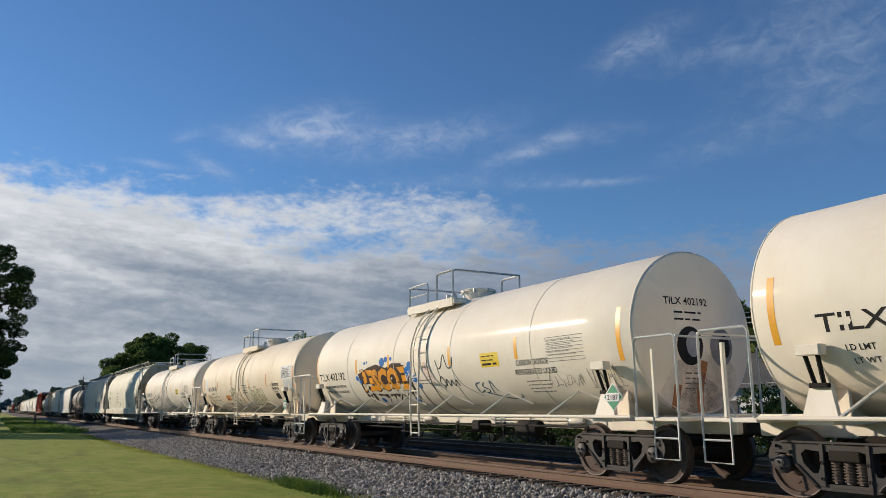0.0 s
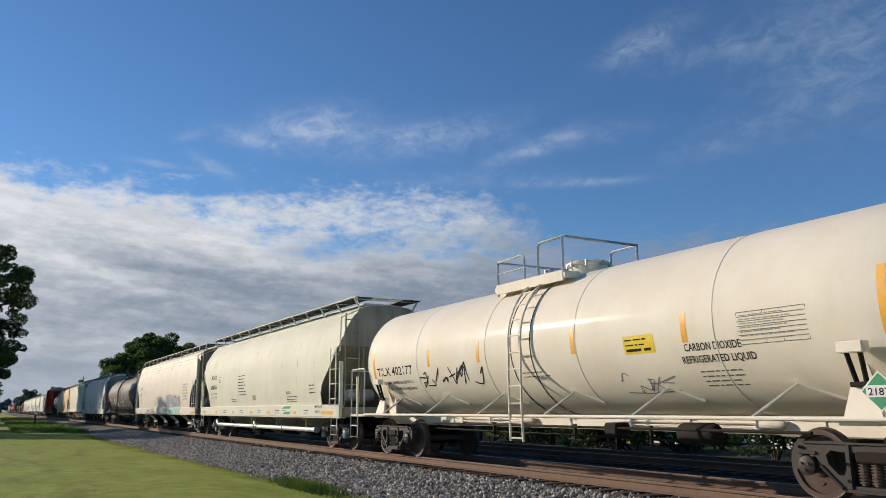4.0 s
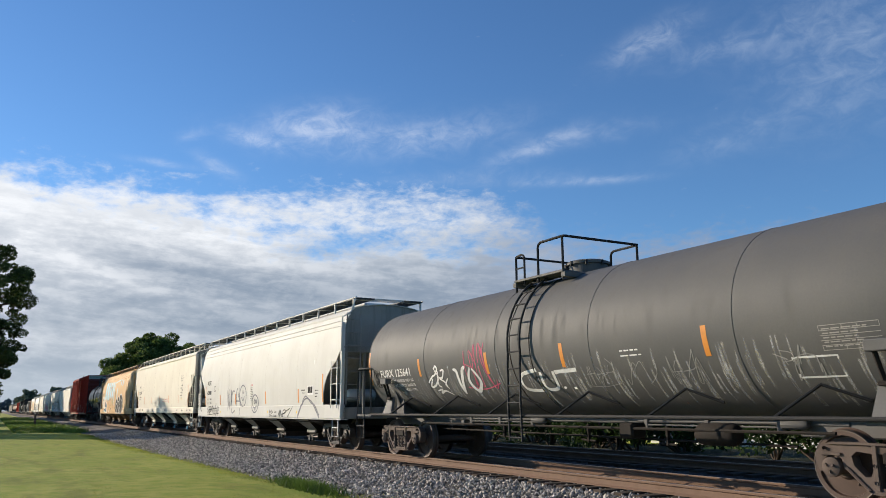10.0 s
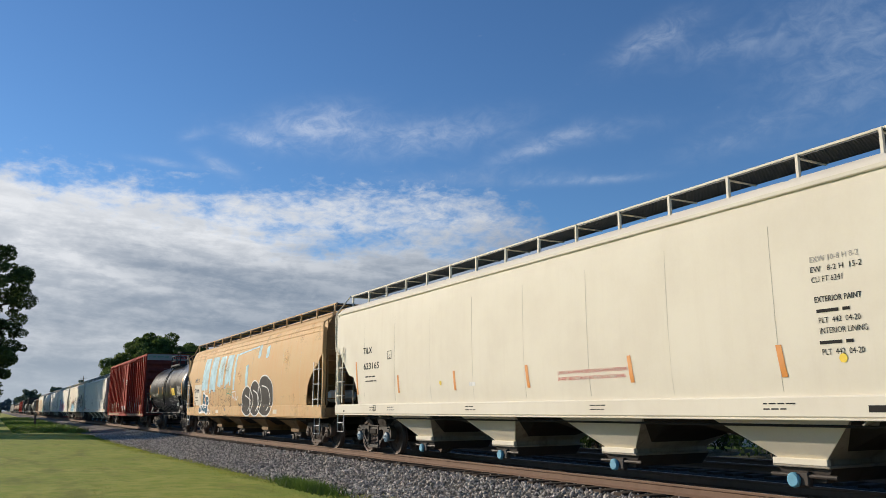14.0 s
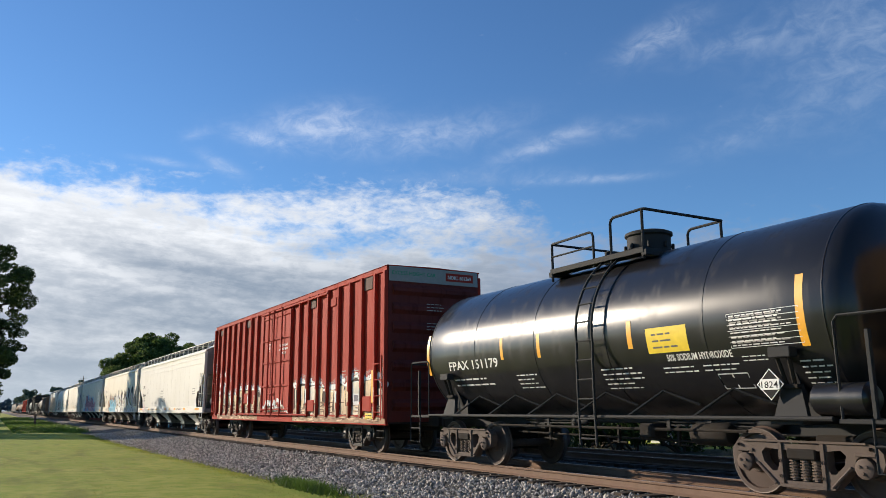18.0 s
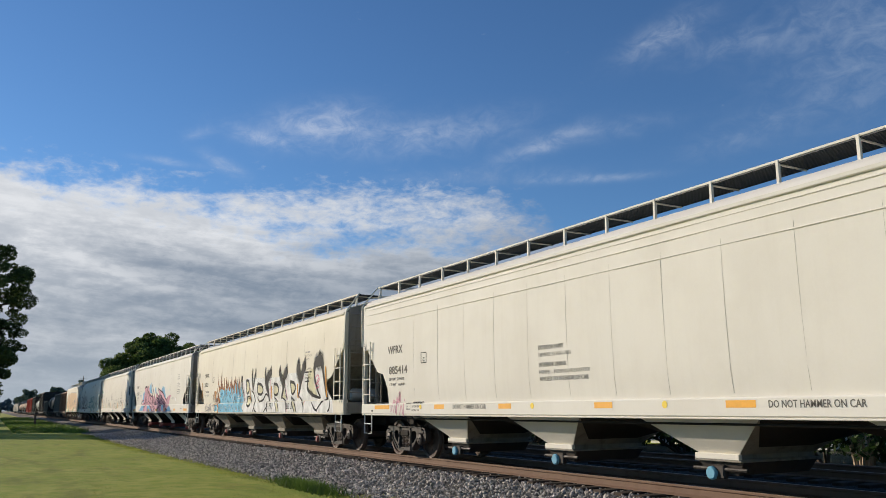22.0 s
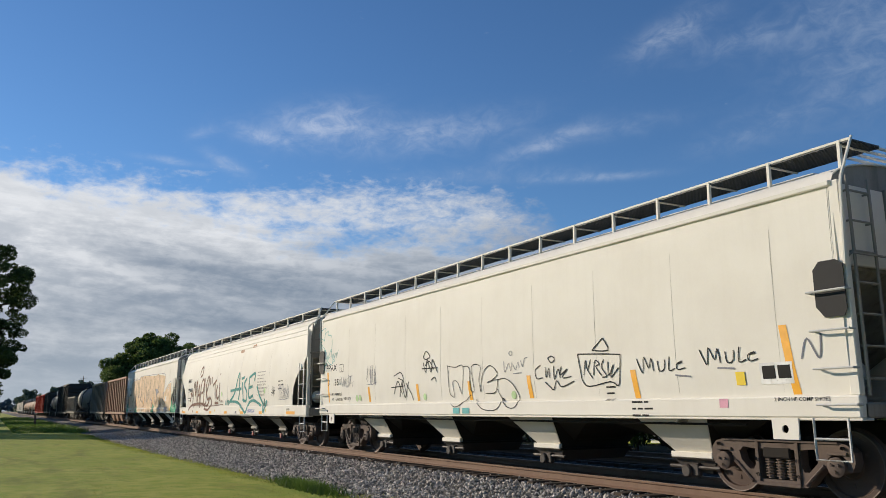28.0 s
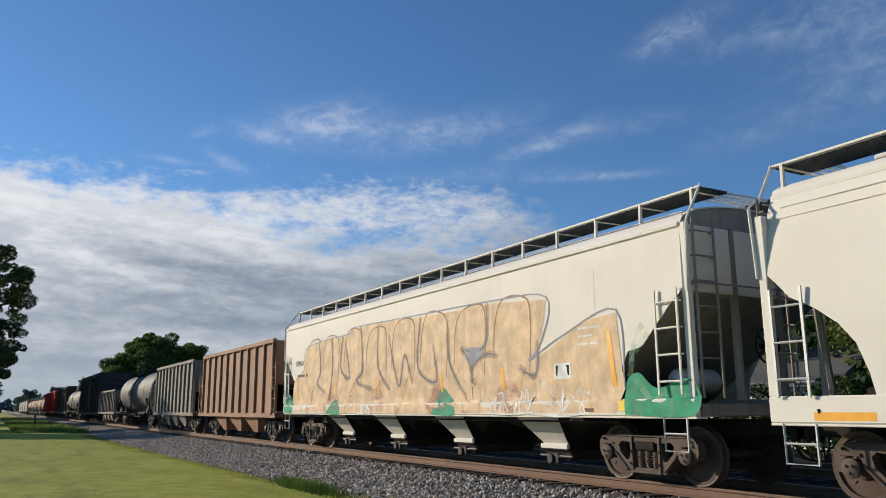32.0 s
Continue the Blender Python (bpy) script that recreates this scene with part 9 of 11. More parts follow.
    lettering(car, "EMPTY LOAD", 7.4, 1.24, 0.07, surf, "soft_ink", 0.5)
    blob(car, "round_sticker", [(5.95 + 0.1 * math.cos(a), 1.78 + 0.1 * math.sin(a)) for a in [i * 0.785 for i in range(8)]], surf, "g_white", 0.006)


def decor_tags(car, half, surf):
    lettering(car, "FPAX", -8.32, 2.34, 0.19, surf, "ink", 0.83, 0.03)
    lettering(car, "950351", -8.22, 1.90, 0.19, surf, "ink", 1.02, 0.03)
    lettering(car, "LD LMT  198800 LBS", -8.16, 1.60, 0.08, surf, "ink", 1.05, 0.01)
    lettering(car, "LT WT    64200 LBS", -8.12, 1.45, 0.08, surf, "ink", 1.05, 0.01)
    for x, a, b in ((-8.1, 1.40, 2.3), (-5.12, 1.39, 1.8), (-2.3, 1.39, 1.79), (0.12, 1.38, 1.78), (2.3, 1.39, 1.82), (5.15, 1.35, 1.80), (8.02, 1.36, 2.25)):
        stripe(car, x, a, b, surf, "amber", 0.12, -0.12)
    graffiti(car, scrawl(111, 7, 0.65, 0.36), 0.014, surf, "g_grey", 0.010, (-5.3, 1.92))
    bold = [[(-3.6, 2.02), (-3.21, 2.1), (-3.07, 1.91), (-3.37, 1.97)], [(-3.76, 1.74), (-3.07, 1.76)], [(-3.61, 1.57), (-3.37, 1.89), (-3.15, 1.56)], [(-3.14, 1.88), (-3.01, 1.48), (-2.78, 1.86)], [(-2.92, 1.83), (-2.65, 1.55), (-2.58, 1.4)], [(-3.3, 1.5), (-3.1, 1.9), (-2.9, 1.5)],
            [(-2.0, 2.4), (-1.86, 2.54), (-1.67, 2.41), (-1.86, 2.35), (-2.0, 2.4)], [(-2.0, 2.28), (-1.88, 2.05), (-1.8, 2.34), (-1.62, 2.04), (-1.54, 2.33), (-1.31, 2.02)], [(-2.07, 2.14), (-1.3, 2.13)], [(-1.63, 1.86), (-1.44, 1.92), (-1.38, 1.81)], [(-1.9, 2.2), (-1.7, 2.3), (-1.5, 2.1)]]
    graffiti(car, bold, 0.026, surf, "g_black", 0.010)
    bubbles = [[(-0.86, 2.15), (-0.83, 2.07), (-0.8, 1.65), (-0.75, 1.51), (-0.58, 1.47), (-0.62, 1.78), (-0.4, 1.77), (-0.25, 1.53), (-0.16, 2.1), (-0.5, 2.1), (-0.86, 2.15)], [(-0.16, 2.1), (0.1, 2.05), (0.12, 1.62), (0.27, 1.59), (0.2, 2.08), (0.55, 2.07), (0.48, 1.8), (0.52, 1.55)],
               [(0.52, 1.55), (0.64, 1.92), (0.93, 2.07), (1.19, 1.9), (1.0, 1.78), (0.81, 1.73), (1.18, 1.77), (1.08, 1.53), (0.71, 1.51)], [(1.18, 1.77), (1.45, 1.79), (1.73, 1.66), (1.91, 1.4), (1.78, 1.23), (1.53, 1.23), (1.29, 1.41), (1.17, 1.59)], [(-0.7, 1.31), (-0.54, 1.24), (-0.26, 1.3), (0.11, 1.49)], [(0.31, 1.39), (0.59, 1.2), (1.05, 1.17), (1.28, 1.29), (1.33, 1.41), (1.49, 1.23)]]
    graffiti(car, bubbles, 0.017, surf, "g_black", 0.018)
    pen = [[(1.43, 2.13), (1.46, 1.91), (1.6, 2.08), (1.67, 1.93), (1.73, 2.11)], [(1.76, 2.04), (1.84, 1.95), (1.93, 2.09), (1.96, 1.97)], [(2.01, 2.12), (2.08, 1.99), (2.14, 2.14), (2.25, 2.16)], [(1.62, 2.28), (1.68, 2.32), (1.74, 2.27), (1.67, 2.23), (1.62, 2.28)], [(1.75, 1.87), (2.03, 1.88)]]
    graffiti(car, pen, 0.014, surf, "g_grey", 0.010)
    crown = [[(2.65, 1.99), (2.48, 1.91), (2.52, 1.75), (2.7, 1.76)], [(2.79, 1.95), (2.81, 1.76), (2.9, 1.92), (2.91, 1.75)], [(2.88, 2.11), (2.99, 2.14), (3.08, 2.08), (2.97, 2.02), (2.88, 2.11)], [(3.04, 1.96), (3.05, 1.72), (3.17, 1.9), (3.22, 1.74)], [(3.27, 1.95), (3.22, 1.79), (3.43, 1.89), (3.28, 1.74), (3.54, 1.75)],
             [(2.77, 1.68), (2.9, 1.59), (3.0, 1.54), (3.11, 1.69), (3.24, 1.58), (3.6, 1.67)], [(3.74, 2.13), (4.3, 2.1), (4.83, 2.06)], [(4.83, 2.06), (4.75, 1.58), (4.54, 1.63), (3.92, 1.58), (3.78, 1.92), (3.74, 2.13)], [(4.13, 2.17), (4.42, 2.36)], [(4.42, 2.36), (4.54, 2.15), (4.13, 2.17)], [(3.88, 1.76), (3.94, 2.01), (3.98, 1.85), (4.08, 2.02)], [(3.98, 1.85), (4.11, 1.7)],
             [(4.14, 1.75), (4.19, 1.99), (4.3, 1.93), (4.21, 1.89), (4.34, 1.74)], [(4.42, 2.0), (4.35, 1.88), (4.47, 1.73), (4.36, 1.71)], [(4.52, 1.96), (4.52, 1.73), (4.65, 1.91), (4.57, 1.7), (4.77, 1.85)]]
    graffiti(car, crown, 0.020, surf, "g_black", 0.012)
    word = [[(0, 0.2), (0.12, -0.02), (0.16, 0.22), (0.26, 0.05), (0.32, 0.2), (0.36, 0.0)], [(0.45, 0.15), (0.48, 0.0), (0.58, 0.02), (0.6, 0.16)], [(0.7, 0.2), (0.68, 0.0), (0.8, 0.02)], [(0.95, 0.12), (0.84, 0.08), (0.86, 0.0), (1.0, 0.02)], [(0.84, 0.08), (0.96, 0.1)]]
    for x, z in ((5.2, 1.76), (6.5, 1.82)):
        graffiti(car, word, 0.018, surf, "g_black", 0.010, (x, z))
    graffiti(car, [[(6.0, 1.68), (6.3, 1.65)], [(6.8, 1.75), (7.1, 1.73)], [(8.15, 1.8), (8.25, 2.05), (8.4, 1.8), (8.45, 2.1)]], 0.025, surf, "g_grey", 0.010)
    for x, z in ((-5.78, 1.51), (-1.97, 1.48), (1.72, 1.46)):
        blob(car, "round_sticker", [(x + 0.08 * math.cos(q), z + 0.08 * math.sin(q)) for q in [i * 0.785 for i in range(8)]], surf, "g_lime", 0.022)
    bars(car, 4.42, 1.53, 0.3, 0.06, 3, surf, "ink", 8)
    teal = [[(-8.58, 3.28), (-8.51, 3.68), (-9.04, 3.54), (-8.91, 3.41), (-8.55, 3.3)], [(-8.53, 3.51), (-8.23, 3.58), (-8.28, 3.46), (-8.0, 3.41), (-7.91, 3.15), (-7.99, 2.92)], [(-8.82, 3.29), (-8.97, 3.16), (-8.87, 3.04), (-8.76, 3.15), (-8.82, 3.29)], [(-8.79, 3.19), (-8.45, 2.98), (-8.25, 2.71)],
            [(-8.51, 3.01), (-8.58, 2.95), (-8.49, 2.89), (-8.47, 2.98), (-8.51, 3.01)], [(-8.91, 2.99), (-8.97, 2.77), (-8.83, 2.78), (-8.78, 2.98)], [(-8.79, 2.82), (-8.74, 2.66), (-8.57, 2.69), (-8.59, 2.9)], [(-8.61, 2.6), (-8.53, 2.49), (-8.32, 2.61), (-8.4, 2.82)], [(-8.87, 2.73), (-8.75, 2.51), (-8.64, 2.3), (-8.47, 2.43), (-8.45, 2.58)],
            [(-8.22, 2.75), (-7.98, 2.99), (-7.95, 2.74)], [(-7.88, 2.85), (-7.83, 2.7), (-7.76, 2.86), (-7.69, 2.71), (-7.62, 2.86)], [(-7.56, 2.9), (-7.51, 2.78), (-7.39, 2.95), (-7.55, 2.71)], [(-8.06, 2.78), (-8.26, 2.66), (-7.91, 2.52), (-7.81, 2.7)], [(-7.82, 2.56), (-7.78, 2.69), (-7.67, 2.63), (-7.79, 2.6)]]
    graffiti(car, teal, 0.02, surf, "g_tealmark", 0.009)
    graffiti(car, [[(-7.13, 2.14), (-7.01, 1.85), (-6.93, 2.11), (-6.91, 1.85)], [(-6.89, 1.84), (-6.82, 2.07), (-6.77, 1.84)], [(-6.67, 2.1), (-6.7, 1.83), (-6.63, 1.87)], [(-6.57, 2.18), (-6.58, 1.87), (-6.49, 1.9), (-6.46, 2.13)], [(-6.4, 2.1), (-6.44, 1.9)], [(-6.51, 2.11), (-6.3, 2.14)], [(-6.3, 1.97), (-6.32, 1.89)], [(-6.21, 2.0), (-6.27, 1.83)]], 0.018, surf, "g_grey", 0.009)
    plate_box(car, -7.24, 2.28, 0.28, 0.22, surf)
    lettering(car, "NEW 3-95", -6.95, 1.47, 0.08, surf, "ink", 0.5)
    blob(car, "round_sticker", [(-6.0 + 0.09 * math.cos(a), 1.5 + 0.09 * math.sin(a)) for a in [i * 0.785 for i in range(8)]], surf, "g_lime", 0.007)
    patch(car, "data_panel", 7.5, 8.0, 1.50, 1.78, surf, "g_white", 0, 0.008)
    patch(car, "data_panel", 7.54, 7.74, 1.57, 1.74, surf, "ink", 0, 0.011)
    patch(car, "data_panel", 7.78, 7.97, 1.57, 1.74, surf, "ink", 0, 0.011)
    patch(car, "data_panel", 7.1, 7.25, 1.5, 1.68, surf, "yellow", 0, 0.011)
    lettering(car, "2 INCH HF COMP SHOES", 7.7, 1.28, 0.05, surf, "ink", 0.8)
    patch(car, "touch_up_paint", 6.8, 6.95, 1.2, 1.32, surf, "g_pink", 0, 0.008)
    for x in (-0.6, -0.2):
        patch(car, "sticker", x, x + 0.28, 1.10, 1.22, surf, "g_teal", 0, 0.016)
    bars(car, 5.05, 1.28, 0.5, 0.06, 3, surf, "ink", 8)
    # eight-sided opening at each end, the shade inside drawn as a black plate
    for s in (-1, 1):
        c = s * (half - 0.20)
        part("end_opening", None, lambda: Geo().plate([(c - 0.23, 2.42), (c - 0.12, 2.28), (c + 0.14, 2.28), (c + 0.18, 2.36), (c + 0.18, 2.92), (c + 0.08, 2.98), (c - 0.14, 2.98), (c - 0.23, 2.88)], [], -1.628, -1.615), "black", car, label="dark eight-sided opening")
        for z in (2.60, 2.12, 1.66, 1.23):
            a, b = s * (half - 0.50), s * (half + 0.03)
            part("grab_iron", None, lambda: Geo().tube([(a, -1.60, z), (a, -1.70, z), (b, -1.70, z), (b, -1.60, z)], 0.016, 6), "galv", car)
        j = s * (half - 1.05)
        part("jacking_plate", None, lambda: Geo().plate([(j - 0.20, 1.07), (j - 0.19, 0.80), (j + 0.19, 0.80), (j + 0.20, 1.07)], [[(j + 0.05 * math.cos(q), 0.93 + 0.055 * math.sin(q)) for q in [i * 0.785 for i in range(8)]]], -1.60, -1.575), "offwhite", car)


def carbon_note(car, surf):
    """Painted notes on the coating of the inside."""
    for i, (t, w) in enumerate((("", 1.35), ("", 1.2), ("", 0.9), ("", 1.25), ("CAUTION: DO NOT USE STEAM", 1.2), ("BOILING WATER OR SHARP OBJECTS", 1.45), ("TO CLEAN. ENTER CAR WITH", 1.15), ("CLEAN SOFT SOLED SHOES", 1.1))):
        if t:
            lettering(car, t, 4.42, 2.60 - 0.125 * i, 0.068, surf, "soft_ink", w * 0.9, 0.01)
        else:
            bars(car, 4.42, 2.60 - 0.125 * i, w, 0.085, 1, surf, "faint_ink", i + 3)


def decor_mbkx(car, half, surf):
    lettering(car, "MBKX", -8.15, 2.58, 0.18, surf, "ink", 0.88, 0.04)
    lettering(car, "175064", -8.12, 2.10, 0.19, surf, "ink", 1.1, 0.04)
    bars(car, -8.05, 1.78, 0.85, 0.08, 2, surf, "ink", 3)
    plate_box(car, -6.55, 2.33, 0.2, 0.24, surf)
    for x, w in ((-9.35, 0.8), (-6.0, 0.45), (-3.25, 0.45), (-0.48, 0.47), (2.1, 0.47), (4.75, 0.4), (8.0, 0.9)):
        patch(car, "reflector", x, x + w, 1.04, 1.14, surf, "amber")
    brown = [[(-7.5, 1.6), (-7.2, 1.95), (-7.0, 2.2)], [(-7.4, 2.05), (-6.9, 1.9)], [(-6.9, 1.4), (-6.55, 2.6), (-6.3, 1.9), (-6.0, 2.65), (-5.95, 1.6)],
             [(-5.9, 1.5), (-5.5, 2.4), (-5.3, 1.55)], [(-5.7, 1.9), (-5.3, 1.95)], [(-5.3, 1.3), (-5.0, 2.5), (-4.5, 2.6), (-4.6, 2.1), (-5.0, 2.0)],
             [(-5.5, 2.9), (-5.3, 3.25), (-5.0, 3.2), (-5.0, 2.9), (-5.4, 2.8)], [(-4.3, 2.7), (-4.5, 1.5), (-4.0, 1.55)], [(-3.9, 2.0), (-3.5, 2.5), (-3.7, 2.75), (-4.0, 2.2), (-3.7, 1.7), (-3.3, 1.8)],
             [(-7.8, 1.2), (-7.0, 1.45), (-5.0, 1.5), (-3.8, 1.4), (-3.2, 1.75), (-2.9, 1.5), (-3.6, 1.2), (-4.4, 1.3)], [(-6.8, 1.1), (-6.6, 1.4)],
             [(-3.3, 2.7), (-3.2, 2.35)], [(-3.0, 2.7), (-2.9, 2.4)], [(-2.7, 2.3), (-2.0, 2.55)], [(-2.3, 2.4), (-2.2, 1.7)], [(-1.75, 2.3), (-2.0, 2.0), (-1.8, 1.7), (-1.55, 1.8)], [(-1.45, 1.6), (-1.4, 2.4)], [(-1.42, 2.75), (-1.38, 2.85)], [(-2.3, 1.5), (-1.6, 1.5)], [(-1.3, 1.55), (-1.25, 1.6)], [(-1.05, 1.55), (-1.0, 1.6)], [(-0.8, 1.55), (-0.75, 1.58)]]
    graffiti(car, brown, 0.17, surf, "mist_brown", 0.006)
    graffiti(car, brown, 0.10, surf, "g_brown", 0.009)
    graffiti(car, [[(-7.0, 1.42), (-3.0, 1.38), (-0.8, 1.44)]], 0.035, surf, "g_brown", 0.012)
    teal = [[(0.3, 1.5), (1.2, 1.9), (1.8, 2.7), (1.9, 1.9), (1.75, 1.6)], [(0.5, 2.0), (2.2, 2.05)], [(2.35, 2.3), (2.5, 1.5)], [(2.2, 2.45), (2.65, 2.5)], [(3.0, 2.45), (2.6, 2.2), (3.0, 1.9), (2.9, 1.55), (2.4, 1.6)],
            [(3.3, 2.45), (4.1, 2.6), (4.05, 2.3)], [(3.35, 2.4), (3.3, 1.7), (3.9, 1.75)], [(3.3, 2.05), (3.8, 2.1)], [(0.4, 1.55), (1.6, 1.5), (2.4, 1.25), (2.9, 1.1), (3.3, 1.45), (4.0, 1.55), (5.0, 1.35)], [(4.4, 2.1), (4.8, 1.7), (5.2, 1.4), (5.3, 1.1), (5.6, 1.5)],
            [(5.3, 1.35), (5.4, 1.6)], [(5.6, 1.3), (5.7, 1.55)], [(-0.1, 1.4), (0.0, 1.62)], [(0.12, 1.4), (0.22, 1.62)], [(-0.32, 1.4), (-0.22, 1.6)]]
    graffiti(car, teal, 0.14, surf, "mist_teal", 0.006)
    graffiti(car, teal, 0.10, surf, "g_tealink", 0.009)
    lettering(car, "CENTER FLOW", 3.2, 1.10, 0.12, surf, "blue_ink", 0.95, 0.03, 0.012)
    carbon_note(car, surf)
    bars(car, 7.05, 2.18, 0.55, 0.08, 3, surf, "ink", 5)
    graffiti(car, [[(6.5 - 0.25 * math.cos(a), 1.85 - 0.2 * math.sin(a)), (6.5 + 0.25 * math.cos(a), 1.85 + 0.2 * math.sin(a))] for a in (0.2, 0.8, 1.4, 2.0, 2.6)] + scrawl(121, 6, 1.2, 0.4)[:0], 0.018, surf, "g_black", 0.009)
    graffiti(car, scrawl(122, 6, 1.1, 0.4), 0.016, surf, "g_grey", 0.009, (7.1, 1.62))
    for x in (-1.0, 5.4):
        blob(car, "round_sticker", [(x + 0.12 * math.cos(a), 1.9 + 0.1 * math.sin(a)) for a in [i * 0.785 for i in range(8)]], surf, "g_lime", 0.014)
    for x in (-2.2, 2.0, 5.6):
        blob(car, "round_sticker", [(x + 0.055 * math.cos(a), 1.17 + 0.055 * math.sin(a)) for a in [i * 0.785 for i in range(8)]], surf, "yellow", 0.014)
    patch(car, "data_panel", 1.3, 1.55, 1.05, 1.15, surf, "g_grey")
    lettering(car, "JACK HERE", 8.0, 1.18, 0.06, surf, "ink", 0.35)
    for x, z in ((1.4, 3.55), (3.1, 3.66)):
        blob(car, "rust_stain", bumpy(x, x + 0.5, z, z + 0.12, 5, 0.05, 3), surf, "g_fawn", 0.006)


def decor_peach(car, half, surf):
    lettering(car, "FPAX", -8.1, 2.62, 0.18, surf, "soft_ink", 0.8, 0.02, 0.016)
    bars(car, -7.95, 2.25, 1.0, 0.18, 1, surf, "soft_ink", 2, 0.016)
    blob(car, "graffiti", [(-8.6, 1.12), (-8.3, 2.1), (-7.4, 2.4), (-7.2, 3.0), (-6.9, 3.25), (-5.8, 3.3), (-3.7, 3.3), (-3.4, 3.45), (-1.6, 3.5), (-0.6, 3.45), (0.4, 3.4), (2.4, 3.35), (4.0, 3.35), (5.9, 3.2), (5.7, 2.4), (5.4, 2.1), (5.9, 2.25), (7.0, 2.7), (7.8, 2.75), (7.9, 1.5), (7.7, 1.12), (0, 1.1)], surf, "g_peach", 0.005, False)
    limbs = [[(-6.0, 3.3), (-5.8, 2.4), (-6.1, 2.0), (-5.4, 1.7)], [(-4.01, 3.28), (-4.14, 2.39), (-3.46, 2.1), (-3.84, 3.14)], [(-2.72, 3.43), (-2.53, 2.31), (-2.97, 1.96), (-1.77, 1.69)], [(-1.54, 3.32), (-1.51, 2.27), (-0.82, 1.67)], [(-0.85, 3.03), (-0.31, 1.77), (0.05, 2.52), (0.42, 1.86)], [(0.88, 3.32), (0.76, 2.16), (1.64, 1.82), (1.54, 2.63)],
             [(3.85, 3.3), (3.74, 2.48), (2.84, 2.45)], [(3.2, 1.4), (3.2, 2.05), (2.84, 2.5)], [(3.2, 2.05), (3.7, 2.3), (4.23, 2.27)], [(5.6, 2.39), (5.5, 1.82), (5.0, 1.97)], [(2.2, 3.1), (2.3, 2.2), (2.9, 1.5)], [(-4.9, 3.3), (-4.8, 2.3), (-5.1, 1.5)]]
    brush(car, [(p, [0.16] * len(p)) for p in limbs], surf, "mist_brown", 0.007)
    brush(car, [(p, [0.03] + [0.07, 0.06, 0.08][:len(p) - 2] + [0.02]) for p in limbs], surf, "g_grey", 0.010)
    humps = [[(x, 2.2), (x + 0.05, 2.9), (x + 0.35, 3.32 + 0.06 * (i % 3)), (x + 1.15, 3.36 - 0.05 * (i % 2)), (x + 1.3, 2.8), (x + 1.22, 1.9)] for i, x in enumerate((-7.1, -5.6, -3.9, -2.3, -0.7, 0.9, 2.5, 4.1))]
    brush(car, [(p, (0.02, 0.045, 0.03, 0.045, 0.05, 0.015)) for p in humps], surf, "g_fawn", 0.009)
    brush(car, [([(x, 1.2), (x + 0.25, 1.55), (x + 0.6, 1.95)], (0.35, 0.25, 0.06)) for x in (-6.9, -5.3, -3.7, -2.0, -0.4, 1.3, 2.9, 4.6)], surf, "mist_rust", 0.0065)
    blob(car, "graffiti", [(2.95, 2.5), (3.2, 2.1), (3.6, 2.3), (3.7, 2.45)], surf, "g_steel", 0.010)
    for i, x in enumerate((-6.6, -5.2, -3.6, -2.1, -0.4, 1.2, 2.6, 4.1, 6.4)):
        blob(car, "graffiti", [(x, 1.2), (x + 0.1, 1.6), (x + 0.6, 1.75), (x + 0.9, 1.4), (x + 0.8, 1.15)], surf, "mist_pink" if i % 2 else "g_cream", 0.0085)
    graffiti(car, [[(-8.5, 1.2), (-8.2, 2.1), (-7.3, 2.5), (-7.0, 3.2), (-3.5, 3.35), (-3.2, 3.5), (0.4, 3.45), (4.0, 3.4), (5.9, 3.25), (5.7, 2.4), (5.3, 2.1), (6.4, 2.5), (7.8, 2.8), (7.9, 1.5)]], 0.03, surf, "g_steel", 0.012)
    for pts in ([(7.9, 1.1), (7.95, 1.6), (8.25, 1.75), (8.6, 1.5), (9.3, 1.62), (9.37, 1.1)], [(-9.3, 1.1), (-9.25, 1.5), (-8.7, 1.7), (-8.4, 1.12)], [(1.4, 1.08), (1.9, 1.7), (2.5, 1.1)], [(-5.3, 1.08), (-4.6, 1.5), (-4.2, 1.08)]):
        blob(car, "graffiti", pts, surf, "g_green", 0.007)
    graffiti(car, [[(8.0, 1.3), (8.2, 1.6), (8.5, 1.3), (9.0, 1.5), (9.2, 1.2)], [(8.05, 1.7), (8.2, 2.3), (8.4, 2.5)], [(8.2, 2.1), (8.5, 2.35)]], 0.12, surf, "mist_lime", 0.010)
    graffiti(car, scrawl(131, 6, 1.6, 0.3), 0.035, surf, "g_white", 0.012, (3.8, 1.15))
    graffiti(car, scrawl(132, 4, 1.5, 0.45), 0.035, surf, "g_white", 0.012, (5.5, 1.15))
    graffiti(car, scrawl(133, 4, 0.9, 0.2), 0.04, surf, "g_white", 0.012, (-2.9, 1.12))
    for x, a, b in ((-7.9, 1.5, 2.2), (-4.5, 1.6, 2.03), (-1.5, 1.6, 2.0), (1.9, 1.57, 2.0), (4.42, 1.57, 2.02), (7.68, 1.56, 2.48)):
        stripe(car, x, a, b, surf, "amber", 0.11, -0.1, off=0.018)
    patch(car, "data_panel", 6.08, 6.55, 1.72, 2.0, surf, "g_white", 0, 0.014)
    patch(car, "data_panel", 6.13, 6.30, 1.78, 1.96, surf, "ink", 0, 0.018)
    patch(car, "data_panel", 6.34, 6.51, 1.78, 1.96, surf, "ink", 0, 0.018)
    bars(car, 6.8, 2.55, 0.65, 0.08, 3, surf, "g_white", 6, 0.014)
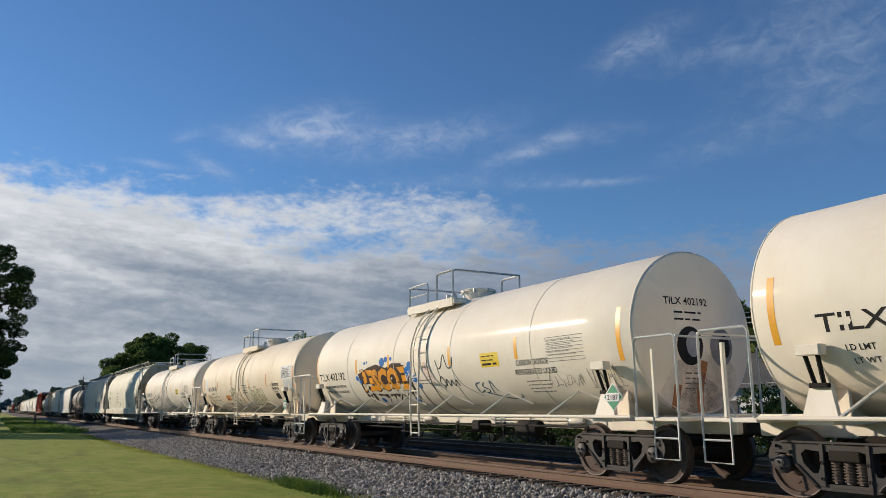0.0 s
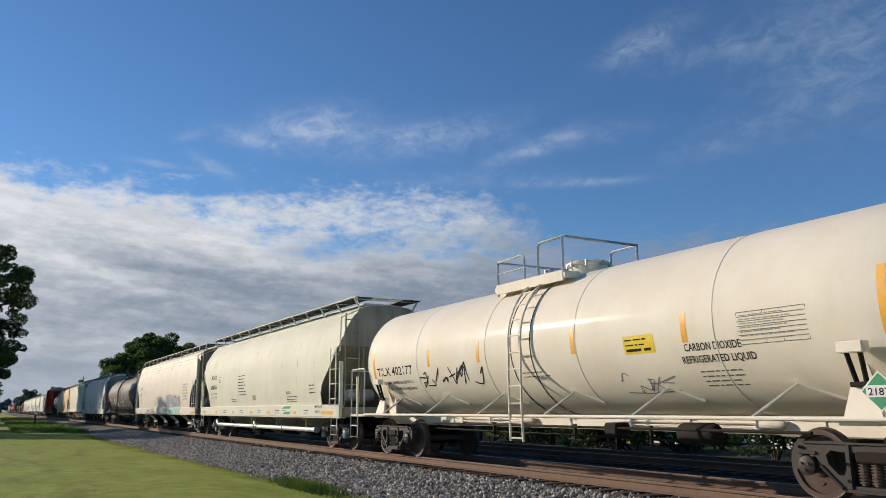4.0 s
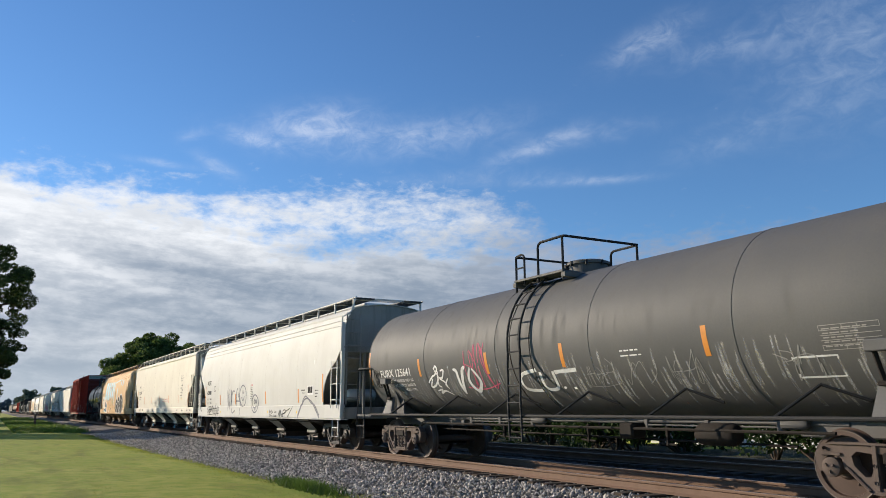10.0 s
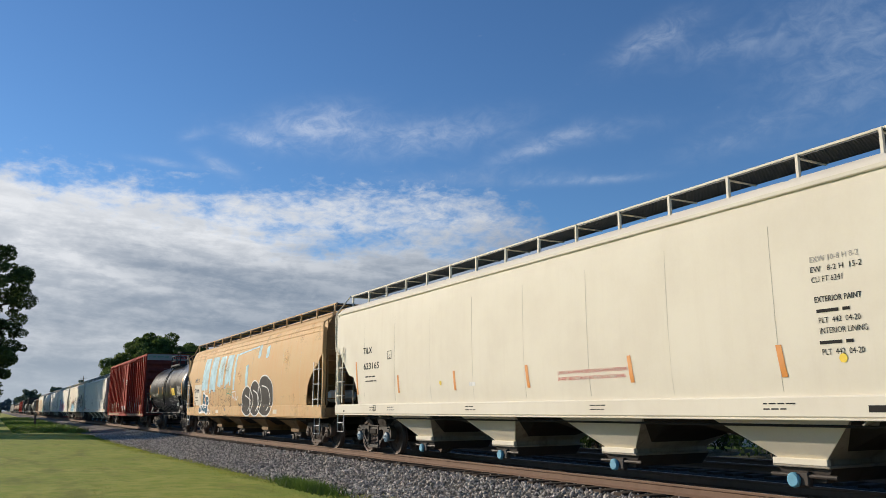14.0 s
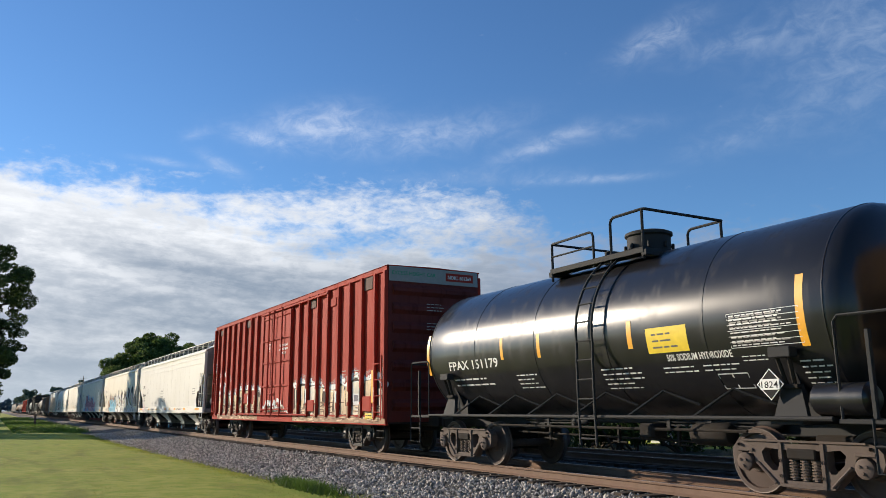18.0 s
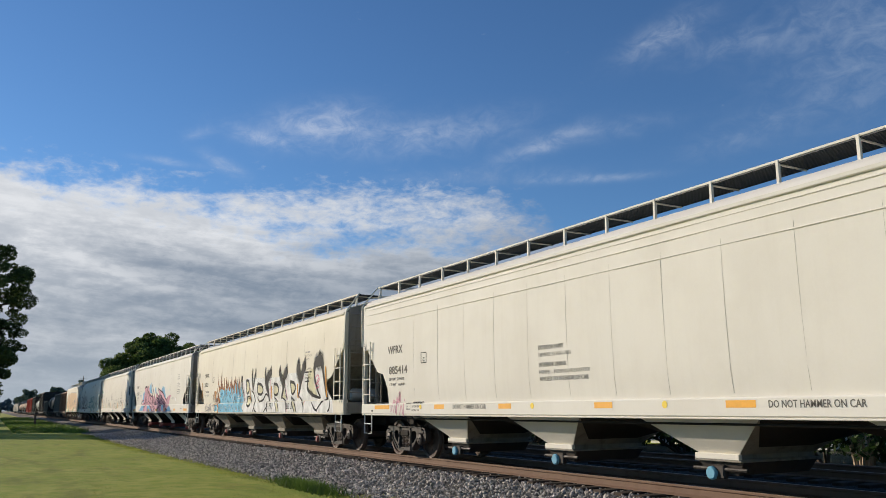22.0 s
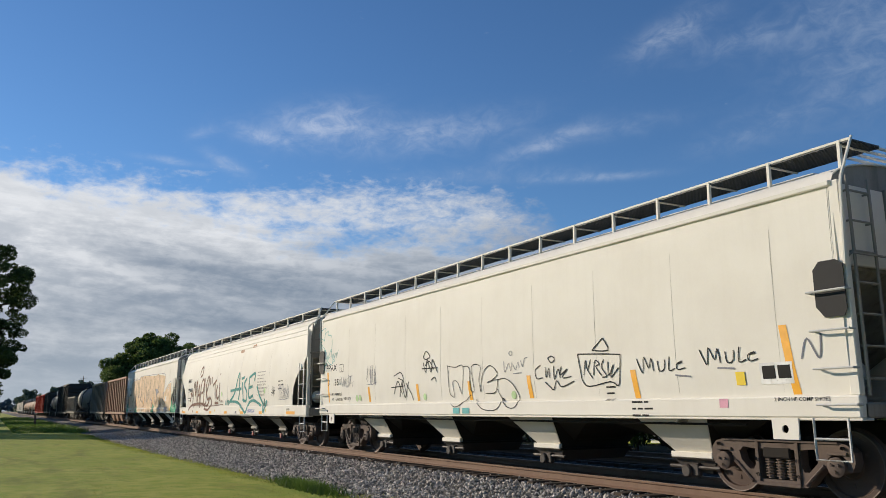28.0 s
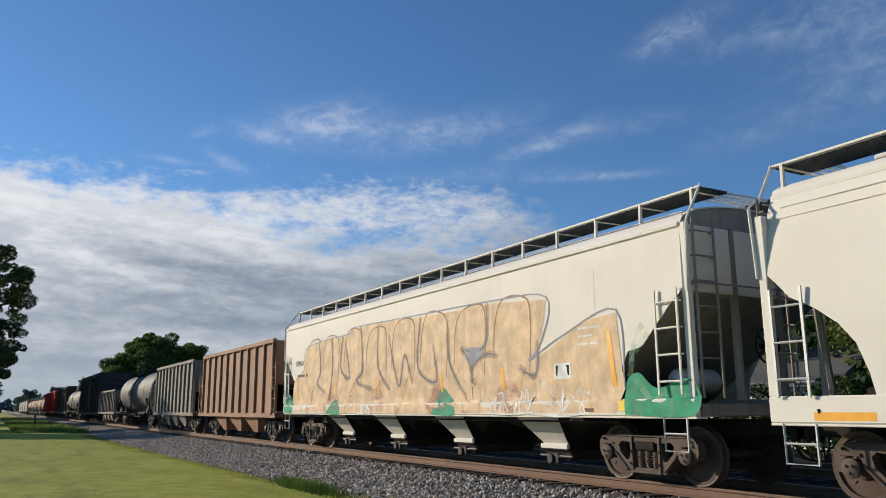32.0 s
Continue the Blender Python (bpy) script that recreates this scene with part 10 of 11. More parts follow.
    patch(car, "round_sticker", 7.75, 7.9, 1.15, 1.35, surf, "yellow", 0, 0.014)
    patch(car, "data_panel", 6.9, 7.15, 1.14, 1.2, surf, "g_brown", 0, 0.014)


# ---- the train, first car first; x0 and x1 are its ends at 16 s ----
TRAIN = []


def coupled(build, **spec):
    car = build(spec)
    at = (spec["x0"] + spec["x1"]) / 2
    car.matrix_basis = pose(at, TRACK_Y, 0)
    TRAIN.append((car, at))
    return car


coupled(tank_car, x0=144.6, x1=161.0, mat="white_tank", trim="white_tank", r=1.50, zc=2.52, beam=True, jacket=True, decor=decor_tank_a, label="white tank car with an amber stripe and black lettering")
coupled(tank_car, x0=127.25, x1=143.35, mat="white_tank", trim="white_tank", beam=True, jacket=True, left_out=-0.35, decor=decor_tank_b, label="white tank car with orange and blue graffiti on its barrel")
coupled(tank_car, x0=111.4, x1=126.5, mat="cream_tank", trim="cream_tank", beam=True, jacket=True, bulge=0.28, ladder_at=0.1, deck_left=-1.3, decor=decor_tank_c, label="cream tank car with brown scrawled graffiti and a white panel")
coupled(tank_car, x0=94.3, x1=110.6, mat="white_tank", trim="white_tank", beam=True, jacket=True, ladder_at=-0.2, decor=decor_tank_d, label="white tank car with black scrawled graffiti and rusty ends")
coupled(covered_hopper, x0=75.4, x1=93.25, style="round", mat="olive", sill=0.97, cap="cap_blue", decor=decor_round, label="off-white round-sided pressure hopper with a silver pipe underneath")
coupled(covered_hopper, x0=55.05, x1=74.15, style="flow", mat="rusty_cream", sill=0.98, bay_mat="rusty_cream", decor=decor_cefx, label="rust-stained cream covered hopper with a grey bubble graffiti")
coupled(tank_car, x0=37.6, x1=53.8, mat="grey_tank", trim="grey_tank", rail="black", siderail="black", steel="truck_rust", jacket=True, bulge=0.30, soot=True, left_out=0.36, fascia=0.10, r=1.44, zc=2.47, ladder_at=-0.6, deck_left=-0.7, decor=decor_furx, label="sooty dark grey tank car with white scrawled graffiti")
coupled(covered_hopper, x0=17.75, x1=36.2, style="flow", mat="pale", sill=0.92, decor=decor_acfx, label="pale grey covered hopper with black marker faces")
coupled(covered_hopper, x0=-2.8, bay_w=0.62, x1=16.6, style="flat", mat="cream", sill=1.07, disc="disc_blue", cap="cap_blue", decor=decor_tilx_hopper, label="clean cream covered hopper with orange reflector strips")
coupled(covered_hopper, x0=-23.5, steel="truck_rust", bay_w=0.62, x1=-3.9, style="flow", mat="tan", sill=0.96, decor=decor_tan, label="faded tan covered hopper with pale blue letters and black bubble graffiti")
coupled(tank_car, x0=-36.4, dome=2.3, steel="truck_rust", x1=-24.9, mat="black_tank", trim="black", rail="black", siderail="black", r=1.48, zc=2.475, ladder_at=0.65, deck_left=-1.65, manway_at=0.05, reservoir=True, bogie_in=1.42, decor=decor_black_tank, label="glossy black tank car with white lettering and yellow stickers")
BOX_POSTS = [-9.4] + [-8.68 + 0.887 * k for k in range(8)] + [2.55 + 0.887 * k for k in range(8)] + [9.4]
coupled(boxcar, post_at=BOX_POSTS, x0=-57.2, x1=-38.3, mat="box_red", roofmat="box_red", decor=decor_boxcar, label="tall dark red boxcar with cream and orange graffiti along its bottom")
coupled(covered_hopper, x0=-78.25, ribs=True, bay_pitch=3.83, weld_from=-6.65, weld_pitch=1.19, welds=12, bay_w=0.62, x1=-58.7, style="flat", mat="offwhite", sill=1.07, disc="disc_blue", decor=decor_wfrx, label="clean cream covered hopper with amber sill reflectors")
coupled(covered_hopper, x0=-98.9, bay_mat="end_cream", bay_w=0.62, disc="red_gate", x1=-79.55, style="flat", mat="cream", sill=1.08, sill_top=1.48, weld_from=-8.2, welds=10, bay_pitch=3.95, decor=decor_snhx, label="cream covered hopper with black and white bubble graffiti")
coupled(covered_hopper, x0=-119.6, gate="red_gate", disc="red_gate", x1=-100.5, style="flat", mat="offwhite", sill=1.08, sill_top=1.51, weld_from=-8.2, welds=10, bay_pitch=4.02, decor=decor_pink, label="off-white covered hopper with pink and blue graffiti")
coupled(covered_hopper, x0=-139.0, steel="truck_rust", x1=-121.25, style="flat", mat="offwhite", sill=1.07, window=True, eave=3.98, bay_pitch=3.72, weld_from=-6.57, end_mat="offwhite", decor=decor_tags, label="off-white covered hopper covered in black outline tags")
coupled(covered_hopper, x0=-160.2, steel="truck_rust", disc="red_gate", x1=-140.2, style="flow", mat="offwhite", sill=1.0, decor=decor_mbkx, label="off-white covered hopper with brown and teal graffiti")
coupled(covered_hopper, x0=-180.2, steel="truck_rust", x1=-161.45, style="flat", mat="offwhite", sill=1.07, eave=3.98, end_mat="offwhite", decor=decor_peach, label="cream covered hopper with peach block graffiti over green")
coupled(open_hopper, x0=-193.6, x1=-181.3, mat="brown_car", label="rust-brown open hopper with worn pale stakes")
coupled(open_hopper, x0=-206.5, x1=-194.9, mat="hopper_grey", label="dark grey open hopper with vertical stakes")
coupled(tank_car, x0=-223.6, x1=-208.2, mat="grey_tank", trim="black", rail="black", siderail="black", label="dark grey tank car far along the train")
coupled(open_hopper, x0=-236.8, x1=-225.2, mat="hopper_grey", high=2.9, label="low grey open hopper with vertical stakes")
coupled(boxcar, x0=-256.5, x1=-238.2, mat="dark_car", roofmat="dark_car", high=4.9, label="dark brown boxcar far along the train")
coupled(tank_car, x0=-275.2, x1=-258.8, mat="grey_tank", trim="grime", label="dirty dark grey tank car far along the train")
coupled(boxcar, x0=-294.0, x1=-277.5, mat="dark_car", roofmat="dark_car", high=4.6, label="dark boxcar far along the train")
for i in range(2):
    coupled(boxcar, x0=-313.0 - 19 * i, x1=-296.0 - 19 * i, mat="box_red", roofmat="dark_car", high=4.5, label="rust-red boxcar far along the train")
for i in range(5):
    coupled(tank_car, x0=-349.0 - 17.5 * i, x1=-333.6 - 17.5 * i, mat="brown_car", trim="grime", label="rust-brown tank car far along the train")
for i in range(4):
    coupled(covered_hopper, x0=-440.0 - 20.5 * i, x1=-421.0 - 20.5 * i, style="flat", mat="hopper_grey", label="grey covered hopper far along the train")


# ---- ground and track ----
def lawn_edge(x):
    return float(np.interp(x, (-120, -60, -43, -27, -20, -17, -14, 0), (6.2, 5.9, 5.45, 5.75, 5.85, 6.15, 6.25, 6.4))) + 0.14 * noise.noise((x * 0.3, 2.0, 0)) + 0.10 * noise.noise((x * 1.1, 5.0, 0))


def ground_z(x, y):
    near = -0.42 + 0.03 * noise.noise((x * 0.15, y * 0.15, 1))
    if y > TRACK_Y + 8:
        return -0.55 + 0.10 * noise.noise((x * 0.1, y * 0.1, 4))
    if y > 5.0:
        return near - 0.12 * min(1, (y - 5.0) / 2)
    return near


def build_ground():
    def steps(fine0, fine1, d, far):
        a = list(np.arange(fine0, fine1 + d / 2, d))
        out, s = list(a), d
        while out[-1] < far:
            s *= 1.35
            out.append(out[-1] + s)
        s = d
        while out[0] > -far:
            s *= 1.35
            out.insert(0, out[0] - s)
        return out
    xs, ys = steps(-110, 30, 1.0, 2600), steps(-8, 8, 0.5, 2600)
    g = Geo().sheet([[(x, y, ground_z(x, y)) for x in xs] for y in ys])
    ob = new("ground", g.mesh("ground", M["grass"]))
    tagged(ob, "mown green lawn beside the railway line", "lawn", kind="structure")


build_ground()
BED = [(-1.95, -0.235), (1.95, -0.235), (2.4, -0.27), (2.7, -0.27), (3.0, -0.235), (6.9, -0.235), (8.6, -0.66)]


def bed_z(x, y):
    """The ballast: flat under the ties, then down to the lawn and on below it."""
    if y < TRACK_Y - 1.95:
        e = lawn_edge(x)
        toe = ground_z(x, e)
        return float(np.interp(y, (e - 0.9, e, TRACK_Y - 3.0, TRACK_Y - 1.95), (toe - 0.35, toe, 0.55 * toe - 0.13, -0.235)))
    return float(np.interp(y - TRACK_Y, [p[0] for p in BED], [p[1] for p in BED]))


def build_bed():
    xs = [-1500, -900, -600, -400, -300, -240] + list(np.arange(-200, -60, 1.0)) + list(np.arange(-60, 12, 0.4)) + [20, 60, 100, 300, 900]
    offs = sorted(set([p[0] for p in BED] + list(np.arange(-6.2, 2.4, 0.3))))
    rows = []
    for x in xs:
        rows.append([(x, TRACK_Y + o, bed_z(x, TRACK_Y + o) + (0.03 * noise.noise((x * 0.8, o * 1.5, 7)) if -240 < x < 60 and o > -4 else 0)) for o in offs])
    near = [[p for p in r if p[1] <= TRACK_Y + 2.41] for r in rows]
    far = [[p for p in r if p[1] >= TRACK_Y + 2.39] for r in rows]
    # far side of the bed, coloured dark for the shade behind the train
    back = new("old_ballast_bed", Geo().sheet(far).mesh("old_ballast_bed", M["shaded_ballast"]))
    tagged(back, "dark oily ballast of the second track", "ballast", kind="structure")
    ob = new("ballast_bed", Geo().sheet(near).mesh("ballast_bed", M["ballast"]))
    tagged(ob, "grey crushed-stone ballast bed under the train", "ballast", kind="structure")


build_bed()


def build_verge():
    xs = [-1500, -600, -300] + list(np.arange(-200, 61, 2.0)) + [100, 300, 900]
    rows = [[(x, TRACK_Y + o, -0.62 + 0.22 * o2 + 0.08 * noise.noise((x * 0.4, o, 3))) for o, o2 in ((7.4, 0), (8.6, 0.4), (10, 0.9), (12.0, 1.0), (15.0, 0.6), (20.0, 0.3))] for x in xs]
    # sheet added over the lawn so that this strip looks shaded
    ob = new("verge", Geo().sheet(rows).mesh("verge", M["verge"]))
    tagged(ob, "dark weedy bank behind the second track", "verge", kind="structure")


build_verge()


def rail_geo(x0, x1):
    half = [(0.070, -0.171), (0.070, -0.160), (0.012, -0.135), (0.009, -0.05), (0.034, -0.036), (0.036, -0.012), (0.028, -0.001)]
    ring = half + [(-y, z) for y, z in half[::-1]]
    n = len(ring)
    return Geo().add([(x, y, z) for x in (x0, x1) for y, z in ring], [(i, i + n, (i + 1) % n + n, (i + 1) % n) for i in range(n)] + [tuple(range(n)), tuple(range(2 * n - 1, n - 1, -1))])


def build_track(name, yc, label):
    tr = new(name)
    tr.matrix_basis = pose(0, yc, 0)
    for y in (-0.753, 0.753):
        r = part("rail", "rail", lambda: rail_geo(-1500, 900), "rail", tr, pose(0, y, 0))
        part("railhead", "railhead", lambda: Geo().box(-1500, 900, -0.026, 0.026, -0.003, 0.001, 0.001), "railhead", r, label="worn shiny running surface")
    tagged(tr, label, "railway track", kind="structure")
    return tr


main_track = build_track("railway_track", TRACK_Y, "rusty steel rails on dark timber ties")
siding = build_track("railway_track_behind", TRACK_Y + 4.6, "second track behind the train in its shade")


# ---- trees and plants ----
def leaf_cloud(clumps, count, size, seed, flat_top=0.9):
    """Many small leaf quads in uneven clumps: arrays of vertices and faces."""
    r = np.random.RandomState(seed)
    c = np.array(clumps)
    k = r.choice(len(c), count, p=c[:, 3] ** 2 / (c[:, 3] ** 2).sum())
    d = r.normal(size=(count, 3))
    d /= np.linalg.norm(d, axis=1)[:, None]
    rad = c[k, 3] * r.uniform(0.25, 1.0, count) ** 0.45
    p = c[k, :3] + d * rad[:, None] * np.array([1, 1, 0.75])
    a = r.normal(size=(count, 3))
    a /= np.linalg.norm(a, axis=1)[:, None]
    b = np.cross(a, r.normal(size=(count, 3)))
    b /= np.linalg.norm(b, axis=1)[:, None]
    s = size * r.uniform(0.6, 1.4, count)[:, None]
    v = np.stack([p - a * s, p + b * s * 0.55, p + a * s, p - b * s * 0.55], 1).reshape(-1, 3)
    f = np.arange(4 * count).reshape(-1, 4)
    return v, f


def cloud_mesh(name, v, f, mat):
    me = bpy.data.meshes.new(name)
    me.vertices.add(len(v))
    me.vertices.foreach_set("co", v.astype(np.float32).ravel())
    n = f.shape[1]
    me.loops.add(f.size)
    me.loops.foreach_set("vertex_index", f.astype(np.int32).ravel())
    me.polygons.add(len(f))
    me.polygons.foreach_set("loop_start", np.arange(0, f.size, n, dtype=np.int32))
    me.materials.append(M[mat])
    me.update()
    me.validate()
    return me


def tree(at, high, wide, seed, leaves, size, label, low=0.3, name="tree", mat="leaf", boughs=16, shape="round", tight=1.0):
    """A tapered trunk, boughs, and leaves in clumps round their tips; tight makes smaller clumps with sky between them."""
    r = random.Random(seed)
    t = new(name)
    t.matrix_basis = pose(*at)
    g = Geo()
    rt = high * 0.03
    trunk = [(0, 0, -0.3), (0.1, 0, high * 0.15), (-0.1, 0.1, high * 0.35), (0.2, 0, high * 0.6), (0, 0, high * 0.85)]
    g.tube(trunk, [rt * 1.5, rt, rt * 0.85, rt * 0.5, rt * 0.15], 8)
    clumps = []
    for i in range(boughs):
        a = i * 2.4 + r.uniform(-0.4, 0.4)
        f = (i + 0.5) / boughs
        z = high * (low + (0.93 - low) * f)
        swell = 1.02 - f if shape == "cone" else float(np.interp(f, (0, 0.3, 0.5, 0.8, 0.92, 1), (0.56, 0.64, 0.64, 1.0, 0.90, 0.5))) if shape == "vase" else math.sqrt(max(0.05, 1 - (2 * f - 0.75) ** 2))
        reach = wide / 2 * swell * r.uniform(0.6, 0.95)
        tip = (reach * math.cos(a), reach * math.sin(a), z)
        z0 = high * (0.2 + 0.5 * f)
        g.tube([(0, 0, z0), (tip[0] * 0.5, tip[1] * 0.5, z0 + (z - z0) * 0.7), tip], [rt * 0.45, rt * 0.25, rt * 0.08], 6)
        rad = wide * r.uniform(0.11, 0.19) * (math.sqrt(16 / boughs) if shape != "cone" else 0.35 + 0.6 * swell)
        clumps.append((*tip, rad / tight))
        for k in range(int(4 * tight * tight)):
            b = r.uniform(0, 6.28)
            clumps.append((tip[0] * r.uniform(0.4, 0.95) + rad * math.cos(b), tip[1] * r.uniform(0.4, 0.95) + rad * math.sin(b), z + r.uniform(-0.6, 0.9) * rad, rad * r.uniform(0.45, 0.8) / tight))
    part("trunk", None, lambda: g, "bark", t)
    crown = new("crown", cloud_mesh("crown", *leaf_cloud(clumps, leaves, size, seed), mat))
    crown.parent = t
    return tagged(t, label, "tree")


# the oak on the lawn and its neighbours, whose shade lies across the track
tree((-115.5, -5.0, -0.5), 23.4, 22, 3, 140000, 0.145, "large dark green oak on the lawn beside the track", 0.05, mat="oak", boughs=46, tight=1.5, shape="vase")
tree((-85.8, -6.6, -0.5), 15.2, 9.5, 41, 20000, 0.16, "pointed dark green tree on the lawn", 0.1, mat="oak", boughs=30, shape="cone")
tree((-71, -6.4, -0.5), 9.9, 10.0, 42, 14000, 0.16, "low round green tree on the lawn", 0.15, mat="oak")
tree((-166, -12.5, -0.5), 18, 18, 12, 14000, 0.38, "dark green oak in a row along the lawn", 0.15, mat="oak")
tree((-196, -12.5, -0.5), 18, 20, 13, 12000, 0.40, "dark green oak in a row along the lawn", 0.15, mat="oak")
# behind the line
tree((-186, 31.0, -0.5), 17.9, 22, 5, 80000, 0.21, "broad green oak behind the railway line", 0.2, boughs=26)
tree((-178, 36.5, -0.5), 15.6, 14, 7, 26000, 0.22, "green oak behind the railway line", 0.15)
tree((-186, 27.0, -0.5), 17.0, 15, 9, 40000, 0.22, "green oak in a clump behind the railway line", 0.2)
# far down the line; the haze is in the colour of their leaves
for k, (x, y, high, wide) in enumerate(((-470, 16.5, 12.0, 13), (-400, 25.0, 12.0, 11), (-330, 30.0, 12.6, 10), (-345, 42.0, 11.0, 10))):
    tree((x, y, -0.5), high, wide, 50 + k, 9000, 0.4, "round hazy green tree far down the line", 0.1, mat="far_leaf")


def tree_row():
    kinds = [tree((-150, 52, -0.5), 12, 13, 21, 9000, 0.33, "green broadleaf tree in a row behind the railway", 0.08),
             tree((-118, 44, -0.5), 11.5, 12, 22, 9000, 0.30, "green broadleaf tree in a row behind the railway", 0.05),
             tree((-92, 38, -0.5), 10.5, 12, 23, 9000, 0.28, "green broadleaf tree in a row behind the railway", 0.05)]
    for t in kinds:
        t["group"] = "trees behind the railway"
    # Those from x = 32 on are out of view, added to darken car ends.
    spots = [(-74, 40, 10), (-60, 34, 120), (-47, 37, 200), (-36, 33, 300), (-27, 38, 60), (-15, 34, 150), (-5, 37, 250), (7, 36, 30), (20, 40, 90), (-31, 37, 0), (-22, 34, 70), (-10, 38, 190), (32, 34, 10), (45, 37, 100), (58, 33, 200), (72, 36, 300), (-104, 50, 140), (-132, 58, 220)]
    for i, (x, y, turn) in enumerate(spots):
        k = 0.58 + 0.06 * (i % 3) if -80 < x < 0 else 0.85
        c = copy_thing(kinds[i % 3], pose(x, y, -0.5, 0, 0, turn))
        c.scale = (k, k, k)


tree_row()


def far_woods():
    r = random.Random(8)
    clumps = []
    for x, y, high in ((-900, 6, 11), (-920, 18, 12), (-930, 30, 11), (-900, 42, 12), (-950, 56, 13), (-940, 70, 12), (-960, 84, 13), (-940, -6, 10), (-950, -18, 11), (-960, 98, 13), (-930, 112, 12)):
        for k in range(10):
            clumps.append((x + r.uniform(-6, 6), y + r.uniform(-8, 8), high * r.uniform(0.2, 1.15), high * r.uniform(0.18, 0.32)))
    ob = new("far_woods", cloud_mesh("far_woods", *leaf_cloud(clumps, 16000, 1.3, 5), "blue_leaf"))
    tagged(ob, "distant hazy green trees beyond the end of the train", "woods", kind="stuff")


far_woods()


def shrub(at, wide, high, seed, count=2600, mat="hedge", label="low green shrub behind the tracks"):
    r = random.Random(seed)
    clumps = [(r.uniform(-0.5, 0.5) * wide, r.uniform(-0.35, 0.35) * wide, r.uniform(0.2, 0.72) * high, r.uniform(0.16, 0.3) * high) for _ in range(12)]
    t = new("shrub")
    t.matrix_basis = pose(*at)
    g = Geo()
    for c in clumps[:6]:
        g.tube([(0, 0, -0.1), (c[0] * 0.5, c[1] * 0.5, c[2] * 0.6), c[:3]], [0.05, 0.03, 0.015], 5)
    part("stem", None, lambda: g, "bark", t)
    cr = new("foliage", cloud_mesh("foliage", *leaf_cloud(clumps, count, 0.085, seed), mat))
    cr.parent = t
    return tagged(t, label, "shrub", "shrubs behind the tracks")


def shrubs():
    kinds = [shrub((-23, 21.5, -0.6), 4.0, 2.6, 31), shrub((-31, 22.5, -0.6), 4.6, 3.2, 32), shrub((-45, 23, -0.6), 4.8, 3.6, 33)]
    r = random.Random(4)
    x = -110.0
    i = 0
    while x < 30:
        if not (-19.4 < x < -17.4):
            c = copy_thing(kinds[i % 3], pose(x, 20.6 + r.uniform(-0.8, 2.0), -0.5, 0, 0, r.uniform(0, 360)))
            k = r.uniform(0.7, 1.15)
            c.scale = (k, k, k)
        i += 1
        x += r.uniform(1.5, 2.5)


shrubs()


def crape_myrtle(at):
    r = random.Random(6)
    t = new("crape_myrtle")
    t.matrix_basis = pose(*at)
    clumps = []
    for i in range(15):
        a, k = i * 2.4, r.uniform(0.5, 1.0)
        top = (0.95 * k * math.cos(a), 0.95 * k * math.sin(a), 2.0 + r.uniform(-0.3, 0.5))
        part("stem", None, lambda: Geo().tube([(0.18 * math.cos(a), 0.18 * math.sin(a), -0.1), (0.45 * k * math.cos(a + 0.2), 0.45 * k * math.sin(a + 0.2), 0.9), top], [0.04, 0.03, 0.016], 6), "myrtle", t)
        clumps.append((*top, 0.5))
    cr = new("foliage", cloud_mesh("foliage", *leaf_cloud(clumps, 2200, 0.09, 9), "hedge"))
    cr.parent = t
    tagged(t, "multi-stemmed shrub with pale bare stems catching the sun", "shrub")


crape_myrtle((-13.4, 20.6, -0.6))


def house():
    h = new("house")
    h.matrix_basis = pose(-25.5, 32.5, -0.6, 0, 0, 8)
    part("wall", None, lambda: Geo().box(-4.5, 4.5, -3.5, 3.5, 0, 2.7, 0.02), "siding", h, label="white siding wall")
    for z in np.arange(0.2, 2.7, 0.22):
        part("clapboard", "clap", lambda: Geo().box(-4.52, 4.52, -3.53, -3.49, 0, 0.2, 0.004), "siding", h, pose(0, 0, z))
    part("roof", None, lambda: Geo().add([(-5, -4, 2.6), (5, -4, 2.6), (5, 4, 2.6), (-5, 4, 2.6), (-5, 0, 4.4), (5, 0, 4.4)], [(0, 1, 5, 4), (2, 3, 4, 5), (0, 4, 3), (1, 2, 5), (3, 2, 1, 0)]), "shingle", h, label="grey shingle roof")
    for x in (-2.6, 2.2):
        w = part("window", "hwin", lambda: Geo().box(-0.5, 0.5, -3.58, -3.52, 0.9, 2.1, 0.01), "siding", h, pose(x, 0, 0))
        part("pane", "hpane", lambda: Geo().box(-0.42, 0.42, -3.60, -3.575, 0.98, 2.02, 0.004), "glass", w)
    part("door", None, lambda: Geo().box(-0.45, 0.45, -3.58, -3.50, 0.05, 2.08, 0.01), "shingle", h)
    tagged(h, "small white house half hidden by shrubs behind the tracks", "house")


house()


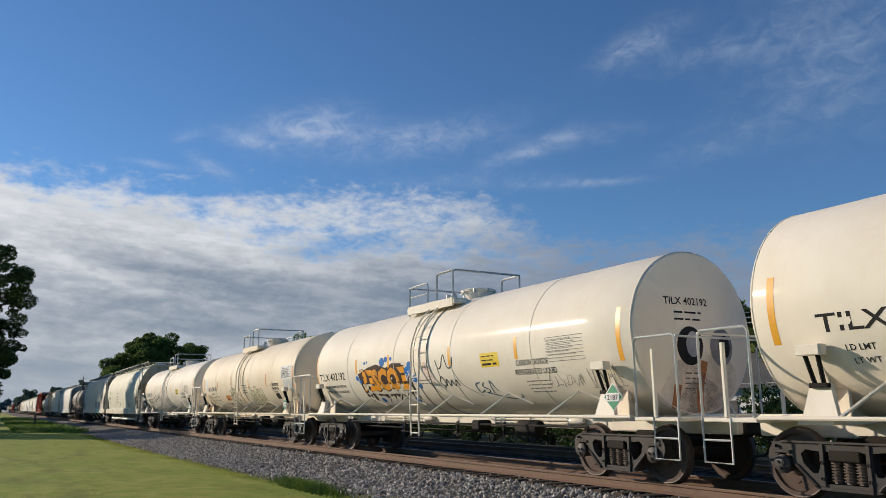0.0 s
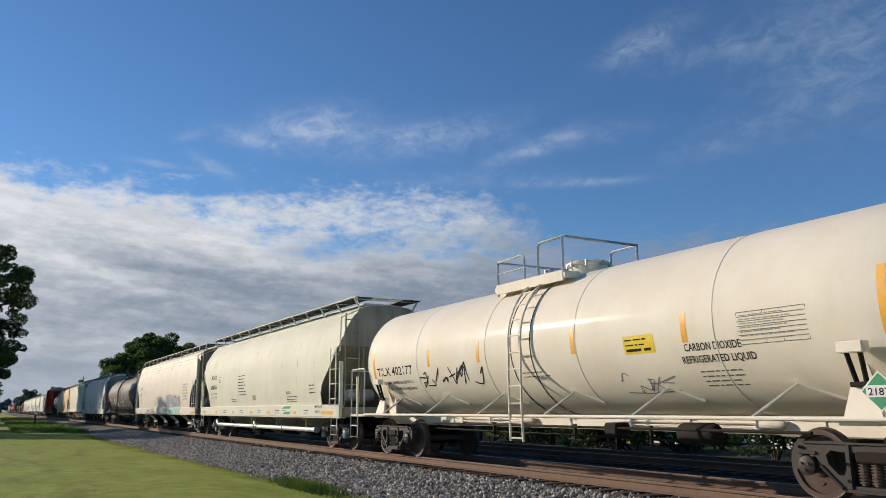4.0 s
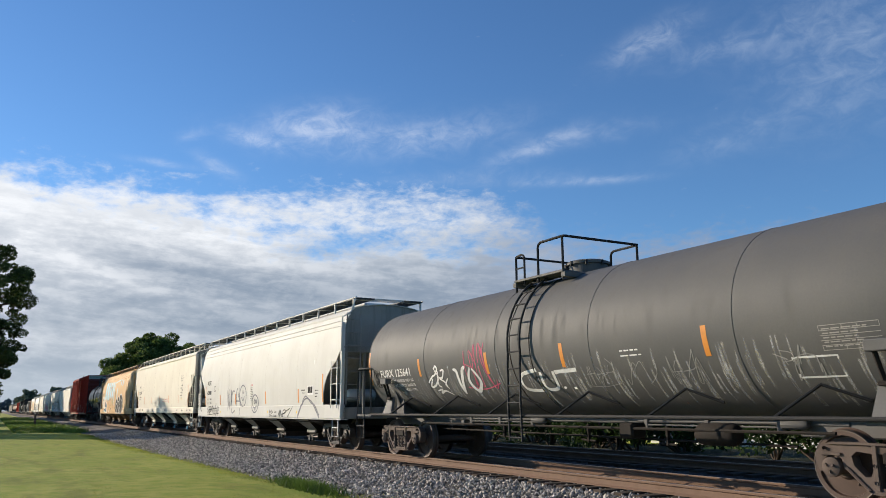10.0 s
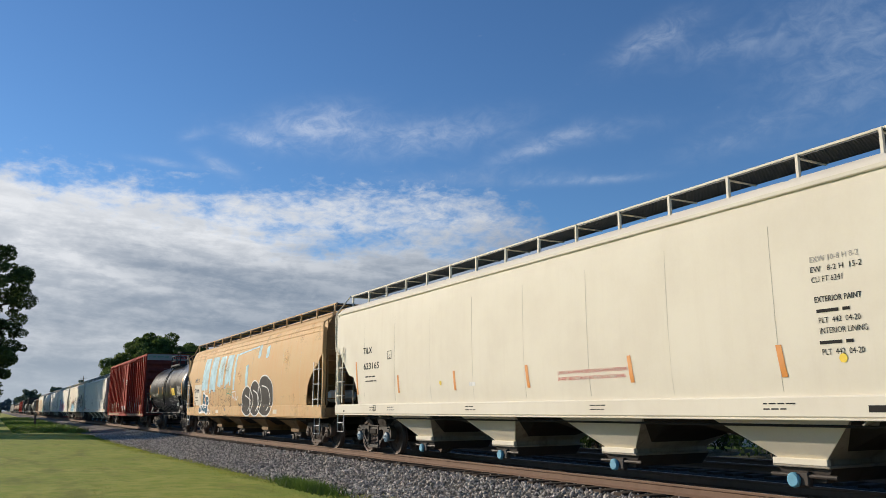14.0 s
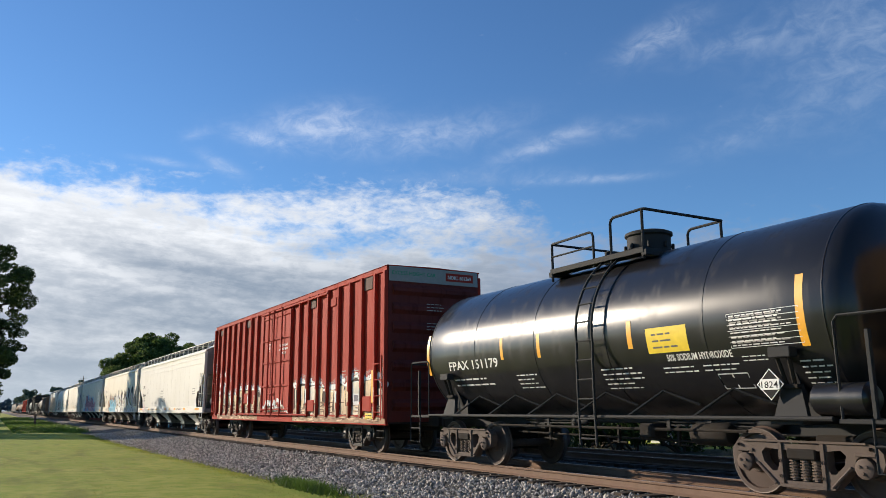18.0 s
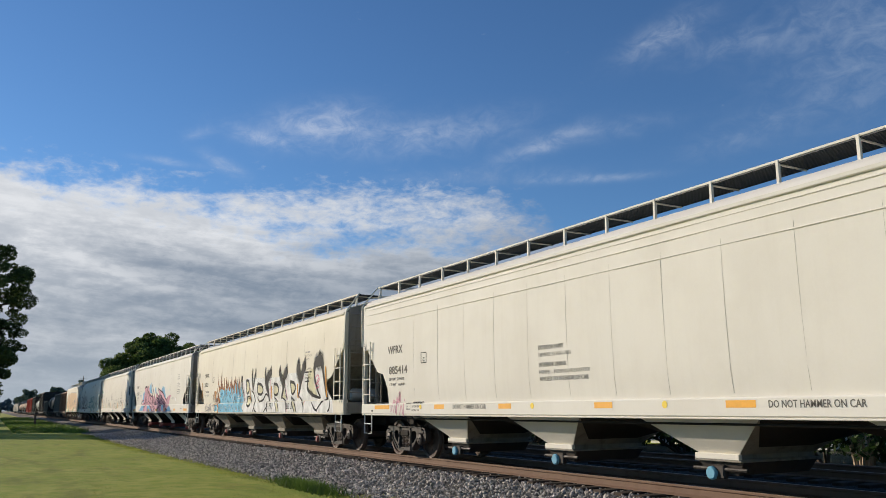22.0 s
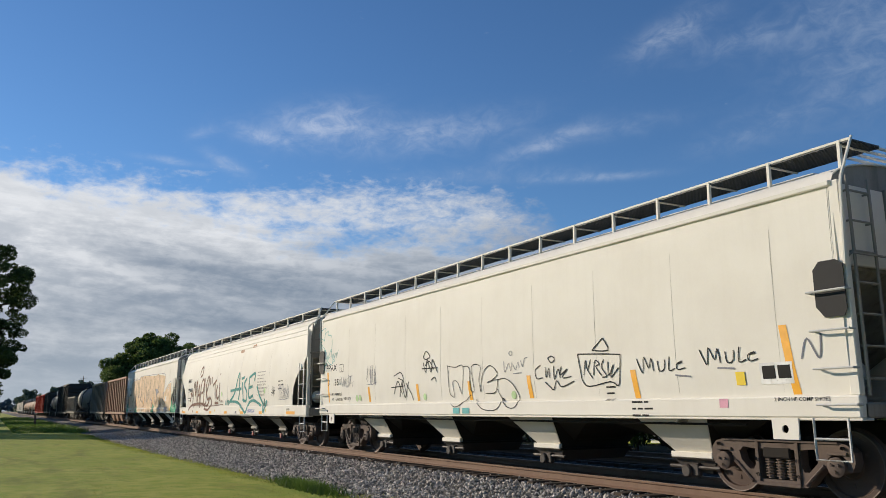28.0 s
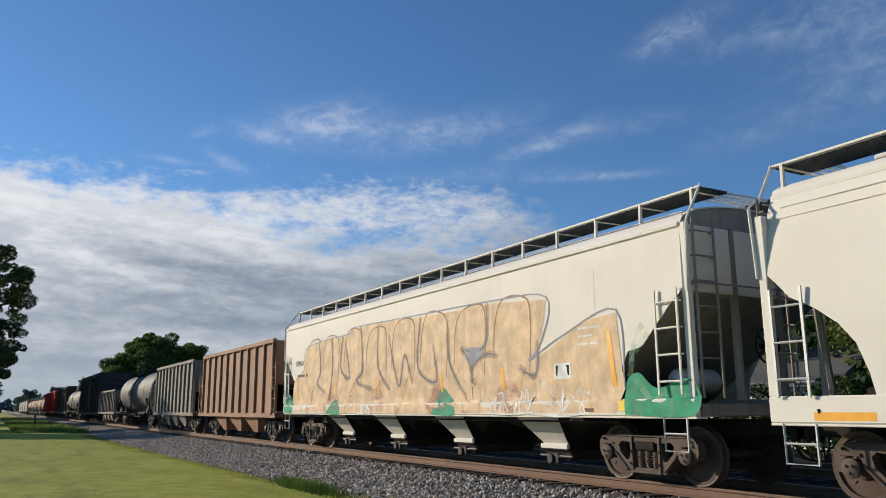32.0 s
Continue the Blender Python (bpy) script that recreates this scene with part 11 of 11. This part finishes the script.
def parked_car(at):
    c = new("parked_car")
    c.matrix_basis = pose(*at)
    side = [(-2.2, 0.35), (-2.25, 0.75), (-1.9, 0.92), (-1.3, 1.0), (-0.6, 1.42), (0.7, 1.45), (1.5, 1.0), (2.15, 0.88), (2.25, 0.6), (2.2, 0.35)]
    part("body", None, lambda: Geo().plate(side, [], -0.88, 0.88), "car_white", c)
    part("side_window", None, lambda: Geo().plate([(-1.1, 1.0), (-0.55, 1.36), (0.65, 1.38), (1.25, 1.0)], [], -0.892, -0.881), "glass", c)
    for x in (-1.4, 1.4):
        for y in (-0.8, 0.8):
            w = part("wheel", "cwheel", lambda: Geo().lathe([(0, -0.1), (0.2, -0.1), (0.32, -0.09), (0.33, 0), (0.32, 0.09), (0.2, 0.1), (0, 0.1)], 20), "black", c, pose(x, y, 0.33))
            part("rim", "crim", lambda: Geo().lathe([(0, -0.112), (0.19, -0.112), (0.2, -0.1)], 16), "galv", w)
    tagged(c, "white car parked behind the railway shrubs", "car")


parked_car((-27.5, 26.5, -0.58, 0, 0, 12))


def utility_line():
    heights = (5.15, 4.94, 4.73)
    for i, x in enumerate((-295, -245, -195, -145, -95, -45, 5, 55)):
        p = new("utility_pole")
        p.matrix_basis = pose(x, 26, -0.6)
        tall = 13.3 if i == 0 else 8.0
        part("pole", ("pole", tall), lambda: Geo().tube([(0, 0, 0), (0, 0, tall / 2), (0, 0, tall)], [0.16, 0.14, 0.11], 10), "post", p)
        arm = part("crossarm", ("arm", tall), lambda: Geo().box(-0.06, 0.06, -1.1, 1.1, tall - 0.8, tall - 0.68, 0.01), "post", p)
        for y in (-1.0, -0.4, 0.4, 1.0):
            part("insulator", ("insul", tall), lambda: Geo().lathe([(0.04, 0), (0.06, 0.04), (0.03, 0.08), (0.05, 0.12), (0, 0.14)], 8, (0, 0, tall - 0.68), 2), "galv", arm, pose(0, y, 0))
        tagged(p, "weathered wooden utility pole behind the tracks", "utility pole", "utility poles")
    for h in heights:
        pts = []
        for k in range(6):
            x0 = -245 + 50 * k
            pts += [(x0 + 50 * f, 26, h + 0.7 * (4 * (f - 0.5) ** 2) - 0.25) for f in (0, 0.17, 0.33, 0.5, 0.67, 0.83)]
        w = new("overhead_wire", Geo().tube(pts, 0.013, 5).mesh("overhead_wire", M["galv"]))
        tagged(w, "thin bright overhead wire behind the tracks", "wire", "overhead wires")


utility_line()
stub = new("marker_post")
stub.matrix_basis = pose(-96, 4.05, -0.6)
part("post", None, lambda: Geo().box(-0.11, 0.11, -0.11, 0.11, 0, 1.35, 0.02), "post", stub)
part("cap", None, lambda: Geo().lathe([(0.16, 0), (0.16, 0.04), (0, 0.12)], 4, (0, 0, 1.35), 2), "post", stub)
tagged(stub, "short weathered brown post beside the ballast", "post")


# ---- grass, weeds and loose stones ----
def blades(name, label, count, area, high, seed, mat, lean=0.4):
    """area(r, n) gives n foot points; each blade is one thin leaning triangle pair."""
    r = np.random.RandomState(seed)
    p = area(r, count)
    h = high * r.uniform(0.5, 1.3, count)
    a = r.uniform(0, 2 * np.pi, count)
    w = 0.006 + 0.05 * h
    tip = p + np.stack([np.cos(a * 3.7) * h * lean, np.sin(a * 3.7) * h * lean, h], 1)
    side = np.stack([np.cos(a), np.sin(a), 0 * a], 1) * w[:, None]
    v = np.stack([p - side, p + side, tip], 1).reshape(-1, 3)
    ob = new(name, cloud_mesh(name, v, np.arange(3 * count).reshape(-1, 3), mat))
    tagged(ob, label, "grass", kind="stuff")


def on_lawn(x0, x1, y0, y1):
    def area(r, n):
        x, y = x1 - (x1 - x0) * r.uniform(0, 1, n) ** 1.6, r.uniform(y0, y1, n)
        z = np.array([ground_z(a, b) for a, b in zip(x, y)])
        return np.stack([x, y, z - 0.01], 1)
    return area


def along_edge(x0, x1, spread):
    def area(r, n):
        x = r.uniform(x0, x1, n)
        keep = np.array([noise.noise((a * 0.45, 9.0, 0)) for a in x])
        y = np.array([lawn_edge(a) for a in x]) + r.normal(0, spread, n) + 0.35 * keep
        z = np.array([max(ground_z(a, b), bed_z(a, b)) for a, b in zip(x, y)])
        return np.stack([x, y, z - 0.02], 1)
    return area


def weed_clump(r, n):
    x, y = r.normal(-16.6, 0.75, n), r.normal(6.02, 0.15, n)
    return np.stack([x, y, np.array([max(ground_z(a, b), bed_z(a, b)) for a, b in zip(x, y)]) - 0.02], 1)


def rough_bank(r, n):
    x, y = r.uniform(-190, -66, n), r.uniform(1.5, 6.6, n)
    return np.stack([x, y, np.full(n, -0.5)], 1)


blades("lawn_grass", "short mown grass blades", 40000, on_lawn(-62, -13, -5, 6.9), 0.03, 1, "blade")
blades("edge_grass", "ragged grass along the ballast edge", 18000, along_edge(-62, -11, 0.25), 0.055, 2, "blade")
blades("weeds", "clump of taller green weeds at the ballast edge", 1500, weed_clump, 0.20, 3, "weed", 0.5)
blades("rough_grass", "tall rough grass on the bank beside the track", 24000, rough_bank, 0.40, 4, "weed", 0.6)


def loose_stones():
    r = np.random.RandomState(12)
    n = 62000
    x = -4 - 58 * r.uniform(0, 1, n) ** 1.7
    o = r.uniform(-5.0, 1.9, n)
    edge = np.array([lawn_edge(a) for a in x])
    y = TRACK_Y + o
    keep = y > edge + 0.05 + 0.3 * r.uniform(0, 1, n)
    x, y = x[keep], y[keep]
    n = len(x)
    z = np.array([bed_z(a, b) for a, b in zip(x, y)]) + 0.03 * np.array([noise.noise((a * 0.8, (b - TRACK_Y) * 1.5, 7)) for a, b in zip(x, y)])
    c = np.stack([x, y, z + r.uniform(-0.008, 0.030, n)], 1)
    size = r.uniform(0.018, 0.042, n)[:, None, None]
    base = np.array([(1, 0, 0), (0, 1, 0), (-1, 0, 0), (0, -1, 0), (0, 0, 1), (0, 0, -1)], float)
    d = r.normal(size=(n, 6, 3)) * 0.28 + base[None]
    a, b = r.uniform(0, 6.28, n), r.uniform(0, 6.28, n)
    ca, sa, cb, sb = np.cos(a), np.sin(a), np.cos(b), np.sin(b)
    R1 = np.zeros((n, 3, 3)); R1[:, 0, 0] = ca; R1[:, 0, 1] = -sa; R1[:, 1, 0] = sa; R1[:, 1, 1] = ca; R1[:, 2, 2] = 1
    R2 = np.zeros((n, 3, 3)); R2[:, 0, 0] = 1; R2[:, 1, 1] = cb; R2[:, 1, 2] = -sb; R2[:, 2, 1] = sb; R2[:, 2, 2] = cb
    v = np.einsum("nij,njk,nlk->nli", R1, R2, d * size) + c[:, None, :]
    tri = np.array([(0, 1, 4), (1, 2, 4), (2, 3, 4), (3, 0, 4), (1, 0, 5), (2, 1, 5), (3, 2, 5), (0, 3, 5)])
    f = (tri[None] + 6 * np.arange(n)[:, None, None]).reshape(-1, 3)
    ob = new("ballast_stones", cloud_mesh("ballast_stones", v.reshape(-1, 3), f, "stone"))
    tagged(ob, "loose angular grey ballast stones", "stones", kind="stuff")


loose_stones()


# ---- clouds ----
def cloud_material(name, wisps, banked):
    """Broken cloud on the sky's dome. wisps: (azimuth, height, half width, half depth, slant, cover), all in degrees but the last."""
    m = bpy.data.materials.new(name)
    m.use_nodes = True
    n, l = m.node_tree.nodes, m.node_tree.links
    n.clear()

    def sm(op, a, b=None, c=None):
        k = n.new("ShaderNodeMath")
        k.operation = op
        for i, v in enumerate((a, b, c)):
            if v is None:
                continue
            if isinstance(v, bpy.types.NodeSocket):
                l.new(v, k.inputs[i])
            else:
                k.inputs[i].default_value = v
        return k.outputs[0]

    co = n.new("ShaderNodeTexCoord")
    unit = n.new("ShaderNodeVectorMath")
    unit.operation = "NORMALIZE"
    l.new(co.outputs["Object"], unit.inputs[0])
    xyz = n.new("ShaderNodeSeparateXYZ")
    l.new(unit.outputs[0], xyz.inputs[0])
    X, Y, Z = xyz.outputs
    az = sm("MULTIPLY", sm("ARCTAN2", X, Y), 57.3)
    el = sm("MULTIPLY", sm("ARCSINE", Z), 57.3)

    def layer(sx, sy, slant, seed, detail=8.0, rough=0.6, dist=0.4):
        """Noise stretched along a slant; sx and sy are its grain in degrees."""
        c, d = math.cos(radians(slant)), math.sin(radians(slant))
        v = n.new("ShaderNodeCombineXYZ")
        l.new(sm("ADD", sm("MULTIPLY", az, c / sx), sm("MULTIPLY", el, d / sx)), v.inputs[0])
        l.new(sm("ADD", sm("MULTIPLY", az, -d / sy), sm("MULTIPLY", el, c / sy)), v.inputs[1])
        v.inputs[2].default_value = seed
        return tex_noise(n, l, v.outputs[0], 1.0, detail, rough, dist)

    def bell(c_az, c_el, w, h, slant=0.0):
        c, d = math.cos(radians(slant)), math.sin(radians(slant))
        u, v = sm("SUBTRACT", az, c_az), sm("SUBTRACT", el, c_el)
        a = sm("POWER", sm("MULTIPLY", sm("ADD", sm("MULTIPLY", u, c), sm("MULTIPLY", v, d)), 1 / w), 2.0)
        b = sm("POWER", sm("MULTIPLY", sm("ADD", sm("MULTIPLY", u, -d), sm("MULTIPLY", v, c)), 1 / h), 2.0)
        return sm("EXPONENT", sm("MULTIPLY", sm("ADD", a, b), -1.0))

    def total(items):
        out = items[0]
        for k in items[1:]:
            out = sm("ADD", out, k)
        return out

    thread = layer(1.9, 1.2, 6.0, 9.0, 9.0, 0.64, 0.7)
    puff = layer(2.6, 1.15, 2.0, 3.0, 9.0, 0.60, 0.35)
    cover = total([sm("MULTIPLY", bell(*w[:5]), w[5]) for w in wisps])
    d2 = sm("MULTIPLY", cover, ramp(n, l, sm("ADD", sm("MULTIPLY", thread, 0.65), sm("MULTIPLY", puff, 0.35)), 0.36, 0.72, 0.12, 0.78))
    c = blend(n, l, ramp(n, l, az, 4.0, 26.0, 0.0, 0.75), (0.74, 0.78, 0.86), (0.30, 0.40, 0.56))
    alpha = sm("MINIMUM", d2, 0.85)
    if banked:
        fine = layer(1.1, 0.55, 0.0, 21.0, 9.0, 0.60, 0.3)
        shade = layer(6.0, 1.1, -5.0, 17.0, 7.0, 0.58, 0.3)
        # the bank: all below an uneven top, which sinks and thins eastwards; blue gaps break its middle
        top = sm("SUBTRACT", 17.0, ramp(n, l, az, 1.0, 12.0, 0.0, 3.8))
        inside = ramp(n, l, sm("SUBTRACT", top, el), -1.4, 3.4)
        gaps = total([sm("MULTIPLY", bell(*g[:5]), g[5]) for g in ((-8.0, 11.5, 4.5, 0.9, 8.0, 0.17), (-4.0, 13.0, 6.0, 0.7, 10.0, 0.04), (-13.0, 12.4, 3.0, 0.6, 10.0, 0.09), (-17.0, 15.6, 5.0, 0.6, 3.0, 0.12), (-27.0, 15.0, 3.0, 0.5, 5.0, 0.08), (1.0, 11.5, 5.0, 0.8, 8.0, 0.05))])
        solid = ramp(n, l, sm("ADD", el, sm("MULTIPLY", az, 0.12)), 12.5, 8.0, 0.0, 0.22)
        mass = total([sm("MULTIPLY", puff, 0.46), sm("MULTIPLY", fine, 0.34), sm("MULTIPLY", thread, 0.20), sm("MULTIPLY", inside, 0.31), solid])
        d1 = ramp(n, l, sm("SUBTRACT", mass, gaps), 0.60, 0.94)
        alpha = sm("MINIMUM", sm("MAXIMUM", d1, d2), 0.975)
        # folds in their own shade, greyer low down
        folds = total([sm("MULTIPLY", bell(*g[:5]), g[5]) for g in ((-18.5, 9.3, 5.0, 1.2, -14.0, 0.42), (-11.5, 8.6, 4.0, 1.1, -8.0, 0.40), (-22.0, 7.4, 6.0, 0.6, -3.0, 0.24), (-15.0, 6.0, 8.0, 0.8, 0.0, 0.34), (-27.0, 6.0, 5.0, 0.5, 0.0, 0.18), (0.0, 8.0, 9.0, 3.0, 0.0, 0.45), (-26.0, 3.0, 8.0, 0.7, 0.0, 0.16))])
        mottle = ramp(n, l, total([sm("MULTIPLY", shade, 0.5), sm("MULTIPLY", puff, 0.3), sm("MULTIPLY", fine, 0.2)]), 0.38, 0.64)
        grey = total([sm("MULTIPLY", folds, ramp(n, l, mottle, 0.0, 1.0, 0.75, 1.25)), sm("MULTIPLY", mottle, ramp(n, l, el, 15.0, 9.0, 0.08, 0.30)), ramp(n, l, sm("SUBTRACT", el, sm("MULTIPLY", az, 0.1)), 14.0, 7.0, 0.0, 0.18)])
        grey = sm("DIVIDE", sm("MULTIPLY", grey, 1.45), sm("ADD", grey, 0.45))
        b = blend(n, l, sm("MINIMUM", grey, 1.0), (0.78, 0.795, 0.82), (0.215, 0.268, 0.345))
        b = blend(n, l, ramp(n, l, az, -2.0, 12.0, 0.0, 0.85), b, (0.20, 0.255, 0.36))
        b = blend(n, l, ramp(n, l, el, 5.0, 0.5, 0.0, 0.7), b, (0.36, 0.42, 0.50))
        c = blend(n, l, ramp(n, l, sm("SUBTRACT", top, el), -1.6, 0.0), c, b)
    em = n.new("ShaderNodeEmission")
    l.new(c, em.inputs[0])
    em.inputs[1].default_value = 1.0
    tr = n.new("ShaderNodeBsdfTransparent")
    mx = n.new("ShaderNodeMixShader")
    l.new(alpha, mx.inputs[0])
    l.new(tr.outputs[0], mx.inputs[1])
    l.new(em.outputs[0], mx.inputs[2])
    out = n.new("ShaderNodeOutputMaterial")
    l.new(mx.outputs[0], out.inputs[0])
    return m


def cloud_dome(name, label, mat, far):
    rows = []
    for e in range(-2, 61, 3):
        rows.append([(far * math.cos(radians(e)) * math.sin(radians(a)), far * math.cos(radians(e)) * math.cos(radians(a)), far * math.sin(radians(e))) for a in range(-48, 100, 4)])
    ob = new(name, Geo().sheet(rows).mesh(name, mat))
    ob.matrix_basis = pose(0, 0, 0, 0, 0, math.degrees(YAW))
    return tagged(ob, label, "clouds", kind="structure")


LOW_WISPS = ((-9.6, 20.6, 3.4, 1.1, 8.0, 0.62), (-14.2, 19.1, 2.2, 0.5, -14.0, 0.55), (-6.0, 19.6, 7.0, 1.3, 2.0, 0.34), (1.0, 20.0, 5.0, 1.1, 8.0, 0.30), (7.6, 18.9, 3.6, 0.6, 17.0, 0.55), (11.0, 16.2, 4.2, 0.28, 0.0, 0.40),
             (-20.4, 16.9, 1.8, 0.22, -3.0, 0.5), (-16.6, 17.0, 1.6, 0.45, -25.0, 0.45), (-18.5, 19.0, 1.1, 0.4, 15.0, 0.25), (3.0, 16.6, 7.0, 0.6, 0.0, 0.22))
HIGH_WISPS = ((16.4, 25.6, 3.0, 0.9, 20.0, 0.62), (22.0, 24.4, 4.5, 1.0, 4.0, 0.35), (29.0, 21.5, 5.0, 3.6, 10.0, 0.42), (21.5, 18.4, 3.8, 1.0, 12.0, 0.32), (30.0, 25.5, 6.0, 3.0, 0.0, 0.25), (13.0, 19.6, 4.0, 0.7, 5.0, 0.18))
clouds = cloud_dome("cloud_layer", "bank of white and grey broken clouds in a blue sky", cloud_material("drifting_cloud", LOW_WISPS, True), 2400)
high_clouds = cloud_dome("high_cloud_layer", "thin grey wisps high in the blue sky", cloud_material("high_wisps", HIGH_WISPS, False), 2440)

# ---- ties under the rails ----
for i in range(250):
    part("tie", "tie", lambda: Geo().box(-0.115, 0.115, -1.30, 1.30, -0.35, -0.172, 0.012), "tie", main_track, pose(6.0 - 0.495 * i + random.uniform(-0.02, 0.02), random.uniform(-0.04, 0.04), 0, 0, 0, random.uniform(-0.8, 0.8)))
for i in range(90):
    part("tie", "tie", lambda: Geo().box(-0.115, 0.115, -1.30, 1.30, -0.35, -0.172, 0.012), "tie", siding, pose(6.0 - 0.5 * i, 0, 0))


# ---- motion ----
def motions():
    times = [0.0, 4.0, 8.0, 12.0, 16.0, 20.0, 24.0, 28.0, 32.0]
    for car, at in TRAIN:
        walk(car, [(t, pose(at + travel(t), TRACK_Y, 0)) for t in times])
    # the wheels roll without slip; only the cars that come near the camera are keyed
    ticks = [i / 15 for i in range(481)]
    turns = [math.degrees(travel(t) / WHEEL_R) for t in ticks]
    for w, a in SPINNING:
        if w.parent.parent in ROLLING:
            walk(w, [(t, pose(a, 0, WHEEL_R, 0, d, 0)) for t, d in zip(ticks, turns)])
    yaw = math.degrees(YAW)
    for dome, drift, rise in ((clouds, 1.2, 0.42), (high_clouds, 2.7, 0.55)):
        walk(dome, [(t, pose(0, 0, 0, rise * (t / 32 - 0.4), 0, yaw - drift * (t / 32 - 0.4))) for t in (0.0, 16.0, 32.0)])


ROLLING = {car for car, at in TRAIN[:18]}
motions()
